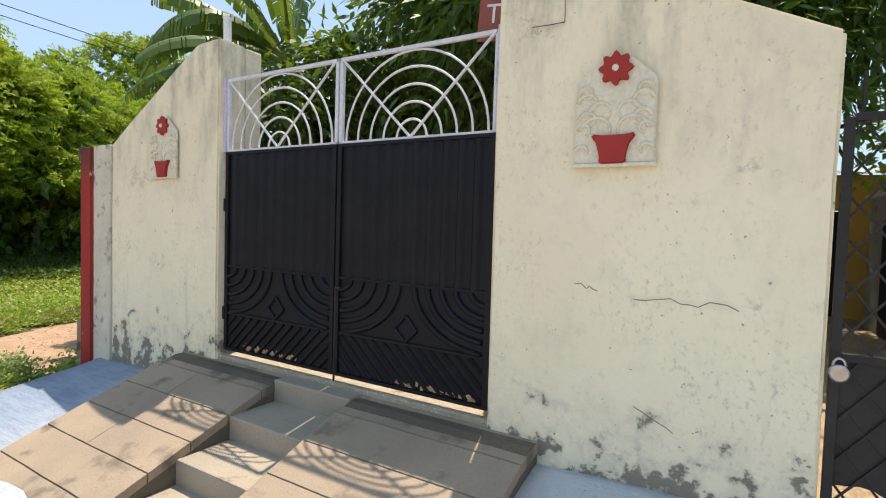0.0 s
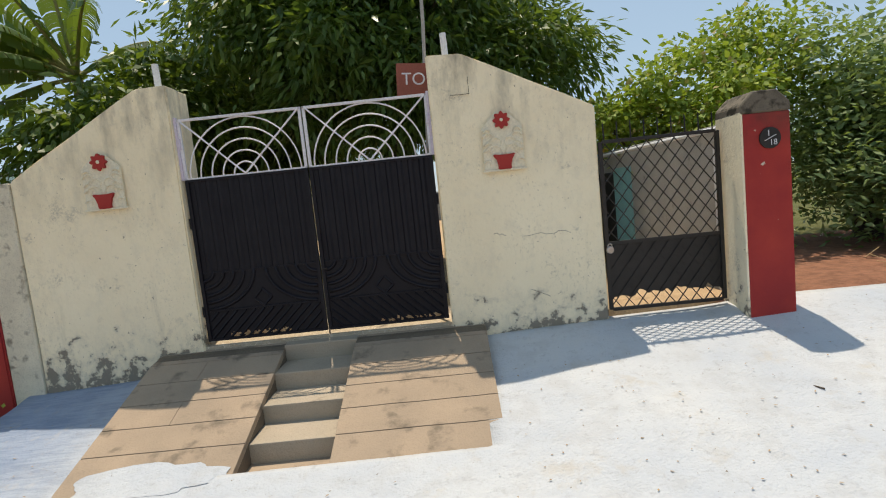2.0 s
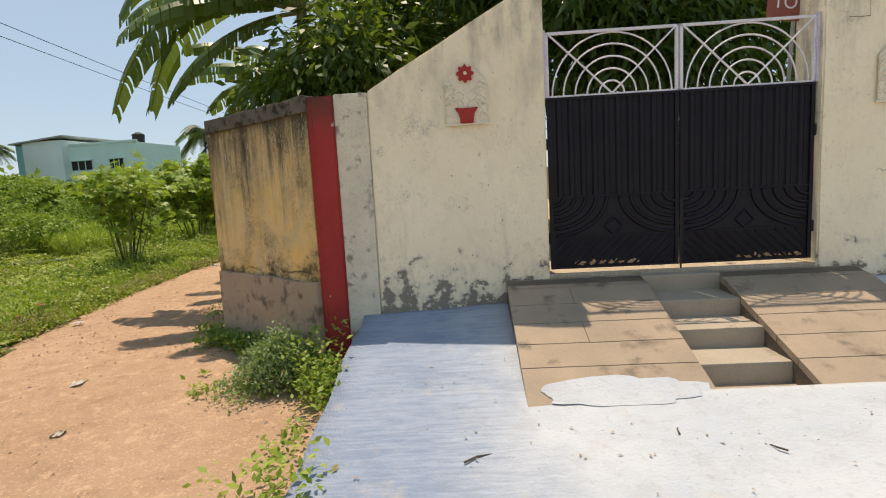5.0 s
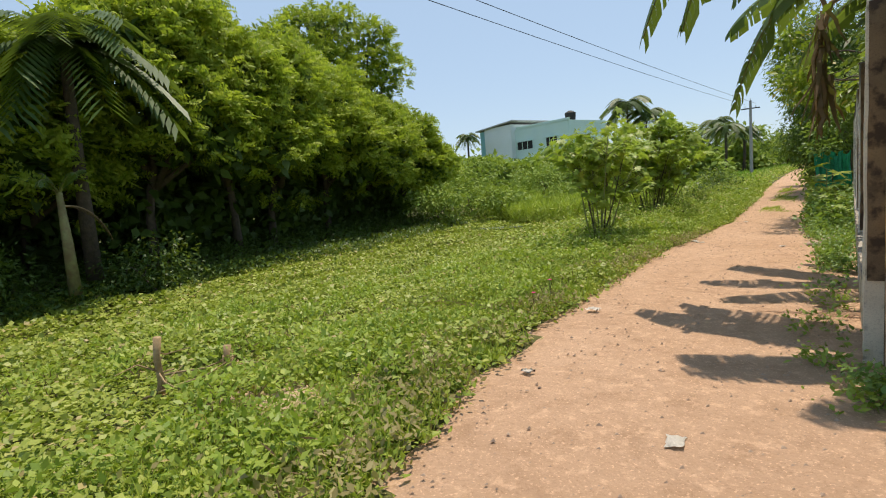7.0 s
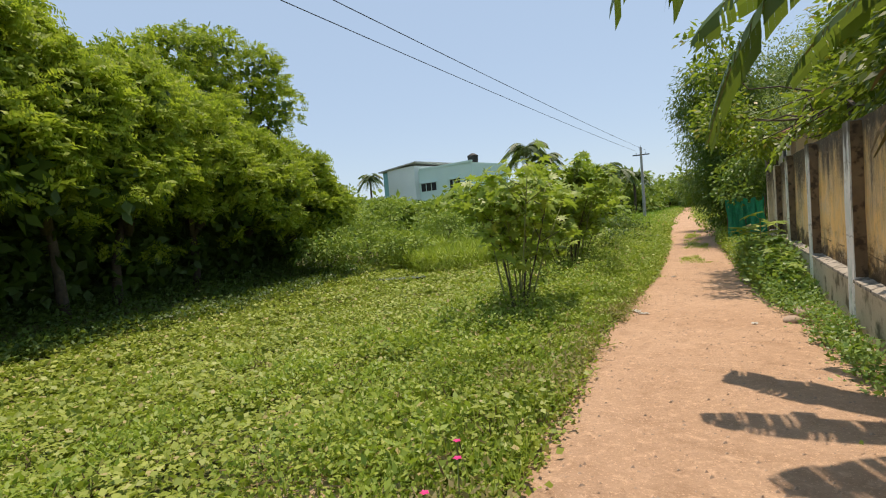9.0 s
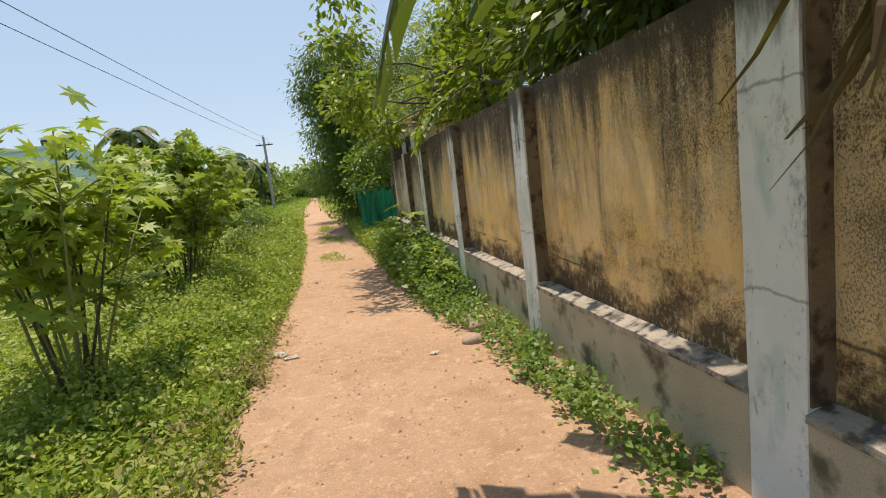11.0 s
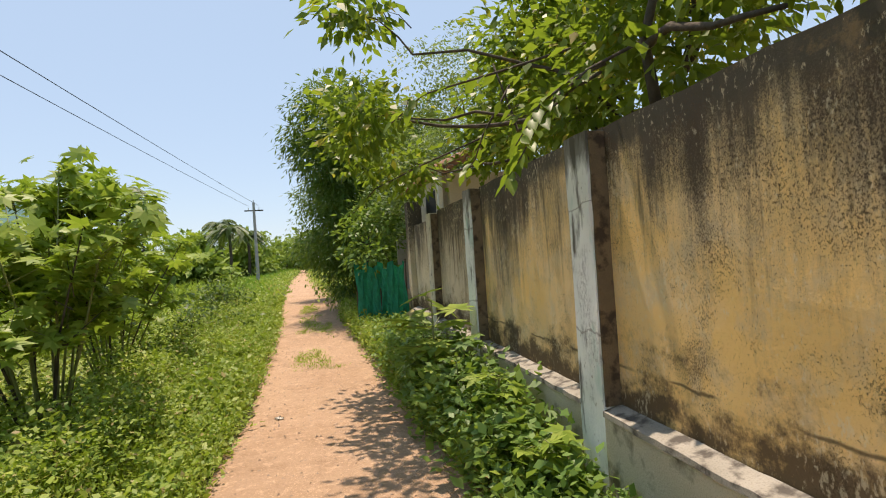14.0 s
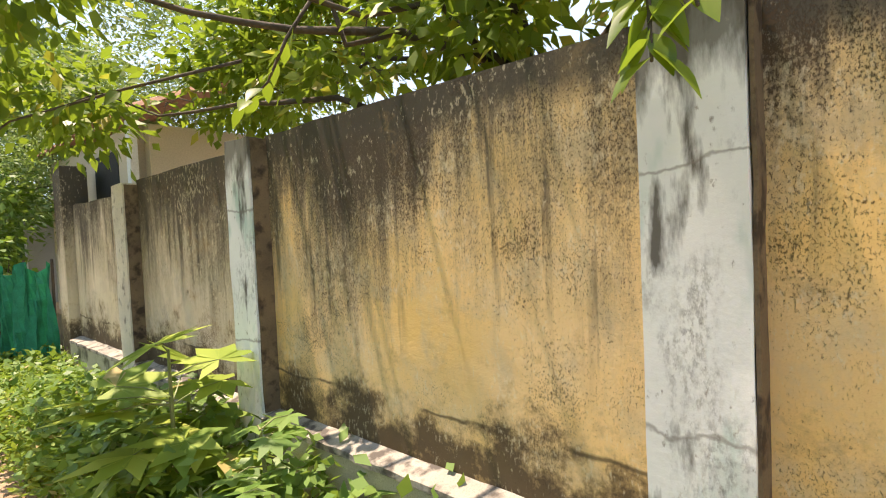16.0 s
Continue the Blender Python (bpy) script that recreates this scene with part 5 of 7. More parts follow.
# the dense belt of trees beyond the field
BELT = [(-16.2, -11.5, 6.0), (-17.4, -8.2, 6.2), (-19.2, -5.2, 6.0), (-18.4, -1.8, 8.9), (-19.2, 1.2, 8.9), (-20.0, 4.2, 8.4), (-20.8, 7.4, 7.9), (-21.2, 10.6, 7.0), (-21.6, 14.0, 5.6)]
def tufted_tree(x, y, h, seed, label, domes, density=5.0):
    """A feathery tree: flat tufts of leaf sprays stand out from rounded domes, dark inner leaves colouring the shaded
    hollows between.
    """
    rng = np.random.default_rng(seed)
    rr = random.Random(seed)
    th = empty("tree", Matrix.Translation((x, y, -0.5)), label=label, category="tree")
    bm = bmesh.new()
    bx, by = rr.uniform(-1.6, -0.4), rr.uniform(-0.8, 0.8)
    tube(bm, [(bx, by, -0.3), (bx * 0.7, by * 0.8, h * 0.2), (0.05, 0.15, h * 0.45)], [0.20, 0.15, 0.11], 8)
    part("trunk", bm, BARK, th, smooth=True)
    o = Vector((x, y, -0.5))
    for c, r in domes[:5]:
        e = Vector(c) - o
        bm = bmesh.new()
        k = Vector((0.06, 0.1, h * 0.3))
        tube(bm, [k, k.lerp(e, 0.5) + Vector((0.1, 0.1, 0.3)), e + Vector((0, 0, r[2] * 0.4))], [0.12, 0.08, 0.03], 6)
        part("limb", bm, BARK, th, smooth=True)
    C = np.array([c for c, _ in domes]) - np.array(o)
    R = np.array([r for _, r in domes])
    P, D, I = [], [], []
    for c, r in zip(C, R):
        n = int(density * r[0] * (r[1] + r[2]) * 3)
        d = sphere_dirs(n, rng, 0.35)
        p = c + d * r * rng.uniform(0.86, 1.12, (n, 1))
        inside = np.zeros(n, bool)
        for c2, r2 in zip(C, R):
            inside |= (((p - c2) / r2) ** 2).sum(1) < 0.62
        inside |= (p[:, 2] < h * 0.40) & (rng.random(n) < 0.85)
        p, d = p[~inside], d[~inside]
        m = rng.integers(9, 17, len(p))
        idx = np.repeat(np.arange(len(p)), m)
        size = rng.uniform(0.22, 0.50, len(p))[idx][:, None]
        a = rng.uniform(0, 6.283, len(idx))
        flat = np.column_stack((np.cos(a), np.sin(a), np.zeros(len(a))))
        P.append(p[idx] + flat * size * rng.random((len(idx), 1)) * 0.6 + rng.normal(size=(len(idx), 3)) * np.array((0.07, 0.07, 0.14)))
        D.append(flat + d[idx] * np.array((0.8, 0.8, 0.5)) + np.array((0, 0, 0.25)) + rng.normal(size=flat.shape) * 0.15)
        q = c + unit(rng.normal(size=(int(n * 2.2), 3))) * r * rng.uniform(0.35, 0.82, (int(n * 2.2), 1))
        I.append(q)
    P, D = np.concatenate(P), np.concatenate(D)
    N = rng.normal(size=P.shape) * 0.8 + unit(D) * np.array((0.9, 0.9, 0.2)) + np.array((0, 0, 0.7))
    B, E, M = sprays(P, D, N, 9, 0.44, rng)
    k = len(B)
    leaf_mesh("crown", B, E, M, 0.19 * rng.uniform(0.6, 1.2, k), 0.085 * rng.uniform(0.7, 1.2, k), ACACIA, th)
    # extra dark leaves low at the back, added as the black shade below the crown
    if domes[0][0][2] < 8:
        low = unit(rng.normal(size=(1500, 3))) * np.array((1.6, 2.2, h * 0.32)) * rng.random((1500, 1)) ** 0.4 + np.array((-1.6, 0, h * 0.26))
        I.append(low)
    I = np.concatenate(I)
    # darker leaf colour than the tufts: the crown's inner shade is painted in
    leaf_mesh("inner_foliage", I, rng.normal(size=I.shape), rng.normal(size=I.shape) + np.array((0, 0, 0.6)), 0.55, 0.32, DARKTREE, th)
    return th


for i, (x, y, h) in enumerate(BELT):
    domes = [((x, y, h * 0.56), (2.3, 2.3, h * 0.38))]
    for k in range(10):
        a = rr.uniform(-1.9, 1.9)
        w = rr.uniform(0.36, 0.88)
        q = 1.9 * (1.0 - 0.5 * max(0.0, w - 0.5) / 0.36)
        s = rr.uniform(0.8, 1.35)
        domes.append(((x + q * math.cos(a), y + q * 1.2 * math.sin(a), h * w), (s, s * 1.1, s * rr.uniform(0.75, 1.1))))
    domes.append(((x + rr.uniform(-0.8, 0.6), y + rr.uniform(-1.2, 1.2), h * 0.96), (0.7, 0.8, 1.1)))
    tufted_tree(x, y, h, 100 + i, "bright green feathery tree in the belt beyond the field", domes)
for i, (x, y, h) in enumerate([(-21.5, -9.5, 5.5), (-22.5, -2.0, 7.6), (-23.5, 3.5, 7.6), (-24.5, 9.0, 6.4)]):
    lobes = blob(rr, (x, y, h * 0.5), h * 0.40, 8, 0.9)
    tree("tree", (x, y, -0.5), h, lobes, 2, DARKTREE, "dark dense tree in the second row of the belt", (0.5, 0.28), 130 + i, 420, 9, 0.5, 0.2)
domes = [((-25.6, 13.6, 11.9), (1.6, 1.7, 1.2)), ((-25.8, 11.6, 11.4), (1.6, 1.7, 1.2)), ((-25.2, 16.2, 11.2), (1.5, 1.7, 1.3)), ((-25.0, 17.6, 9.4), (1.3, 1.5, 1.2)), ((-25.8, 14.8, 9.6), (1.6, 1.8, 1.3)), ((-25.2, 12.4, 9.2), (1.5, 1.6, 1.2)), ((-25.2, 16.4, 7.8), (1.3, 1.5, 1.1)), ((-25.6, 13.4, 7.6), (1.4, 1.6, 1.1)), ((-25.4, 10.4, 9.6), (1.2, 1.3, 1.0))]
tufted_tree(-25.5, 14.2, 12.0, 140, "tall open-crowned tree rising behind the belt", domes, 3.0)

# shrubs and reeds at the far side of the field
SHRUBS = [(-15.0, -3.6, 1.5, 1.0, DARKTREE), (-15.6, -7.2, 1.6, 1.1, DARKTREE), (-18.4, 13.2, 2.2, 1.5, FARLEAF), (-16.2, 16.8, 2.4, 1.6, FARLEAF), (-20.0, 19.0, 3.2, 2.0, FARLEAF), (-14.2, 21.5, 1.9, 1.4, FARLEAF), (-17.5, 25.0, 3.0, 1.9, FARLEAF), (-23.0, 24.0, 4.2, 2.4, FARLEAF), (-13.0, 29.0, 2.6, 1.9, FARLEAF), (-21.0, 31.0, 4.0, 2.6, FARLEAF), (-4.9, 17.6, 1.0, 0.9, DARKTREE), (-4.6, 13.2, 0.8, 0.7, DARKTREE), (-6.0, 24.0, 1.3, 1.2, FARLEAF)]
for i, (x, y, h, r, m) in enumerate(SHRUBS):
    z = ground_z(x, y)
    lobes = blob(rr, (x, y, z + h * 0.5), r * 0.8, 6, 0.8)
    far = y > 12 and x < -10
    tree("shrub", (x, y, z), h, lobes, 4, m, "low leafy shrub at the edge of the field", (0.24, 0.13) if far else (0.14, 0.07), 200 + i, 120, 14, 0.26, 0.035, category="shrub", squash=0.75)

# distant tree line
FAR = [(-27, 40, 3.6), (-21, 38, 3.0), (-15, 34, 2.4), (-11, 42, 2.4), (-33, 44, 4.2), (-42, 52, 5.2), (-12, 70, 4.5), (-60, 62, 8.0), (-52, 50, 6.0), (-66, 75, 9.0), (-30, 52, 5.0), (-24, 46, 4.2), (-36, 62, 6.5), (-27, 70, 6.0), (-20, 78, 6.5), (-14, 90, 7.5), (-24, 96, 8.0), (-33, 88, 8.0), (-9, 105, 7.0), (-17, 60, 3.6), (-46, 48, 5.0), (-38, 40, 4.6), (-30, 35, 4.0), (2, 62, 7.0), (4, 48, 6.0), (-1.5, 80, 7.5), (-45, 85, 9.0), (-75, 60, 10.0), (-82, 42, 11.0), (-60, 30, 11.0)]
for i, (x, y, h) in enumerate(FAR):
    lobes = blob(rr, (x, y, h * 0.48), h * 0.42, 8, 0.95) + blob(rr, (x + h * 0.5, y, h * 0.3), h * 0.3, 4, 0.9)
    tree("far_tree", (x, y, -0.4), h, lobes, 2, FARLEAF, "distant rounded green tree on the horizon", (0.85, 0.5), 300 + i, 170, 12, 0.5, 0.2, squash=0.8)


def palm_tree(x, y, h, seed, r=2.6):
    rr = random.Random(seed)
    th = empty("coconut_palm", Matrix.Translation((x, y, -0.3)), label="tall coconut palm with arching fronds", category="palm tree", group="coconut palms")
    bm = bmesh.new()
    tube(bm, [(0, 0, 0), (0.15, 0, h * 0.5), (0.1, 0.1, h)], [0.22, 0.16, 0.13], 8)
    part("trunk", bm, BARK, th, smooth=True)
    rng = np.random.default_rng(seed)
    for i in range(28):
        a = i * 2.4 + rr.uniform(-0.2, 0.2)
        up = rr.uniform(-0.3, 1.2)
        pts = []
        for k in range(7):
            u = k / 6
            pts.append(Vector((0.1 + math.cos(a) * r * u * math.cos(up * 0.6), 0.1 + math.sin(a) * r * u * math.cos(up * 0.6), h + r * (up * 0.75 * u - 0.75 * u * u))))
        B, D, N = [], [], []
        for k in range(40):
            u = (k // 2 + 1) / 20 * 5.9
            j = min(5, int(u))
            p = pts[j].lerp(pts[j + 1], u - j)
            d = (pts[j + 1] - pts[j]).normalized()
            s = d.cross(Vector((0, 0, 1))).normalized() * (1 if k % 2 else -1)
            B.append(p)
            D.append(s * 0.8 + d * 0.5 + Vector((0, 0, -0.45)))
            N.append(Vector((0, 0, 1)))
        leaf_mesh("frond", np.array(B), np.array(D), np.array(N), r * 0.32, r * 0.06, PALM, th)
    return th


palm_tree(-30.8, 84.0, 13.6, 1, 4.6)
palm_tree(-28.2, 86.0, 11.4, 2, 3.8)
palm_tree(-45.5, 56.0, 9.0, 3, 2.0)
palm_tree(-12.0, 62.0, 6.2, 4, 2.3)
palm_tree(-10.6, 66.0, 5.6, 5, 2.0)
palm_tree(-17.2, 86.0, 8.6, 6, 2.8)
palm_tree(-16.4, -4.5, 6.3, 7, 2.6)
palm_tree(-16.0, 78.0, 6.8, 8, 2.5)

# trees behind the walls
lobes = blob(rr, (5.6, -2.8, 4.9), 1.9, 8, 1.0) + blob(rr, (3.4, -2.6, 4.6), 1.6, 6, 1.0) + blob(rr, (6.9, -3.0, 4.3), 1.3, 6, 1.0) + blob(rr, (5.0, -4.0, 3.6), 1.2, 5, 1.0) + blob(rr, (3.2, -0.6, 3.6), 1.7, 5, 1.0) + blob(rr, (6.3, -4.6, 3.3), 0.9, 4, 1.0)
tree("mango_tree", (5.4, -1.8, 0.66), 5.0, lobes, 8, MANGO, "dark green mango tree spreading behind the gate", (0.20, 0.058), 401, 2900, 28, 0.24, 0.2, droop=0.9)
lobes = blob(rr, (12.4, -5.6, 2.1), 1.2, 8, 1.0) + blob(rr, (13.7, -7.2, 2.2), 1.3, 7, 1.0) + blob(rr, (14.6, -6.4, 3.2), 0.9, 5, 1.0) + blob(rr, (11.5, -6.2, 1.9), 0.7, 4, 1.0)
tree("acacia_tree", (11.8, -5.4, 0.6), 4.0, lobes, 6, SOFT, "bushy grey-green tree beside the red gate post", (0.13, 0.06), 402, 1500, 9, 0.24, 0.16, 5, hollow=0.65)
lobes = blob(rr, (8.75, -5.1, 2.45), 0.5, 8, 1.2) + blob(rr, (8.9, -3.4, 2.7), 0.5, 4, 1.4) + blob(rr, (9.6, -5.0, 2.5), 0.6, 6, 1.2) + blob(rr, (10.6, -4.9, 3.2), 0.55, 6, 1.2) + [((8.75, -5.0, 2.9), 0.24), ((8.9, -5.0, 3.15), 0.22), ((9.2, -5.0, 3.35), 0.22), ((9.5, -5.0, 3.45), 0.22), ((9.85, -5.0, 3.5), 0.22)]
tree("creeper", (8.9, -4.2, 0.6), 3.0, lobes, 5, WEED, "bright green creeper scrambling over the yard wall", (0.11, 0.075), 403, 760, 14, 0.15, 0.05, category="creeper")
lobes = blob(rr, (-0.6, 16.2, 4.6), 1.7, 8, 0.95) + blob(rr, (-1.2, 15.6, 6.0), 1.2, 6, 0.9) + blob(rr, (-0.4, 16.6, 2.2), 1.5, 6, 0.9) + blob(rr, (0.9, 18.5, 4.8), 2.0, 6, 0.9) + blob(rr, (-1.0, 21.5, 3.0), 1.6, 5, 0.9)
tree("bamboo_clump", (0.0, 16.8, -0.2), 6.0, lobes, 8, BAMBOO, "dense dark bamboo-like thicket overhanging the lane", (0.20, 0.055), 404, 2300, 24, 0.22, 0.09, category="tree", droop=0.9)
lobes = blob(rr, (0.9, 12.8, 3.6), 1.2, 6, 1.0) + blob(rr, (2.4, 11.0, 4.8), 1.5, 5, 1.0)
tree("soft_tree", (1.0, 13.2, 0.0), 4.0, lobes, 5, SOFT, "pale feathery tree behind the tiled house", (0.10, 0.045), 405, 600, 9, 0.25, 0.09, 5)
lobes = [((-0.5, 12.3, 2.2), 0.7), ((-0.7, 11.6, 1.6), 0.5), ((-0.2, 12.8, 2.6), 0.6)]
tree("leafy_shrub", (-0.3, 12.6, -0.2), 2.2, lobes, 3, PAPAYA, "leafy broad-leaved shrub above the shade net", (0.16, 0.08), 406, 90, 14, 0.16, 0.03, category="shrub")
lobes = [((1.4, -0.6, 4.2), 1.1), ((2.4, 0.8, 4.0), 1.4), ((0.8, -1.2, 3.6), 0.7), ((1.5, -4.9, 3.0), 0.7), ((2.0, -3.8, 3.4), 1.0), ((1.2, -2.6, 3.2), 0.9), ((0.6, -0.2, 3.0), 0.55), ((2.6, -1.8, 3.4), 1.2), ((0.55, -0.9, 2.75), 0.5), ((0.5, -3.9, 2.75), 0.42), ((0.6, 0.7, 2.7), 0.5), ((0.5, -2.3, 3.0), 0.5), ((0.5, -4.9, 2.7), 0.42), ((0.5, -0.3, 3.3), 0.5)]
lobes = [((max(c[0], r + 0.4), c[1], c[2]), r) for c, r in lobes]
tree("fruit_tree", (1.9, -0.9, 0.66), 3.6, lobes, 6, FRUIT, "dark leafy fruit tree close behind the side wall", (0.19, 0.07), 407, 1250, 24, 0.22, 0.1, droop=0.8)
# the broad-leaved tree leaning over the wall
lobes = [((0.7, 4.6, 3.3), 0.65), ((-0.95, 5.9, 3.2), 0.45), ((0.7, 6.8, 3.6), 0.85), ((-1.05, 5.2, 4.1), 0.36), ((0.9, 3.4, 4.3), 0.75), ((1.6, 5.4, 4.4), 1.1), ((-0.2, 7.9, 2.9), 0.55), ((1.2, 7.8, 3.3), 0.8), ((0.9, 2.2, 4.5), 0.7), ((-0.95, 6.7, 3.7), 0.36), ((1.9, 3.6, 3.6), 0.6), ((0.6, 5.6, 2.8), 0.4), ((-1.05, 4.4, 4.6), 0.32), ((0.7, 1.0, 4.2), 0.55), ((0.7, 2.1, 3.3), 0.45), ((0.9, 0.6, 3.5), 0.5), ((0.7, 3.6, 3.3), 0.45), ((0.6, 4.2, 2.8), 0.4), ((-0.9, 7.2, 3.1), 0.45), ((0.3, 6.2, 4.3), 0.6), ((0.75, 2.9, 2.7), 0.3)]
lobes = [((max(c[0], r + 0.45) if c[0] > 0 else c[0] - 0.12, c[1], c[2]), r) for c, r in lobes]
GUAVA_TREE = tree("guava_tree", (1.3, 4.0, 0.66), 5.2, lobes, 9, GUAVA, "broad-leaved guava tree leaning over the side wall", (0.155, 0.082), 408, 1150, 13, 0.17, 0.055, droop=0.55, hollow=0.3)


def leafy_branch(points, n, size, seed, material=GUAVA):
    """A low branch of large leaves that hangs over the wall."""
    rng = np.random.default_rng(seed)
    th = empty("hanging_branch", label="low branch with large fresh green leaves over the wall", category="branch", group="hanging branches")
    bm = bmesh.new()
    k = len(points)
    tube(bm, points, [0.014 - 0.010 * i / (k - 1) for i in range(k)], 6)
    part("twig", bm, BARK, th, smooth=True)
    pts = [Vector(p) for p in points]
    B, D, N = [], [], []
    for i in range(n):
        u = (0.25 + 0.75 * (i + 0.5) / n) * (k - 1)
        j = min(k - 2, int(u))
        p = pts[j].lerp(pts[j + 1], u - j)
        d = (pts[j + 1] - pts[j]).normalized()
        s = d.cross(Vector((0, 0, 1))).normalized() * (1 if i % 2 else -1)
        B.append(p)
        D.append(s * 0.8 + d * 0.8 + Vector(rng.normal(size=3) * 0.25) + Vector((0, 0, -0.15)))
        N.append(Vector((0, 0, 1)) + Vector(rng.normal(size=3) * 0.35))
    B, D, N = np.array(B), unit(np.array(D)), np.array(N)
    S = unit(np.cross(D, N))
    N = np.cross(S, D)
    verts, faces = [], []
    for b, d, s, m in zip(B, D, S, N):
        L = size * rng.uniform(0.7, 1.15)
        W = L * 0.56
        o = len(verts)
        prof = (0.0, 0.55, 0.92, 1.0, 0.82, 0.45, 0.04)
        for q, w in enumerate(prof):
            u = q / 6
            mid = b + d * L * u - np.array((0, 0, 1)) * 0.22 * L * u * u
            for side in (-1, 0, 1):
                verts.append(mid + s * side * W * 0.5 * w + m * abs(side) * W * 0.14 * w)
        for q in range(6):
            for e in (0, 1):
                a = o + q * 3 + e
                faces.append((a, a + 1, a + 4, a + 3))
    me = bpy.data.meshes.new("leaves")
    me.from_pydata([tuple(v) for v in verts], [], faces)
    me.materials.append(material)
    me.polygons.foreach_set("use_smooth", [True] * len(faces))
    ob = new("leaves", me)
    ob.parent = th
    return th


leafy_branch([(0.7, 3.1, 3.0), (0.2, 3.0, 2.75), (-0.2, 2.92, 2.45), (-0.40, 2.86, 2.18), (-0.50, 2.82, 1.98)], 30, 0.125, 1)
leafy_branch([(0.5, 3.3, 2.9), (0.1, 3.05, 2.7), (-0.2, 2.92, 2.5), (-0.44, 2.80, 2.2)], 20, 0.13, 2)
leafy_branch([(0.4, 3.2, 2.8), (0.05, 3.0, 2.6), (-0.22, 2.86, 2.4), (-0.46, 2.74, 2.08)], 18, 0.125, 7)
for pts, r in (([(1.3, 4.0, 1.6), (1.0, 3.4, 2.2), (0.62, 2.9, 2.5), (0.55, 2.88, 2.9), (0.7, 2.8, 3.5)], 0.06), ([(0.56, 2.88, 2.85), (0.5, 2.55, 2.86), (0.5, 2.2, 2.70), (0.55, 1.8, 2.62)], 0.035), ([(1.2, 4.2, 2.6), (0.7, 4.8, 2.9), (0.3, 5.3, 2.95), (-0.2, 5.7, 3.05), (-0.7, 6.1, 3.25)], 0.035), ([(0.7, 4.8, 2.9), (0.45, 5.0, 2.8), (0.4, 5.1, 3.15), (0.3, 5.2, 3.6)], 0.022)):
    bm = bmesh.new()
    fine = []
    for a, b in zip(pts, pts[1:]):
        for u in (0.0, 0.5):
            fine.append(Vector(a).lerp(Vector(b), u) + Vector((0.02, 0.03, 0.03)) * noise.noise(Vector(a) * 3 + Vector((u, 0, 0))))
    fine.append(Vector(pts[-1]))
    tube(bm, fine, [r * (1 - 0.6 * i / (len(fine) - 1)) for i in range(len(fine))], 8)
    part("bough", bm, BARK, GUAVA_TREE, "dark gnarled bough", smooth=True).matrix_parent_inverse = GUAVA_TREE.matrix_basis.inverted()
leafy_branch([(0.7, 3.9, 3.3), (-0.1, 4.1, 3.1), (-0.7, 4.2, 2.95), (-1.0, 4.2, 2.7)], 16, 0.16, 3)
leafy_branch([(0.4, 6.2, 3.0), (-0.3, 6.6, 2.75), (-0.9, 6.9, 2.5), (-1.2, 7.1, 2.2)], 20, 0.15, 4)
leafy_branch([(0.4, 5.0, 3.3), (0.1, 5.1, 2.8), (0.02, 5.2, 2.55), (-0.1, 5.3, 2.4)], 10, 0.14, 6)


def banana_leaf(th, hub, az, rise, length, width, droop, seed, material=BANANA, tear=0.35):
    rr = random.Random(seed)
    d = Vector((math.cos(az), math.sin(az), 0))
    s = Vector((-d.y, d.x, 0))
    n = 40
    pts = []
    for i in range(n + 1):
        u = i / n
        pts.append(Vector(hub) + d * length * (u * math.cos(rise)) * (1 - 0.18 * u * u) + Vector((0, 0, length * (u * math.sin(rise) - droop * u * u))))
    bm = bmesh.new()
    tube(bm, pts[::2], [0.03 * (1 - 0.85 * i / (n // 2)) + 0.003 for i in range(n // 2 + 1)], 5)
    part("midrib", bm, GREEN_STEM if material is BANANA else DRY, th, smooth=True)
    verts, faces = [tuple(p) for p in pts], []
    for side in (-1, 1):
        hang = rr.uniform(0.5, 0.9)
        for i in range(5, n):
            u0, u1 = i / n, (i + 1) / n
            w0 = width * 0.5 * math.sin(math.pi * min(1, (u0 - 0.08) / 0.98)) ** 0.55
            w1 = width * 0.5 * math.sin(math.pi * min(1, max(0.02, (u1 - 0.08) / 0.98))) ** 0.55
            if rr.random() < tear:
                hang = rr.uniform(0.45, 1.15)
            gap = 0.34 if rr.random() < tear else 0.02
            ax = pts[i + 1] - pts[i]
            p0, p1 = pts[i], pts[i + 1] - ax * gap
            row = (i, i + 1)
            for k in range(1, 4):
                q = k / 3
                out = s * side * math.cos(hang * q) + Vector((0, 0, 0.22 * (1 - q) - math.sin(hang) * q))
                o = len(verts)
                for p, w in ((p0, w0), (p1, w1)):
                    verts.append(tuple(p + out * w * q + ax * q * 0.7 * (0.5 + w)))
                faces.append((row[0], row[1], o + 1, o))
                row = (o, o + 1)
    me = bpy.data.meshes.new("blade")
    me.from_pydata(verts, [], faces)
    me.materials.append(material)
    ob = new("blade", me)
    ob.parent = th


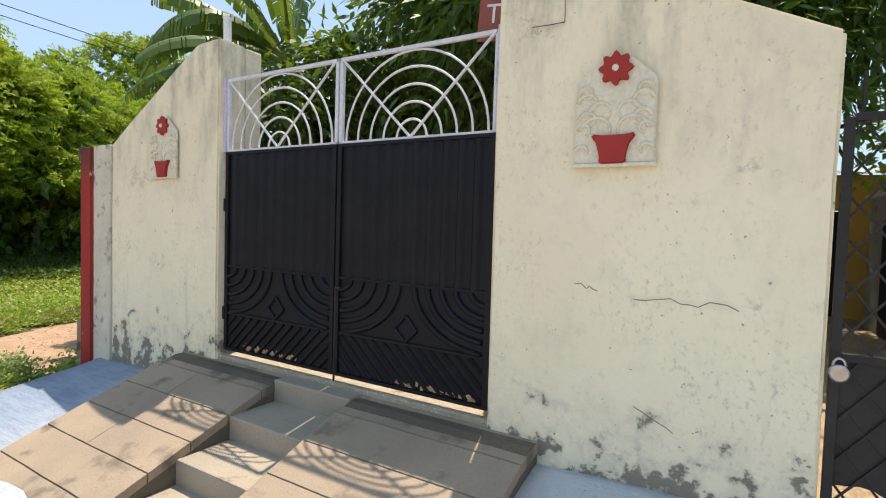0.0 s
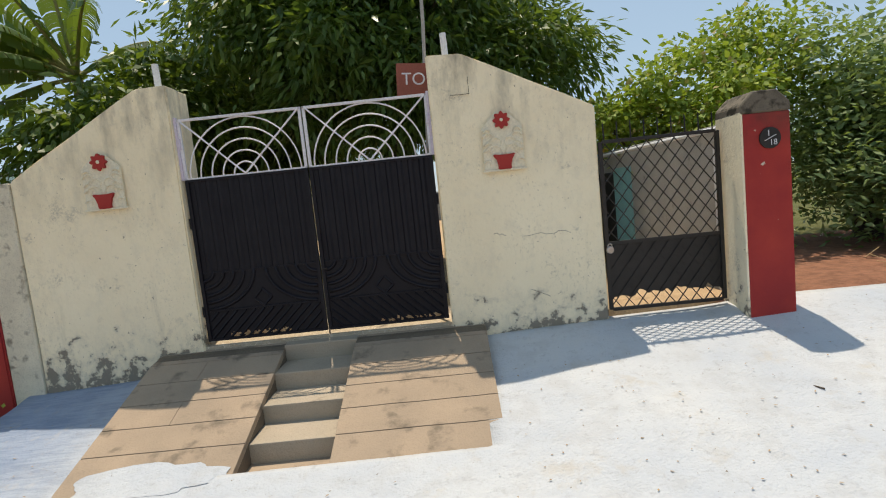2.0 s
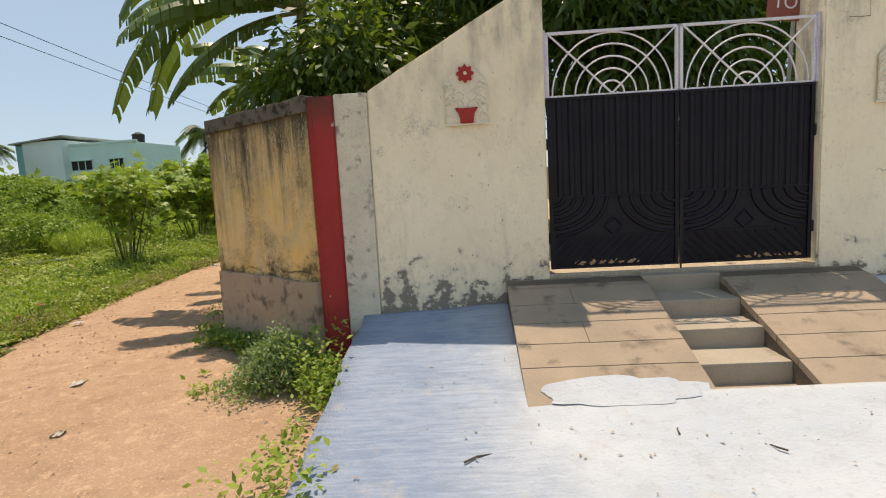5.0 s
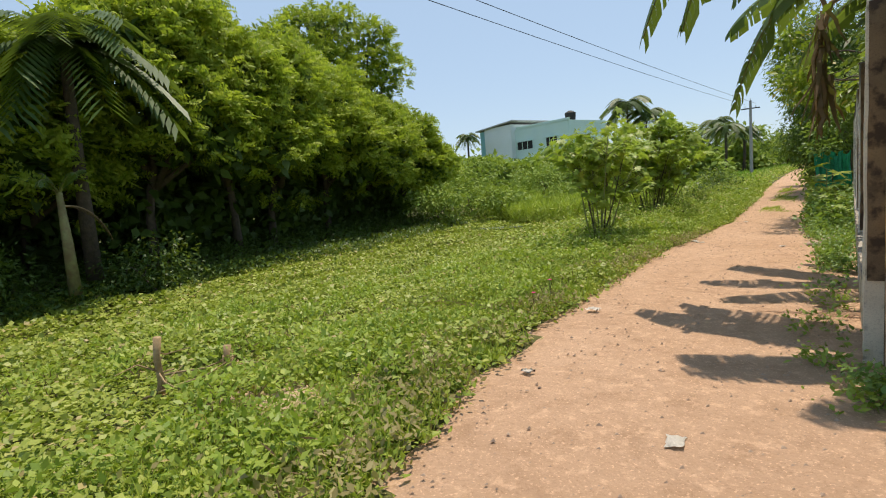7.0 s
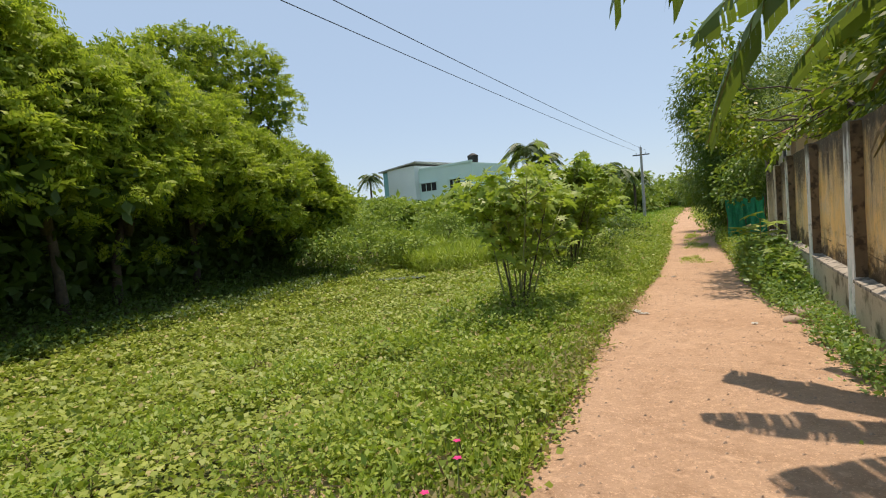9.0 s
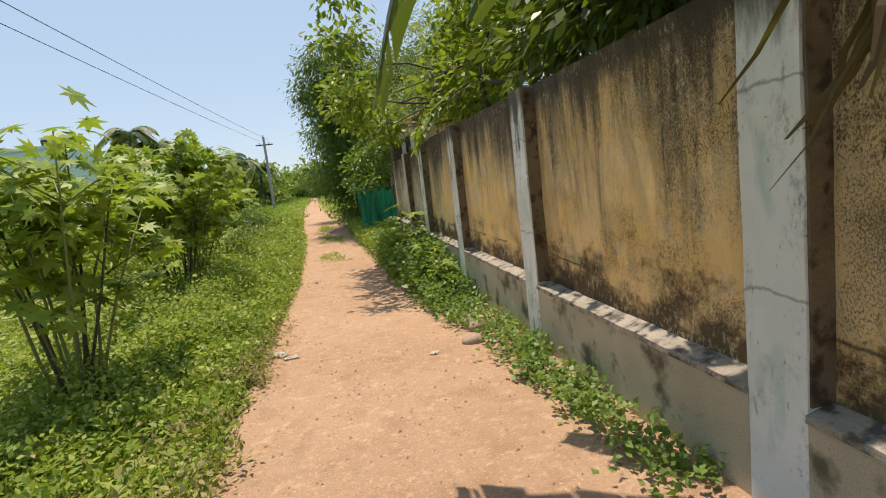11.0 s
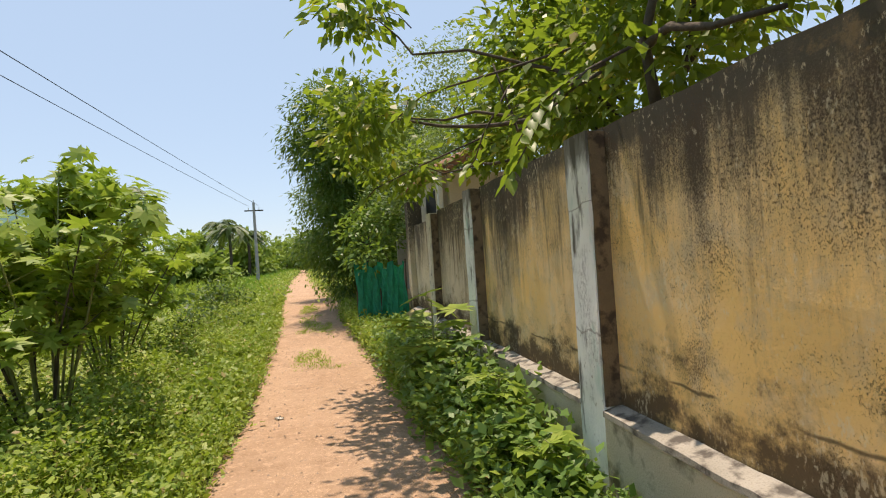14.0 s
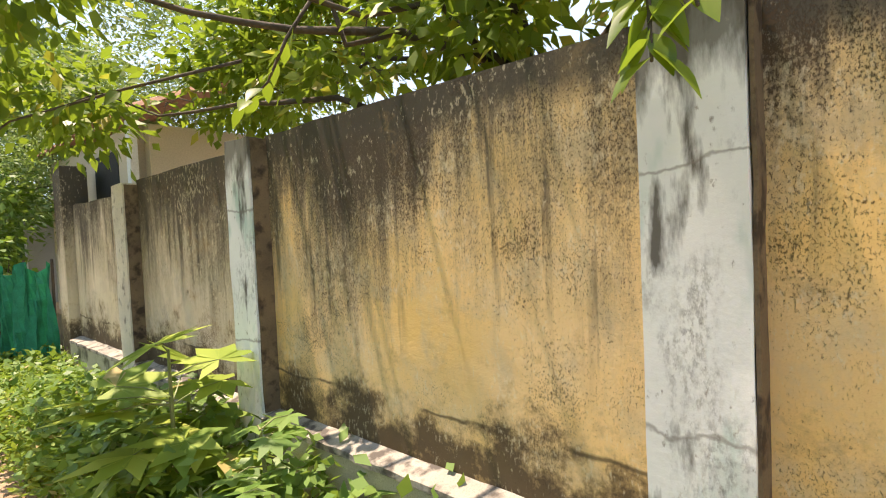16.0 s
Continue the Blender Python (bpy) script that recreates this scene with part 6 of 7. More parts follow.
def banana(x, y, z0, h, leaves, seed, dead=3):
    rr = random.Random(seed)
    th = empty("banana_plant", label="banana plant with torn arching leaves behind the wall", category="banana plant", group="banana plants")
    bm = bmesh.new()
    tube(bm, [(x, y, z0), (x + 0.03, y, z0 + h * 0.5), (x, y, z0 + h)], [0.15, 0.12, 0.07], 10)
    part("pseudostem", bm, BANANA_STEM, th, smooth=True)
    for i, (az, rise, L, droop) in enumerate(leaves):
        banana_leaf(th, (x, y, z0 + h * 0.97), radians(az), radians(rise), L, L * 0.17 + 0.07, droop, seed * 50 + i)
    for i in range(dead):
        banana_leaf(th, (x, y, z0 + h * 0.85), rr.uniform(0, 6.28), radians(10), 1.3, 0.25, 0.9, seed * 70 + i, DEADLEAF, 0.9)
    return th


banana(0.85, -3.95, 0.6, 3.5, [(200, 34, 3.0, 0.42), (172, 24, 3.3, 0.38), (228, 40, 2.9, 0.42), (262, 48, 2.7, 0.40), (305, 40, 2.5, 0.42), (130, 42, 2.7, 0.42), (40, 45, 2.4, 0.45), (214, 10, 2.8, 0.40), (345, 25, 2.4, 0.45), (100, 75, 2.2, 0.15), (186, 58, 2.8, 0.40), (246, 18, 2.6, 0.45), (195, -8, 2.2, 0.42), (280, 70, 2.4, 0.25), (180, 30, 3.7, 0.84), (168, 35, 3.6, 0.90), (205, 42, 3.6, 0.75), (235, 46, 3.4, 0.8)], 11, 0)
banana(0.75, -2.0, 0.6, 2.8, [(180, 30, 3.3, 0.42), (160, 24, 3.1, 0.46), (203, 36, 3.2, 0.42), (255, 40, 2.0, 0.5), (95, 50, 2.2, 0.45), (20, 50, 2.0, 0.5), (168, 52, 2.6, 0.48), (140, 8, 2.2, 0.45), (163, 40, 3.5, 0.99)], 12, 0)
banana(-15.4, -5.3, -0.5, 2.6, [(10, 50, 1.6, 0.5), (70, 60, 1.5, 0.5), (130, 55, 1.6, 0.55), (200, 60, 1.5, 0.5), (260, 50, 1.7, 0.55), (320, 45, 1.6, 0.6)], 13, 1)
dead = empty("dead_frond", label="dry brown banana frond hanging against the wall", category="dead leaf")
rr = random.Random(90)
bm = bmesh.new()
tube(bm, [(0.1, -3.3, 2.95), (-0.22, -3.32, 2.8), (-0.36, -3.36, 2.3), (-0.33, -3.4, 1.75)], [0.03, 0.025, 0.018, 0.006], 6)
part("midrib", bm, DRY, dead, smooth=True)
for i in range(46):
    bm = bmesh.new()
    z = 2.85 - 1.0 * rr.random()
    p = Vector((-0.25 - 0.08 * rr.random(), -3.34 + rr.gauss(0, 0.06), z))
    d = Vector((rr.gauss(-0.03, 0.10), rr.gauss(0, 0.16), -rr.uniform(0.25, 0.6)))
    s = Vector((rr.gauss(0, 1), rr.gauss(0, 1), 0)).normalized() * rr.uniform(0.010, 0.028)
    row = None
    for k in range(5):
        u = k / 4
        c = p + d * u + Vector((rr.gauss(0, 0.012), rr.gauss(0, 0.012), 0))
        w = s * (1.0 - 0.8 * u * u)
        pair = (bm.verts.new(c - w), bm.verts.new(c + w))
        if row:
            bm.faces.new((row[0], row[1], pair[1], pair[0]))
        row = pair
    part("leaf_strip", bm, DEADLEAF, dead)


# the two bushes beside the lane
def castor(x, y, h, r, stems, n, seed, size, label, low=0.5):
    """A bush of bare slender stems that fan out from one foot, with hand-shaped leaves in the upper part."""
    rng = np.random.default_rng(seed)
    rr = random.Random(seed)
    z = ground_z(x, y) - 0.05
    th = empty("castor_bush", Matrix.Translation((x, y, z)), label=label, category="bush", group="bushes beside the lane")
    P = []
    for i in range(stems):
        a = 6.283 * i / stems + rr.uniform(-0.3, 0.3)
        out = r * rr.uniform(0.2, 0.85)
        e = Vector((math.cos(a) * out, math.sin(a) * out, h * rr.uniform(0.72, 0.97)))
        b = Vector((math.cos(a) * 0.10, math.sin(a) * 0.10, 0))
        m = b.lerp(e, 0.5) + Vector((rr.gauss(0, 0.04), rr.gauss(0, 0.04), h * 0.07))
        bm = bmesh.new()
        tube(bm, [b, b.lerp(m, 0.5) + Vector((rr.gauss(0, 0.03), rr.gauss(0, 0.03), 0)), m, e], [0.020, 0.016, 0.013, 0.006], 6)
        for k in range(5):
            q = b.lerp(e, rr.uniform(low, 0.95))
            d = Vector((rr.uniform(-1, 1), rr.uniform(-1, 1), rr.uniform(0.1, 0.9))) * r * 0.42
            tube(bm, [q, q + d * 0.5, q + d], [0.008, 0.006, 0.003], 5)
            P += [q + d * rr.uniform(0.4, 1.1) + Vector((rr.gauss(0, 0.1), rr.gauss(0, 0.1), rr.gauss(0, 0.07))) for _ in range(n)]
        P += [e + Vector((rr.gauss(0, 0.16), rr.gauss(0, 0.16), rr.gauss(0, 0.10))) for _ in range(n)]
        part("stem", bm, GREEN_STEM if i % 3 else BARK, th, smooth=True)
    P = np.array(P)
    N = np.array((0, 0, 1.0)) + rng.normal(size=P.shape) * 0.45 + np.column_stack((P[:, :2], np.zeros(len(P)))) * 0.3
    B, D, M, sc = palmate(P, N, 7, rng)
    q = np.repeat(rng.uniform(0.6, 1.2, len(P)), 7)
    leaf_mesh("foliage", B, D, M, size * sc * q, size * 0.40 * sc * q, CASTOR, th, 0.1)
    return th


castor(-4.2, 0.85, 2.75, 1.15, 13, 8, 51, 0.165, "slender many-stemmed castor bush beside the lane")
castor(-4.8, 6.6, 3.4, 1.65, 18, 14, 52, 0.185, "full leafy castor bush beside the lane", 0.42)
castor(-5.3, 9.8, 3.1, 1.6, 14, 13, 53, 0.18, "full leafy castor bush beside the lane", 0.42)


# plants at the foot of the side wall
def lobed_plant(x, y, h, n, size, seed, name="lobed_plant", label="young papaya-like plant with lobed leaves by the wall", material=PAPAYA, blades=7):
    rng = np.random.default_rng(seed)
    rr = random.Random(seed)
    z = ground_z(x, y) - 0.03
    th = empty(name, Matrix.Translation((x, y, z)), label=label, category="plant", group="plants by the wall")
    bm = bmesh.new()
    top = Vector((rr.uniform(-0.06, 0.06), rr.uniform(-0.06, 0.06), h))
    tube(bm, [(0, 0, 0), top * 0.5, top], [0.018, 0.014, 0.008], 6)
    P = []
    for i in range(n):
        q = top * rr.uniform(0.35, 1.0)
        a = i * 2.4
        e = q + Vector((math.cos(a), math.sin(a), rr.uniform(0.0, 0.5))) * size * rr.uniform(0.6, 1.3)
        tube(bm, [q, q.lerp(e, 0.5) + Vector((0, 0, 0.02)), e], [0.005, 0.004, 0.003], 4)
        P.append(e)
    part("stalk", bm, GREEN_STEM, th)
    P = np.array(P)
    N = np.array((0, 0, 1.0)) + rng.normal(size=P.shape) * 0.22
    B, D, M, sc = palmate(P, N, blades, rng, 2.2)
    leaf_mesh("foliage", B, D, M, size * sc, size * 0.42 * sc, material, th, 0.1)
    return th


lobed_plant(-0.5, 5.5, 1.30, 18, 0.34, 61, material=WEED)
for i, (x, y, h) in enumerate([(-0.35, 3.9, 0.75), (-0.5, 4.4, 0.8), (-0.3, 4.8, 0.95), (-0.55, 5.0, 0.7), (-0.2, 4.3, 0.6), (-0.45, 3.4, 0.55), (-0.65, 4.7, 0.5), (-0.3, 5.9, 0.9), (-0.5, 6.4, 0.8), (-0.3, 3.0, 0.5)]):
    lobed_plant(x, y, h, 16, 0.16, 70 + i, "wall_weed", "lobed weed growing against the cement plinth", PAPAYA if i % 3 else CASTOR)
# a rosette of broad leaves
rose = empty("broadleaf_plant", Matrix.Translation((-0.28, 2.75, ground_z(-0.28, 2.75))), label="broad-leaved seedling with smooth oval leaves by the plinth", category="plant")
bm = bmesh.new()
tube(bm, [(0, 0, 0), (0.01, 0, 0.3)], [0.012, 0.008], 6)
part("stalk", bm, GREEN_STEM, rose)
verts, faces = [], []
rr = random.Random(9)
for i in range(11):
    a = i * 2.4
    d = Vector((math.cos(a), math.sin(a), 0.35 + 0.5 * (i > 6))).normalized()
    s = d.cross(Vector((0, 0, 1))).normalized()
    m = s.cross(d)
    L = rr.uniform(0.16, 0.26)
    o = len(verts)
    for q, w in enumerate((0.06, 0.5, 0.9, 1.0, 0.85, 0.5, 0.04)):
        u = q / 6
        mid = Vector((0, 0, 0.20 + 0.012 * i)) + d * L * u - Vector((0, 0, 0.25 * L * u * u))
        for e in (-1, 0, 1):
            verts.append(tuple(mid + s * e * L * 0.21 * w + m * abs(e) * 0.02 * w))
    for q in range(6):
        for e in (0, 1):
            k = o + q * 3 + e
            faces.append((k, k + 1, k + 4, k + 3))
me = bpy.data.meshes.new("foliage")
me.from_pydata(verts, [], faces)
me.materials.append(PAPAYA)
me.polygons.foreach_set("use_smooth", [True] * len(faces))
ob = new("foliage", me)
ob.parent = rose


# ---------------------------------------------------------------- ground plants, in masses
def heights(X, Y):
    return np.array([ground_z(float(x), float(y)) for x, y in zip(X, Y)])


def mass(name, label, X, Y, per, hmax, L, W, material, seed, upright=0.5, sway=0.10, blades=1):
    """Weeds: at each (X, Y) a sprig of leaves up a short unseen stem."""
    rng = np.random.default_rng(seed)
    n = len(X)
    Z = heights(X, Y)
    i = np.repeat(np.arange(n), per)
    h = rng.random(len(i)) ** 0.8 * np.broadcast_to(hmax, n)[i]
    P = np.column_stack((X[i], Y[i], Z[i] + 0.01 + h)) + np.column_stack((rng.normal(size=(len(i), 2)) * sway, np.zeros(len(i))))
    D = rng.normal(size=P.shape) * np.array((1, 1, 0.35)) + np.array((0, 0, upright))
    N = rng.normal(size=P.shape) * 0.45 + np.array((0, 0, 1.0))
    k = len(P)
    sc = rng.uniform(0.55, 1.25, k)
    if np.ndim(L):
        L, W = L[i], W[i]
    ob = leaf_mesh(name, P, D, N, L * sc, W * sc, material, fold=0.12)
    return tagged(ob, label, "plants", kind="stuff")


rng = np.random.default_rng(5)


def scatter(n, x0, x1, y0, y1):
    return rng.uniform(x0, x1, n), rng.uniform(y0, y1, n)


def left_of(X, Y, off=0.0):
    return X < np.array([road_left(float(y)) for y in Y]) - off


MOUNDS = [(-3.55, -7.6, 0.85, 0.50), (-2.95, -7.15, 0.4, 0.3), (-3.75, -4.75, 0.55, 0.35)]
# the creeper that covers the field, dense near the lane and coarser far off
X, Y = scatter(84000, -22, -2, -14, 24)
near = np.hypot(X + 1.5, np.clip(np.abs(Y + 5) - 6, 0, None))
keep = (left_of(X, Y, 0.05) | (left_of(X, Y, -0.15) & (Y < -2))) & (rng.random(len(X)) < np.clip(5.0 / (near + 0.5), 0.14, 1.0)) & (X > -18 - 0.12 * Y)
for mx, my, ma, mb in MOUNDS:
    keep &= (((X - mx) / ma) ** 2 + ((Y - my) / mb) ** 2 > 0.8) | (rng.random(len(X)) < 0.22)
X, Y, near = X[keep], Y[keep], near[keep]
size = np.clip(0.050 + 0.0068 * near, 0.052, 0.20)
lump = np.array([0.55 + 0.9 * noise.noise(Vector((x * 0.7, y * 0.7, 0))) + 0.55 * noise.noise(Vector((x * 3.1, y * 3.1, 8))) for x, y in zip(X, Y)]).clip(0.05, 1.4)
mass("field_creeper", "low creeping weeds covering the damp field", X, Y, 9, 0.24 * lump, size, size * 0.72, COVER, 31, 0.10, 0.11)
# taller weeds in a strip along the lane's edge
X, Y = scatter(26000, -4.6, -1.6, -13, 24)
L0 = np.array([road_left(float(y)) for y in Y])
off = L0 - X
keep = (off > np.interp(Y, (-3, 0), (-0.24, -0.06))) & (off < 1.7) & (rng.random(len(X)) < np.clip(1.15 - off * 0.45, 0.1, 1.0))
keep &= np.array([noise.noise(Vector((x * 1.1, y * 1.1, 5))) for x, y in zip(X, Y)]) > -0.45 - 0.2 * (Y > 0)
X, Y, off = X[keep], Y[keep], off[keep]
tall = np.clip(0.08 + 0.22 * off, 0.05, 0.34) * np.interp(Y, (-3, 0, 4), (1.1, 1.9, 2.4)) * np.array([0.75 + 0.8 * noise.noise(Vector((x, y, 7))) for x, y in zip(X, Y)]).clip(0.3, 1.5)
mass("lane_weeds", "bright green weeds along the edge of the lane", X, Y, 12, tall, 0.058, 0.032, WEED, 32, 0.5, 0.07)
# lush weeds on the bank below the bushes
XB, YB = scatter(17000, -7.0, -2.4, -1.5, 22.0)
LB = np.array([road_left(float(y)) for y in YB])
ob_ = LB - XB
keep = (ob_ > 0.15) & (ob_ < 3.2) & (rng.random(len(XB)) < np.clip(1.2 - 0.3 * ob_, 0.2, 1)) & (np.array([noise.noise(Vector((x * 0.8, y * 0.8, 25))) for x, y in zip(XB, YB)]) > -0.2)
XB, YB, ob_ = XB[keep], YB[keep], ob_[keep]
hb = np.clip(0.20 + 0.26 * ob_, 0.15, 0.80) * rng.uniform(0.5, 1.2, len(XB)) * np.interp(YB, (-1.5, 1.0, 3.0), (0.40, 0.75, 1.15))
mass("bank_weeds", "lush knee-high weeds on the bank beside the lane", XB, YB, 13, hb, 0.085, 0.05, WEED, 42, 0.45, 0.09)
# taller herbs here and there in the field
XB, YB = scatter(9000, -9.0, -1.9, -11.5, 1.0)
keep = left_of(XB, YB, 0.25) & (np.array([noise.noise(Vector((x * 0.9, y * 0.9, 41))) for x, y in zip(XB, YB)]) > 0.12)
XB, YB = XB[keep], YB[keep]
hb = rng.uniform(0.10, 0.30, len(XB)) * np.array([1.0 + 1.3 * noise.noise(Vector((x * 1.6, y * 1.6, 60))) for x, y in zip(XB, YB)]).clip(0.4, 2.0)
mass("field_herbs", "taller pale herbs standing in the field", XB, YB, 12, hb, 0.075, 0.036, CASTOR, 43, 0.7, 0.06)
k = rng.random(len(XB)) < 0.40
mass("dry_herbs", "dry brown herbs among the field weeds", XB[k] + 0.3, YB[k], 7, hb[k] * 0.6, 0.10, 0.012, DEADLEAF, 44, 1.0, 0.06)
# grass blades among them
k = rng.random(len(X)) < 0.35
mass("lane_grass", "thin grass blades among the weeds", X[k], Y[k], 6, tall[k] * 0.4, 0.20, 0.008, GRASS, 33, 2.2, 0.06)
# weeds at the foot of the side wall
X, Y = scatter(9000, -1.25, 0.0, -6.0, 16.0)
edge = np.array([road_right(float(y)) for y in Y])
dens = np.interp(Y, (-6, -3, -1.5, 0, 1.8, 2.8, 3.4, 16), (0.06, 0.10, 0.14, 0.30, 0.40, 0.5, 0.9, 1))
keep = (X > np.maximum(edge + 0.10, np.interp(Y, (1.0, 3.0), (-0.45, -9.0)))) & (rng.random(len(X)) < dens)
keep &= np.array([noise.noise(Vector((x * 2, y * 1.4, 15))) for x, y in zip(X, Y)]) > np.interp(Y, (-6, 1, 3), (0.05, -0.15, -0.6))
X, Y = X[keep], Y[keep]
tall = np.interp(Y, (-6, 0, 2, 4, 16), (0.08, 0.14, 0.22, 0.38, 0.42)) * rng.uniform(0.5, 1.3, len(X))
# nearer than y = 3 the same weeds get a darker leaf colour as shade
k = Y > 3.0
mass("wall_weeds", "bright weeds and seedlings along the foot of the wall", X[k], Y[k], 12, tall[k], 0.07, 0.040, WEED, 34, 0.5, 0.07)
mass("shade_dark_weeds", "weeds along the foot of the wall, leaves coloured darker for shade", X[~k], Y[~k], 12, tall[~k], 0.06, 0.034, PAPAYA, 41, 0.5, 0.07)
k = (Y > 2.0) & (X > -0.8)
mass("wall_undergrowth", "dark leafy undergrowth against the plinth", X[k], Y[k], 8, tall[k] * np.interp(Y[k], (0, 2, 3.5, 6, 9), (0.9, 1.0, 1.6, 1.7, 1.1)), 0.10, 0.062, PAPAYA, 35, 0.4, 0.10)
# tufts at the corner post and the edge of the apron
pts = [(1.15, -7.55, 0.45, 60), (1.45, -7.75, 0.5, 70), (1.48, -8.15, 0.35, 60), (0.85, -7.05, 0.22, 50), (0.45, -6.6, 0.2, 40), (1.42, -9.35, 0.30, 70), (0.75, -7.9, 0.06, 20), (0.35, -7.5, 0.06, 20), (1.3, -8.7, 0.12, 25), (0.05, -6.3, 0.15, 40), (-0.2, -5.7, 0.12, 30), (-0.35, -4.9, 0.12, 25), (-0.2, -3.9, 0.12, 30), (9.9, -8.6, 0.25, 40), (10.6, -8.9, 0.2, 40)]
X = np.concatenate([rng.normal(p[0], 0.11, p[3] // 3) for p in pts])
Y = np.concatenate([rng.normal(p[1], 0.13, p[3] // 3) for p in pts])
H = np.concatenate([np.full(p[3] // 3, p[2]) for p in pts])
k = ~((X > 1.55) & (Y < -7.2) & (X < 9))
mass("corner_weeds", "small weeds sprouting at the wall corner and apron edge", X[k], Y[k], 12, H[k] * 0.9, 0.055, 0.03, WEED, 36, 0.5, 0.05)
# grass strip between the wheel tracks
X, Y = scatter(900, -2.25, -1.5, 8.5, 19)
keep = np.array([noise.noise(Vector((x * 1.8, y * 0.5, 33))) for x, y in zip(X, Y)]) > 0.08
X, Y = X[keep], Y[keep]
mass("track_grass", "thin short grass between the wheel tracks", X - 0.03 * (Y - 10), Y, 7, 0.02, 0.07, 0.012, GRASS, 45, 0.9, 0.05)
# dry seedlings on the lane's edge
X, Y = scatter(2600, -3.6, -1.7, -9, 3)
off = np.array([road_left(float(y)) for y in Y]) - X
keep = (off > -0.26) & (off < 0.55) & (np.array([noise.noise(Vector((x * 1.3, y * 1.3, 19))) for x, y in zip(X, Y)]) > -0.05)
X, Y = X[keep], Y[keep]
mass("dry_edge_weeds", "withered brownish weeds on the lane's edge", X, Y, 10, 0.16, 0.055, 0.026, WITHERED, 46, 0.6, 0.06)
# seedlings along the plinth, their dark leaf colour standing in for shade there
X, Y = rng.uniform(-0.5, -0.04, 260), rng.uniform(-3.4, 2.6, 260)
keep = (np.array([noise.noise(Vector((x * 2, y * 1.1, 51))) for x, y in zip(X, Y)]) > -0.02) & (X > np.interp(Y, (-3, 0, 2), (-0.30, -0.42, -0.55)))
X, Y = X[keep], Y[keep]
mass("plinth_seedlings", "leafy seedlings by the plinth, leaves coloured dark for shade", X, Y, 16, np.interp(Y, (-3, 1, 2.6), (0.12, 0.22, 0.34)), 0.06, 0.036, PAPAYA, 50, 0.5, 0.07)
# grey-green clump at the foot of the red post
X, Y = rng.normal(1.02, 0.17, 170), rng.normal(-7.62, 0.14, 170)
mass("corner_clump", "bushy grey-green weed clump at the red post", X, Y, 26, np.clip(0.52 - 1.1 * np.hypot(X - 1.02, Y + 7.62), 0.10, 0.5), 0.042, 0.018, SOFT, 47, 0.9, 0.05)
X, Y = rng.normal(1.36, 0.09, 60), rng.normal(-7.95, 0.20, 60)
k = X < 1.52
mass("apron_edge_weeds", "leafy weeds against the side of the apron", X[k], Y[k], 18, 0.24, 0.045, 0.026, WEED, 48, 0.6, 0.05)
X, Y = rng.uniform(-0.05, 1.0, 150), rng.uniform(0, 1, 150)
Y = -6.0 - X * 1.02 - 0.08 - 0.16 * Y
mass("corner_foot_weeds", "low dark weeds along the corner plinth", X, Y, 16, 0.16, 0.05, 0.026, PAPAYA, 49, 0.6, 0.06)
# reeds at the far end of the field
X, Y = scatter(5200, -24, -7, 14.5, 27)
keep = (X + Y * 0.9 > -1.5) & (np.array([noise.noise(Vector((x * 0.35, y * 0.35, 3))) for x, y in zip(X, Y)]) > -0.15)
X, Y = X[keep], Y[keep]
mass("reeds", "tall bright reeds beyond the field", X, Y, 9, 0.9, 0.55, 0.05, GRASS, 37, 1.1, 0.18)
# the distant rice field
X, Y = scatter(15000, -34, -3.5, 22, 110)
keep = left_of(X, Y, 1.2)
X, Y = X[keep], Y[keep]
mass("rice_field", "even bright green rice field in the distance", X, Y, 5, 0.25, 0.55, 0.16, RICE, 38, 0.8, 0.5)
X, Y = scatter(4000, -9, 3, 16, 80)
L0 = np.array([road_left(float(y)) for y in Y])
R0 = np.array([road_right(float(y)) for y in Y])
keep = ((X < L0) & (X > L0 - 2.2)) | ((X > R0) & (X < R0 + 3.0))
X, Y = X[keep], Y[keep]
mass("verge_weeds", "rank weeds on the verges farther along the lane", X, Y, 14, 0.55, 0.16, 0.09, WEED, 39, 0.6, 0.25)
# leaf litter and undergrowth below the tree belt
X, Y = scatter(9000, -26, -13.5, -14, 16)
keep = X < -15.2 - 0.12 * Y
X, Y = X[keep], Y[keep]
mass("belt_undergrowth", "shaded undergrowth below the belt of trees", X, Y, 6, 0.5, 0.15, 0.08, DARKTREE, 40, 0.5, 0.25)


# ---------------------------------------------------------------- loose things
def stone_mesh(bm, p, r, rr):
    q = bmesh.ops.create_icosphere(bm, subdivisions=1, radius=r, matrix=Matrix.Translation(p))
    for v in q["verts"]:
        d = v.co - Vector(p)
        v.co = Vector(p) + Vector((d.x * rr.uniform(0.8, 1.3), d.y * rr.uniform(0.8, 1.3), d.z * rr.uniform(0.4, 0.7)))


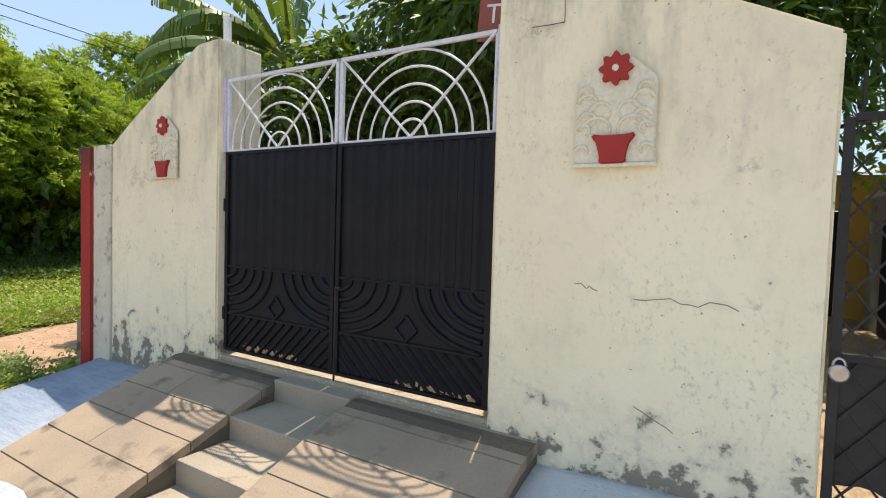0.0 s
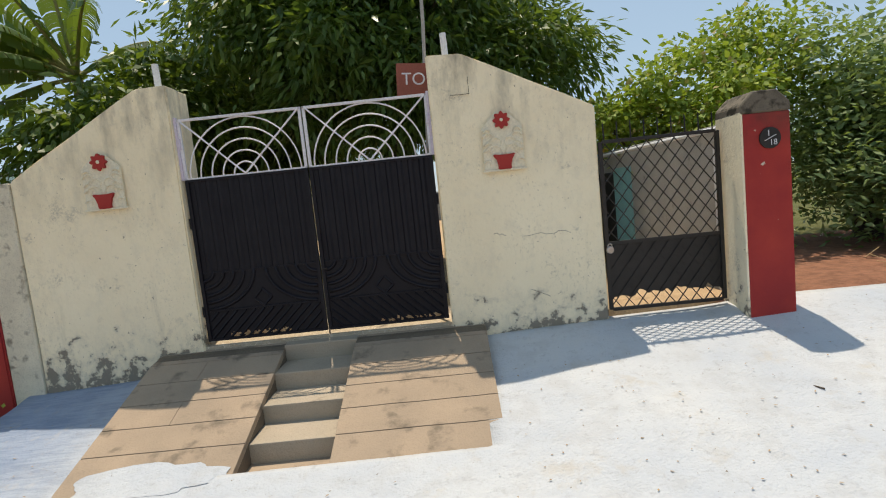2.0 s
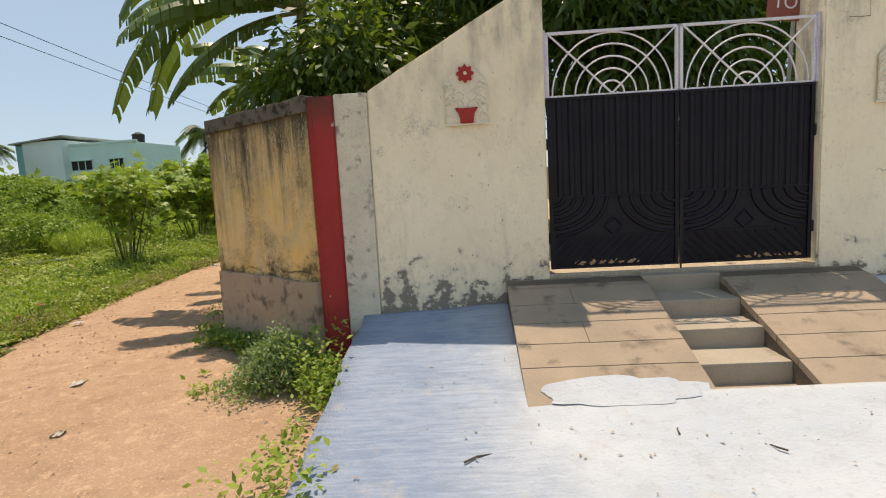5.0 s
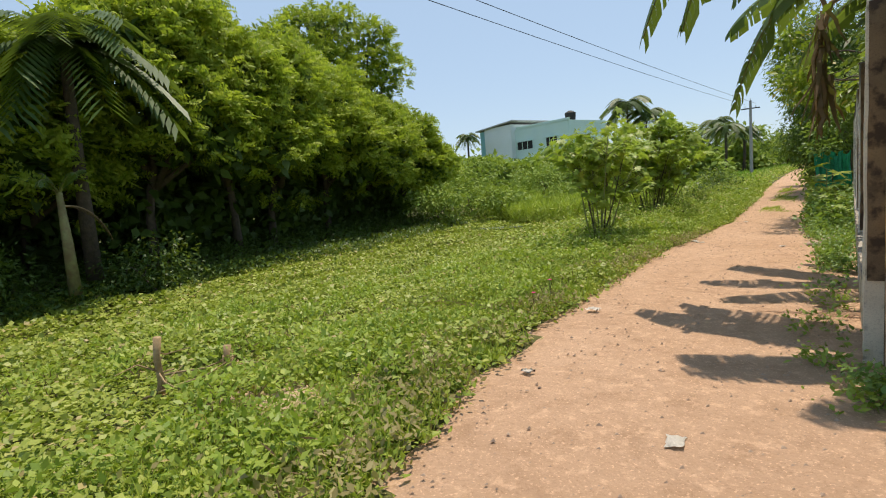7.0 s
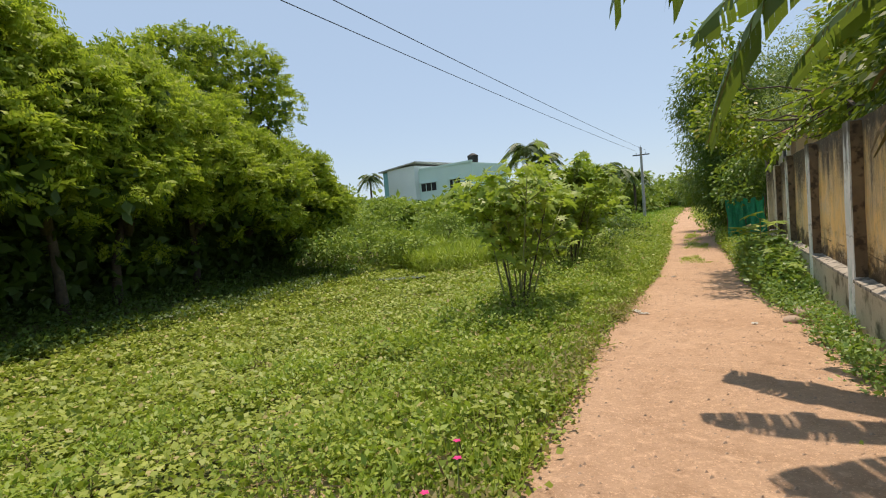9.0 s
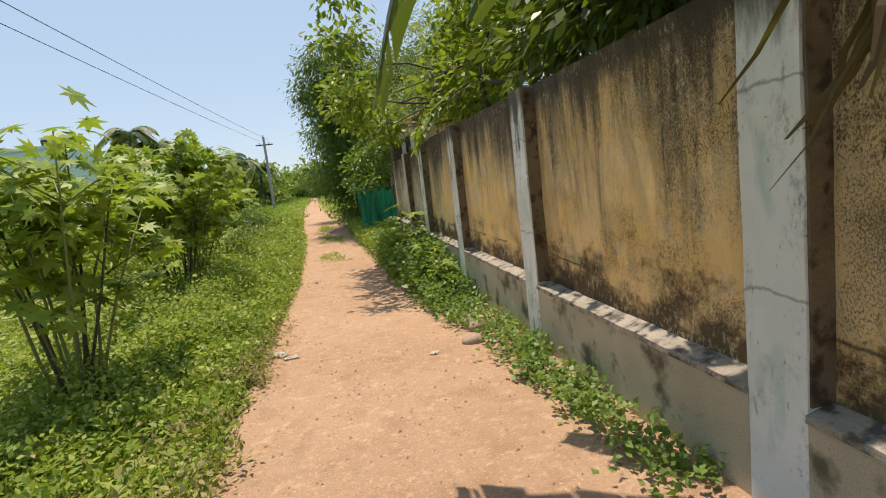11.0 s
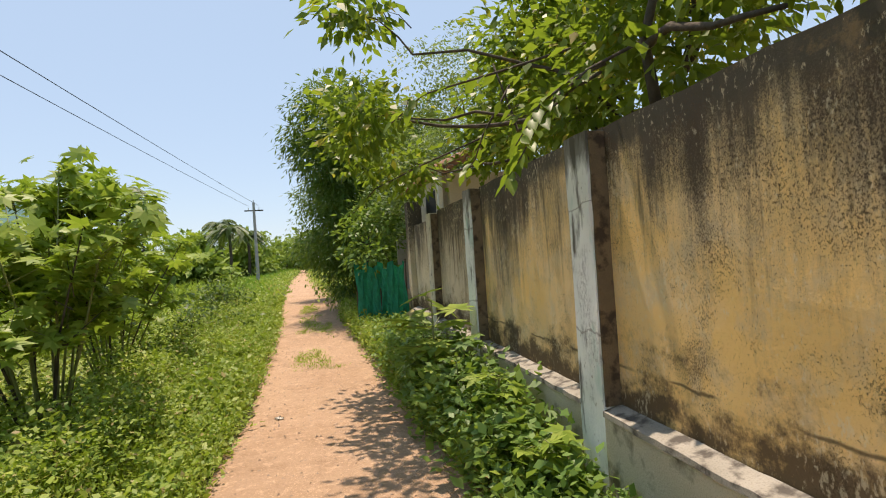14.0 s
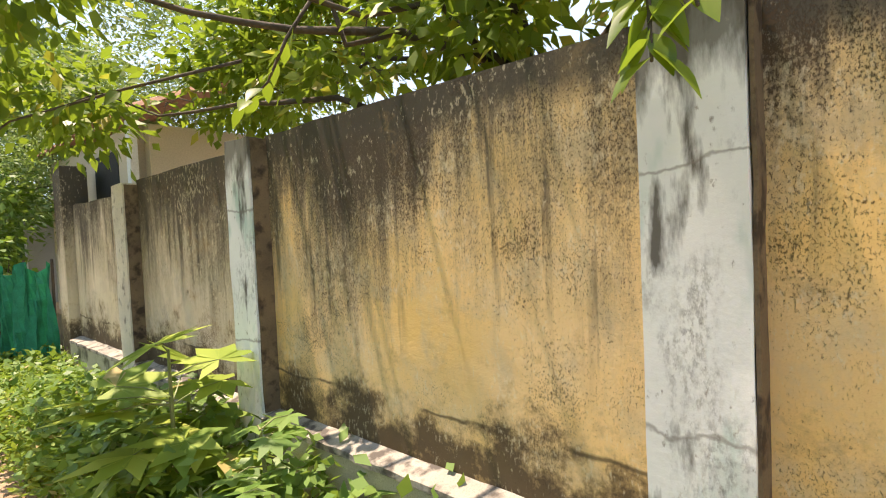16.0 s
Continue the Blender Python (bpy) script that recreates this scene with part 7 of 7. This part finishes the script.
def pebbles():
    n = 9000
    rr = np.random.default_rng(77)
    Y = rr.uniform(-12.5, 14, n)
    a = np.array([road_left(y) for y in Y])
    b = np.array([max(road_right(y) + 0.3, 1.5 if y < -6.3 else -9) for y in Y])
    X = a + (b - a) * rr.random(n)
    Z = heights(X, Y) + 0.018
    R = 0.004 + 0.015 * rr.random(n) ** 4
    base = np.array([(1, 0, 0), (-0.5, 0.87, 0), (-0.5, -0.87, 0), (0.2, 0.1, 0.7), (-0.5, 0, -0.4)])
    V = np.repeat(base[None], n, 0) * R[:, None, None] * rr.uniform(0.6, 1.4, (n, 5, 3))
    V += np.column_stack((X, Y, Z))[:, None, :]
    F = []
    for t in ((0, 1, 3), (1, 2, 3), (2, 0, 3), (1, 0, 4), (2, 1, 4), (0, 2, 4)):
        F.append(np.arange(n)[:, None] * 5 + np.array(t))
    me = bpy.data.meshes.new("pebbles")
    me.from_pydata(V.reshape(-1, 3).tolist(), [], np.concatenate(F).tolist())
    me.materials.append(STONE)
    tagged(new("pebbles", me), "scattered small stones on the dirt lane", "stones", kind="stuff")


pebbles()
rr = random.Random(8)
for x, y, r in ((-0.52, 0.55, 0.11), (-0.40, 1.25, 0.09), (-0.35, -0.3, 0.07), (-0.30, 1.0, 0.17), (-2.75, -0.2, 0.07), (-2.7, -2.3, 0.06)):
    bm = bmesh.new()
    q = bmesh.ops.create_icosphere(bm, subdivisions=3, radius=r)
    for v in bm.verts:
        v.co *= 1 + 0.35 * noise.noise(v.co * 6 + Vector((x, y, 0)))
        v.co.z *= 0.6
    ob = finish("stone", bm, STONE, smooth=True)
    ob.location = (x, y, ground_z(x, y) + r * 0.25)
    tagged(ob, "rough brown stone lying among the weeds", "stone", group="stones")
for i, (x, y, r) in enumerate(((-2.1, -4.85, 0.09), (-2.45, -3.9, 0.07), (-0.75, -7.2, 0.08), (-2.5, 1.3, 0.13), (-2.35, 1.15, 0.10), (-0.95, 0.4, 0.06), (-2.25, 6.1, 0.07), (-1.9, -6.6, 0.06), (-2.85, -0.75, 0.12), (-0.3, -8.2, 0.06))):
    bm = bmesh.new()
    rows = []
    for a in range(6):
        rows.append([bm.verts.new(((a - 2.5) * r * 0.30 + rr.uniform(-1, 1) * r * 0.1, (b - 2) * r * 0.28 + rr.uniform(-1, 1) * r * 0.1, 0.006 + abs(rr.gauss(0, 0.12)) * r)) for b in range(5)])
    for p, q in zip(rows, rows[1:]):
        for b in range(4):
            bm.faces.new((p[b], p[b + 1], q[b + 1], q[b]))
    bmesh.ops.solidify(bm, geom=bm.faces[:], thickness=0.0015)
    ob = finish("litter_scrap", bm, PAPER, smooth=True)
    ob.matrix_basis = pose(x, y, ground_z(x, y) + 0.018, 0, 0, 50 * i)
    tagged(ob, "crumpled pale paper scrap lying on the dirt", "litter", group="litter")
# bare sandy mounds among the weeds
for mx, my, ma, mb in MOUNDS:
    bm = bmesh.new()
    rings = []
    for i in range(9):
        u = i / 8
        ring = []
        for j in range(28):
            a = 2 * math.pi * j / 28
            q = u * (1 + 0.28 * noise.noise(Vector((math.cos(a) * 1.6 + mx, math.sin(a) * 1.6, 2))))
            x, y = mx + ma * q * math.cos(a), my + mb * q * math.sin(a)
            ring.append(bm.verts.new((x, y, ground_z(x, y) - 0.03 + 0.13 * (1 - u * u) + 0.02 * noise.noise(Vector((x * 7, y * 7, 1))))))
        rings.append(ring)
    for r, q in zip(rings[1:], rings[2:]):
        for j in range(28):
            bm.faces.new((r[j], r[(j + 1) % 28], q[(j + 1) % 28], q[j]))
    bm.faces.new(rings[1])
    for v in rings[0]:
        bm.verts.remove(v)
    tagged(finish("soil_mound", bm, YARD, smooth=True), "low bare mound of sandy soil among the weeds", "mound", group="soil mounds")
# cracks in the pavement before the apron
for pts in (wander((4.2, 2.98), (7.6, 3.12), 22, 0.05), wander((5.6, 3.05), (7.9, 3.42), 15, 0.04), wander((4.9, 3.04), (5.5, 3.5), 6, 0.04)):
    bm = bmesh.new()
    for (a, b), (c, d) in zip(pts, pts[1:]):
        q = Vector((-(d - b), c - a, 0)).normalized() * 0.006
        bm.faces.new([bm.verts.new((p + e * q.x, -r - e * q.y, 0.036 + max(0.0, apron_z(p, r) - 0.015))) for p, r, e in ((a, b, 1), (c, d, 1), (c, d, -1), (a, b, -1))])
    ob = finish("pavement_crack", bm, JOINT)
    ob.matrix_basis = FRONT
    tagged(ob, "thin wandering crack in the dusty concrete", "crack", kind="structure")
# dry stalks by the lane
for k, (x, y) in enumerate(((-2.95, -5.1), (-3.9, -4.6), (10.25, -7.75))):
    bm = bmesh.new()
    for i in range(60):
        a = rr.uniform(0, 6.28)
        p = Vector((rr.gauss(0, 0.28), rr.gauss(0, 0.18), 0.03 + abs(rr.gauss(0, 0.05))))
        d = Vector((math.cos(a), math.sin(a), rr.uniform(-0.1, 0.2))) * rr.uniform(0.1, 0.35)
        tube(bm, [p, p + d], 0.004, 3)
    ob = finish("dry_stalks", bm, DRY)
    ob.location = (x, y, ground_z(x, y) + 0.03)
    tagged(ob, "loose heap of dry straw-coloured stalks on the soil", "dry stalks", group="dry stalks")
for x, y, h, lean in ((-4.95, -7.85, 0.62, 0.06), (-4.6, -7.35, 0.36, -0.05)):
    th = empty("cut_stump", Matrix.Translation((x, y, ground_z(x, y) - 0.02)), label="cut sapling stump with dry side twigs among the weeds", category="stump", group="cut stumps")
    bm = bmesh.new()
    tube(bm, [(0, 0, 0), (lean * 0.3, 0.03, h * 0.35), (lean * 0.9, 0.0, h * 0.7), (lean, 0.02, h)], [0.042, 0.034, 0.030, 0.036], 8)
    rough_up(bm, 9.0, 0.012)
    part("stub", bm, DRY, th, smooth=True)
    for k in range(9):
        a = rr.uniform(0, 6.28)
        p = Vector((lean * 0.7, 0.0, h * rr.uniform(0.1, 0.95)))
        d = Vector((math.cos(a), math.sin(a), rr.uniform(-0.35, 0.35))) * rr.uniform(0.12, 0.5)
        bm = bmesh.new()
        tube(bm, [p, p + d * 0.45 + Vector((rr.gauss(0, 0.04), rr.gauss(0, 0.04), rr.gauss(0, 0.05))), p + d], [0.010, 0.007, 0.003], 5)
        part("side_twig", bm, DRY, th)
for x, y, a, L in ((-5.1, -7.5, 20, 1.1), (-4.9, -7.2, -35, 0.9), (-4.7, -7.7, 50, 0.8)):
    bm = bmesh.new()
    tube(bm, [(-L / 2, 0, 0.10), (-L * 0.15, 0.03, 0.17), (L * 0.2, -0.02, 0.24), (L / 2, 0.02, 0.36)], [0.012, 0.011, 0.009, 0.005], 6)
    ob = finish("fallen_stick", bm, DRY, smooth=True)
    ob.matrix_basis = pose(x, y, ground_z(x, y) - 0.06, 0, 0, a)
    tagged(ob, "thin dry stick lying across the weeds", "stick", group="fallen sticks")
# magenta flowers
for x, y, h in ((-2.62, -4.75, 0.30), (-2.72, -4.95, 0.22), (-2.8, -4.4, 0.26)):
    th = empty("periwinkle", Matrix.Translation((x, y, ground_z(x, y))), label="magenta periwinkle flower on a green stalk", category="flower", group="magenta flowers")
    bm = bmesh.new()
    tube(bm, [(0, 0, 0), (0.01, 0, h)], 0.004, 5)
    part("stalk", bm, GREEN_STEM, th)
    a = np.linspace(0, 5.03, 5)
    leaf_mesh("petals", np.repeat([[0.01, 0, h]], 5, 0), np.column_stack((np.cos(a), np.sin(a), np.full(5, 0.25))), np.repeat([[0, 0.0, 1.0]], 5, 0), 0.03, 0.028, PETAL, th)
# dry twigs and grit on the apron
for i, (s, d, a, L) in enumerate(((2.3, 1.75, 60, 0.10), (2.75, 1.9, 120, 0.08), (1.2, 1.9, 20, 0.16), (5.2, 2.2, 40, 0.07), (6.4, 1.2, 100, 0.09))):
    bm = bmesh.new()
    tube(bm, [(0, 0, 0), (L * 0.5, 0.012, 0.004), (L, 0, 0)], [0.006, 0.005, 0.003], 5)
    ob = finish("twig", bm, BARK)
    p = front_world(s, d, apron_z(s, d) + 0.01)
    ob.matrix_basis = pose(p.x, p.y, p.z, 0, 0, a)
    tagged(ob, "short dry twig lying on the whitewashed apron", "twig", group="twigs")
rng2 = np.random.default_rng(3)
S, Dd = rng2.uniform(0.6, 7.6, 260), rng2.uniform(0.5, 2.4, 260)
k = ~((S > RAMP_L) & (S < RAMP_R) & (Dd < 1.5))
P = np.array([front_world(s, d, apron_z(s, d) + 0.010) for s, d in zip(S[k], Dd[k])])
leaf_mesh("apron_grit", P, rng2.normal(size=P.shape) * np.array((1, 1, 0.1)), np.repeat([[0, 0.1, 1.0]], len(P), 0), rng2.uniform(0.012, 0.03, len(P)), 0.012, DRY, fold=0.2)
tagged(bpy.data.objects["apron_grit"], "bits of dry leaf scattered on the apron", "dry leaves", kind="stuff")
# sacks of rubbish under the tree
for i, (x, y, r, m) in enumerate(((11.0, -7.2, 0.34, SACK), (11.35, -7.4, 0.30, SACK), (11.1, -7.5, 0.2, BLUE_BAG))):
    bm = bmesh.new()
    bmesh.ops.create_icosphere(bm, subdivisions=3, radius=r)
    for v in bm.verts:
        v.co *= 1 + 0.3 * noise.noise(v.co * 5 + Vector((i * 3, 0, 0)))
        v.co.z = max(v.co.z, -r * 0.6)
    ob = finish("rubbish_sack", bm, m, smooth=True)
    ob.location = (x, y, ground_z(x, y) + r * 0.58 + (0.12 if m is BLUE_BAG else 0))
    tagged(ob, ("crumpled blue plastic bag on the rubbish heap" if m is BLUE_BAG else "stuffed white woven sack under the tree"), "sack", group="rubbish sacks")
# an open patch of water in the field
bm = bmesh.new()
prism(bm, [(1.1 * math.cos(a) * (1 + 0.2 * math.sin(3 * a)), 0.45 * math.sin(a)) for a in np.linspace(0, 6.1, 24)], 0.0, 0.03, axis=2)
ob = finish("water", bm, WATER)
ob.matrix_basis = pose(-13.6, 12.2, ground_z(-13.6, 12.2) + 0.16, 0, 0, 20)
tagged(ob, "small gleaming patch of open water in the field", "water", kind="structure")
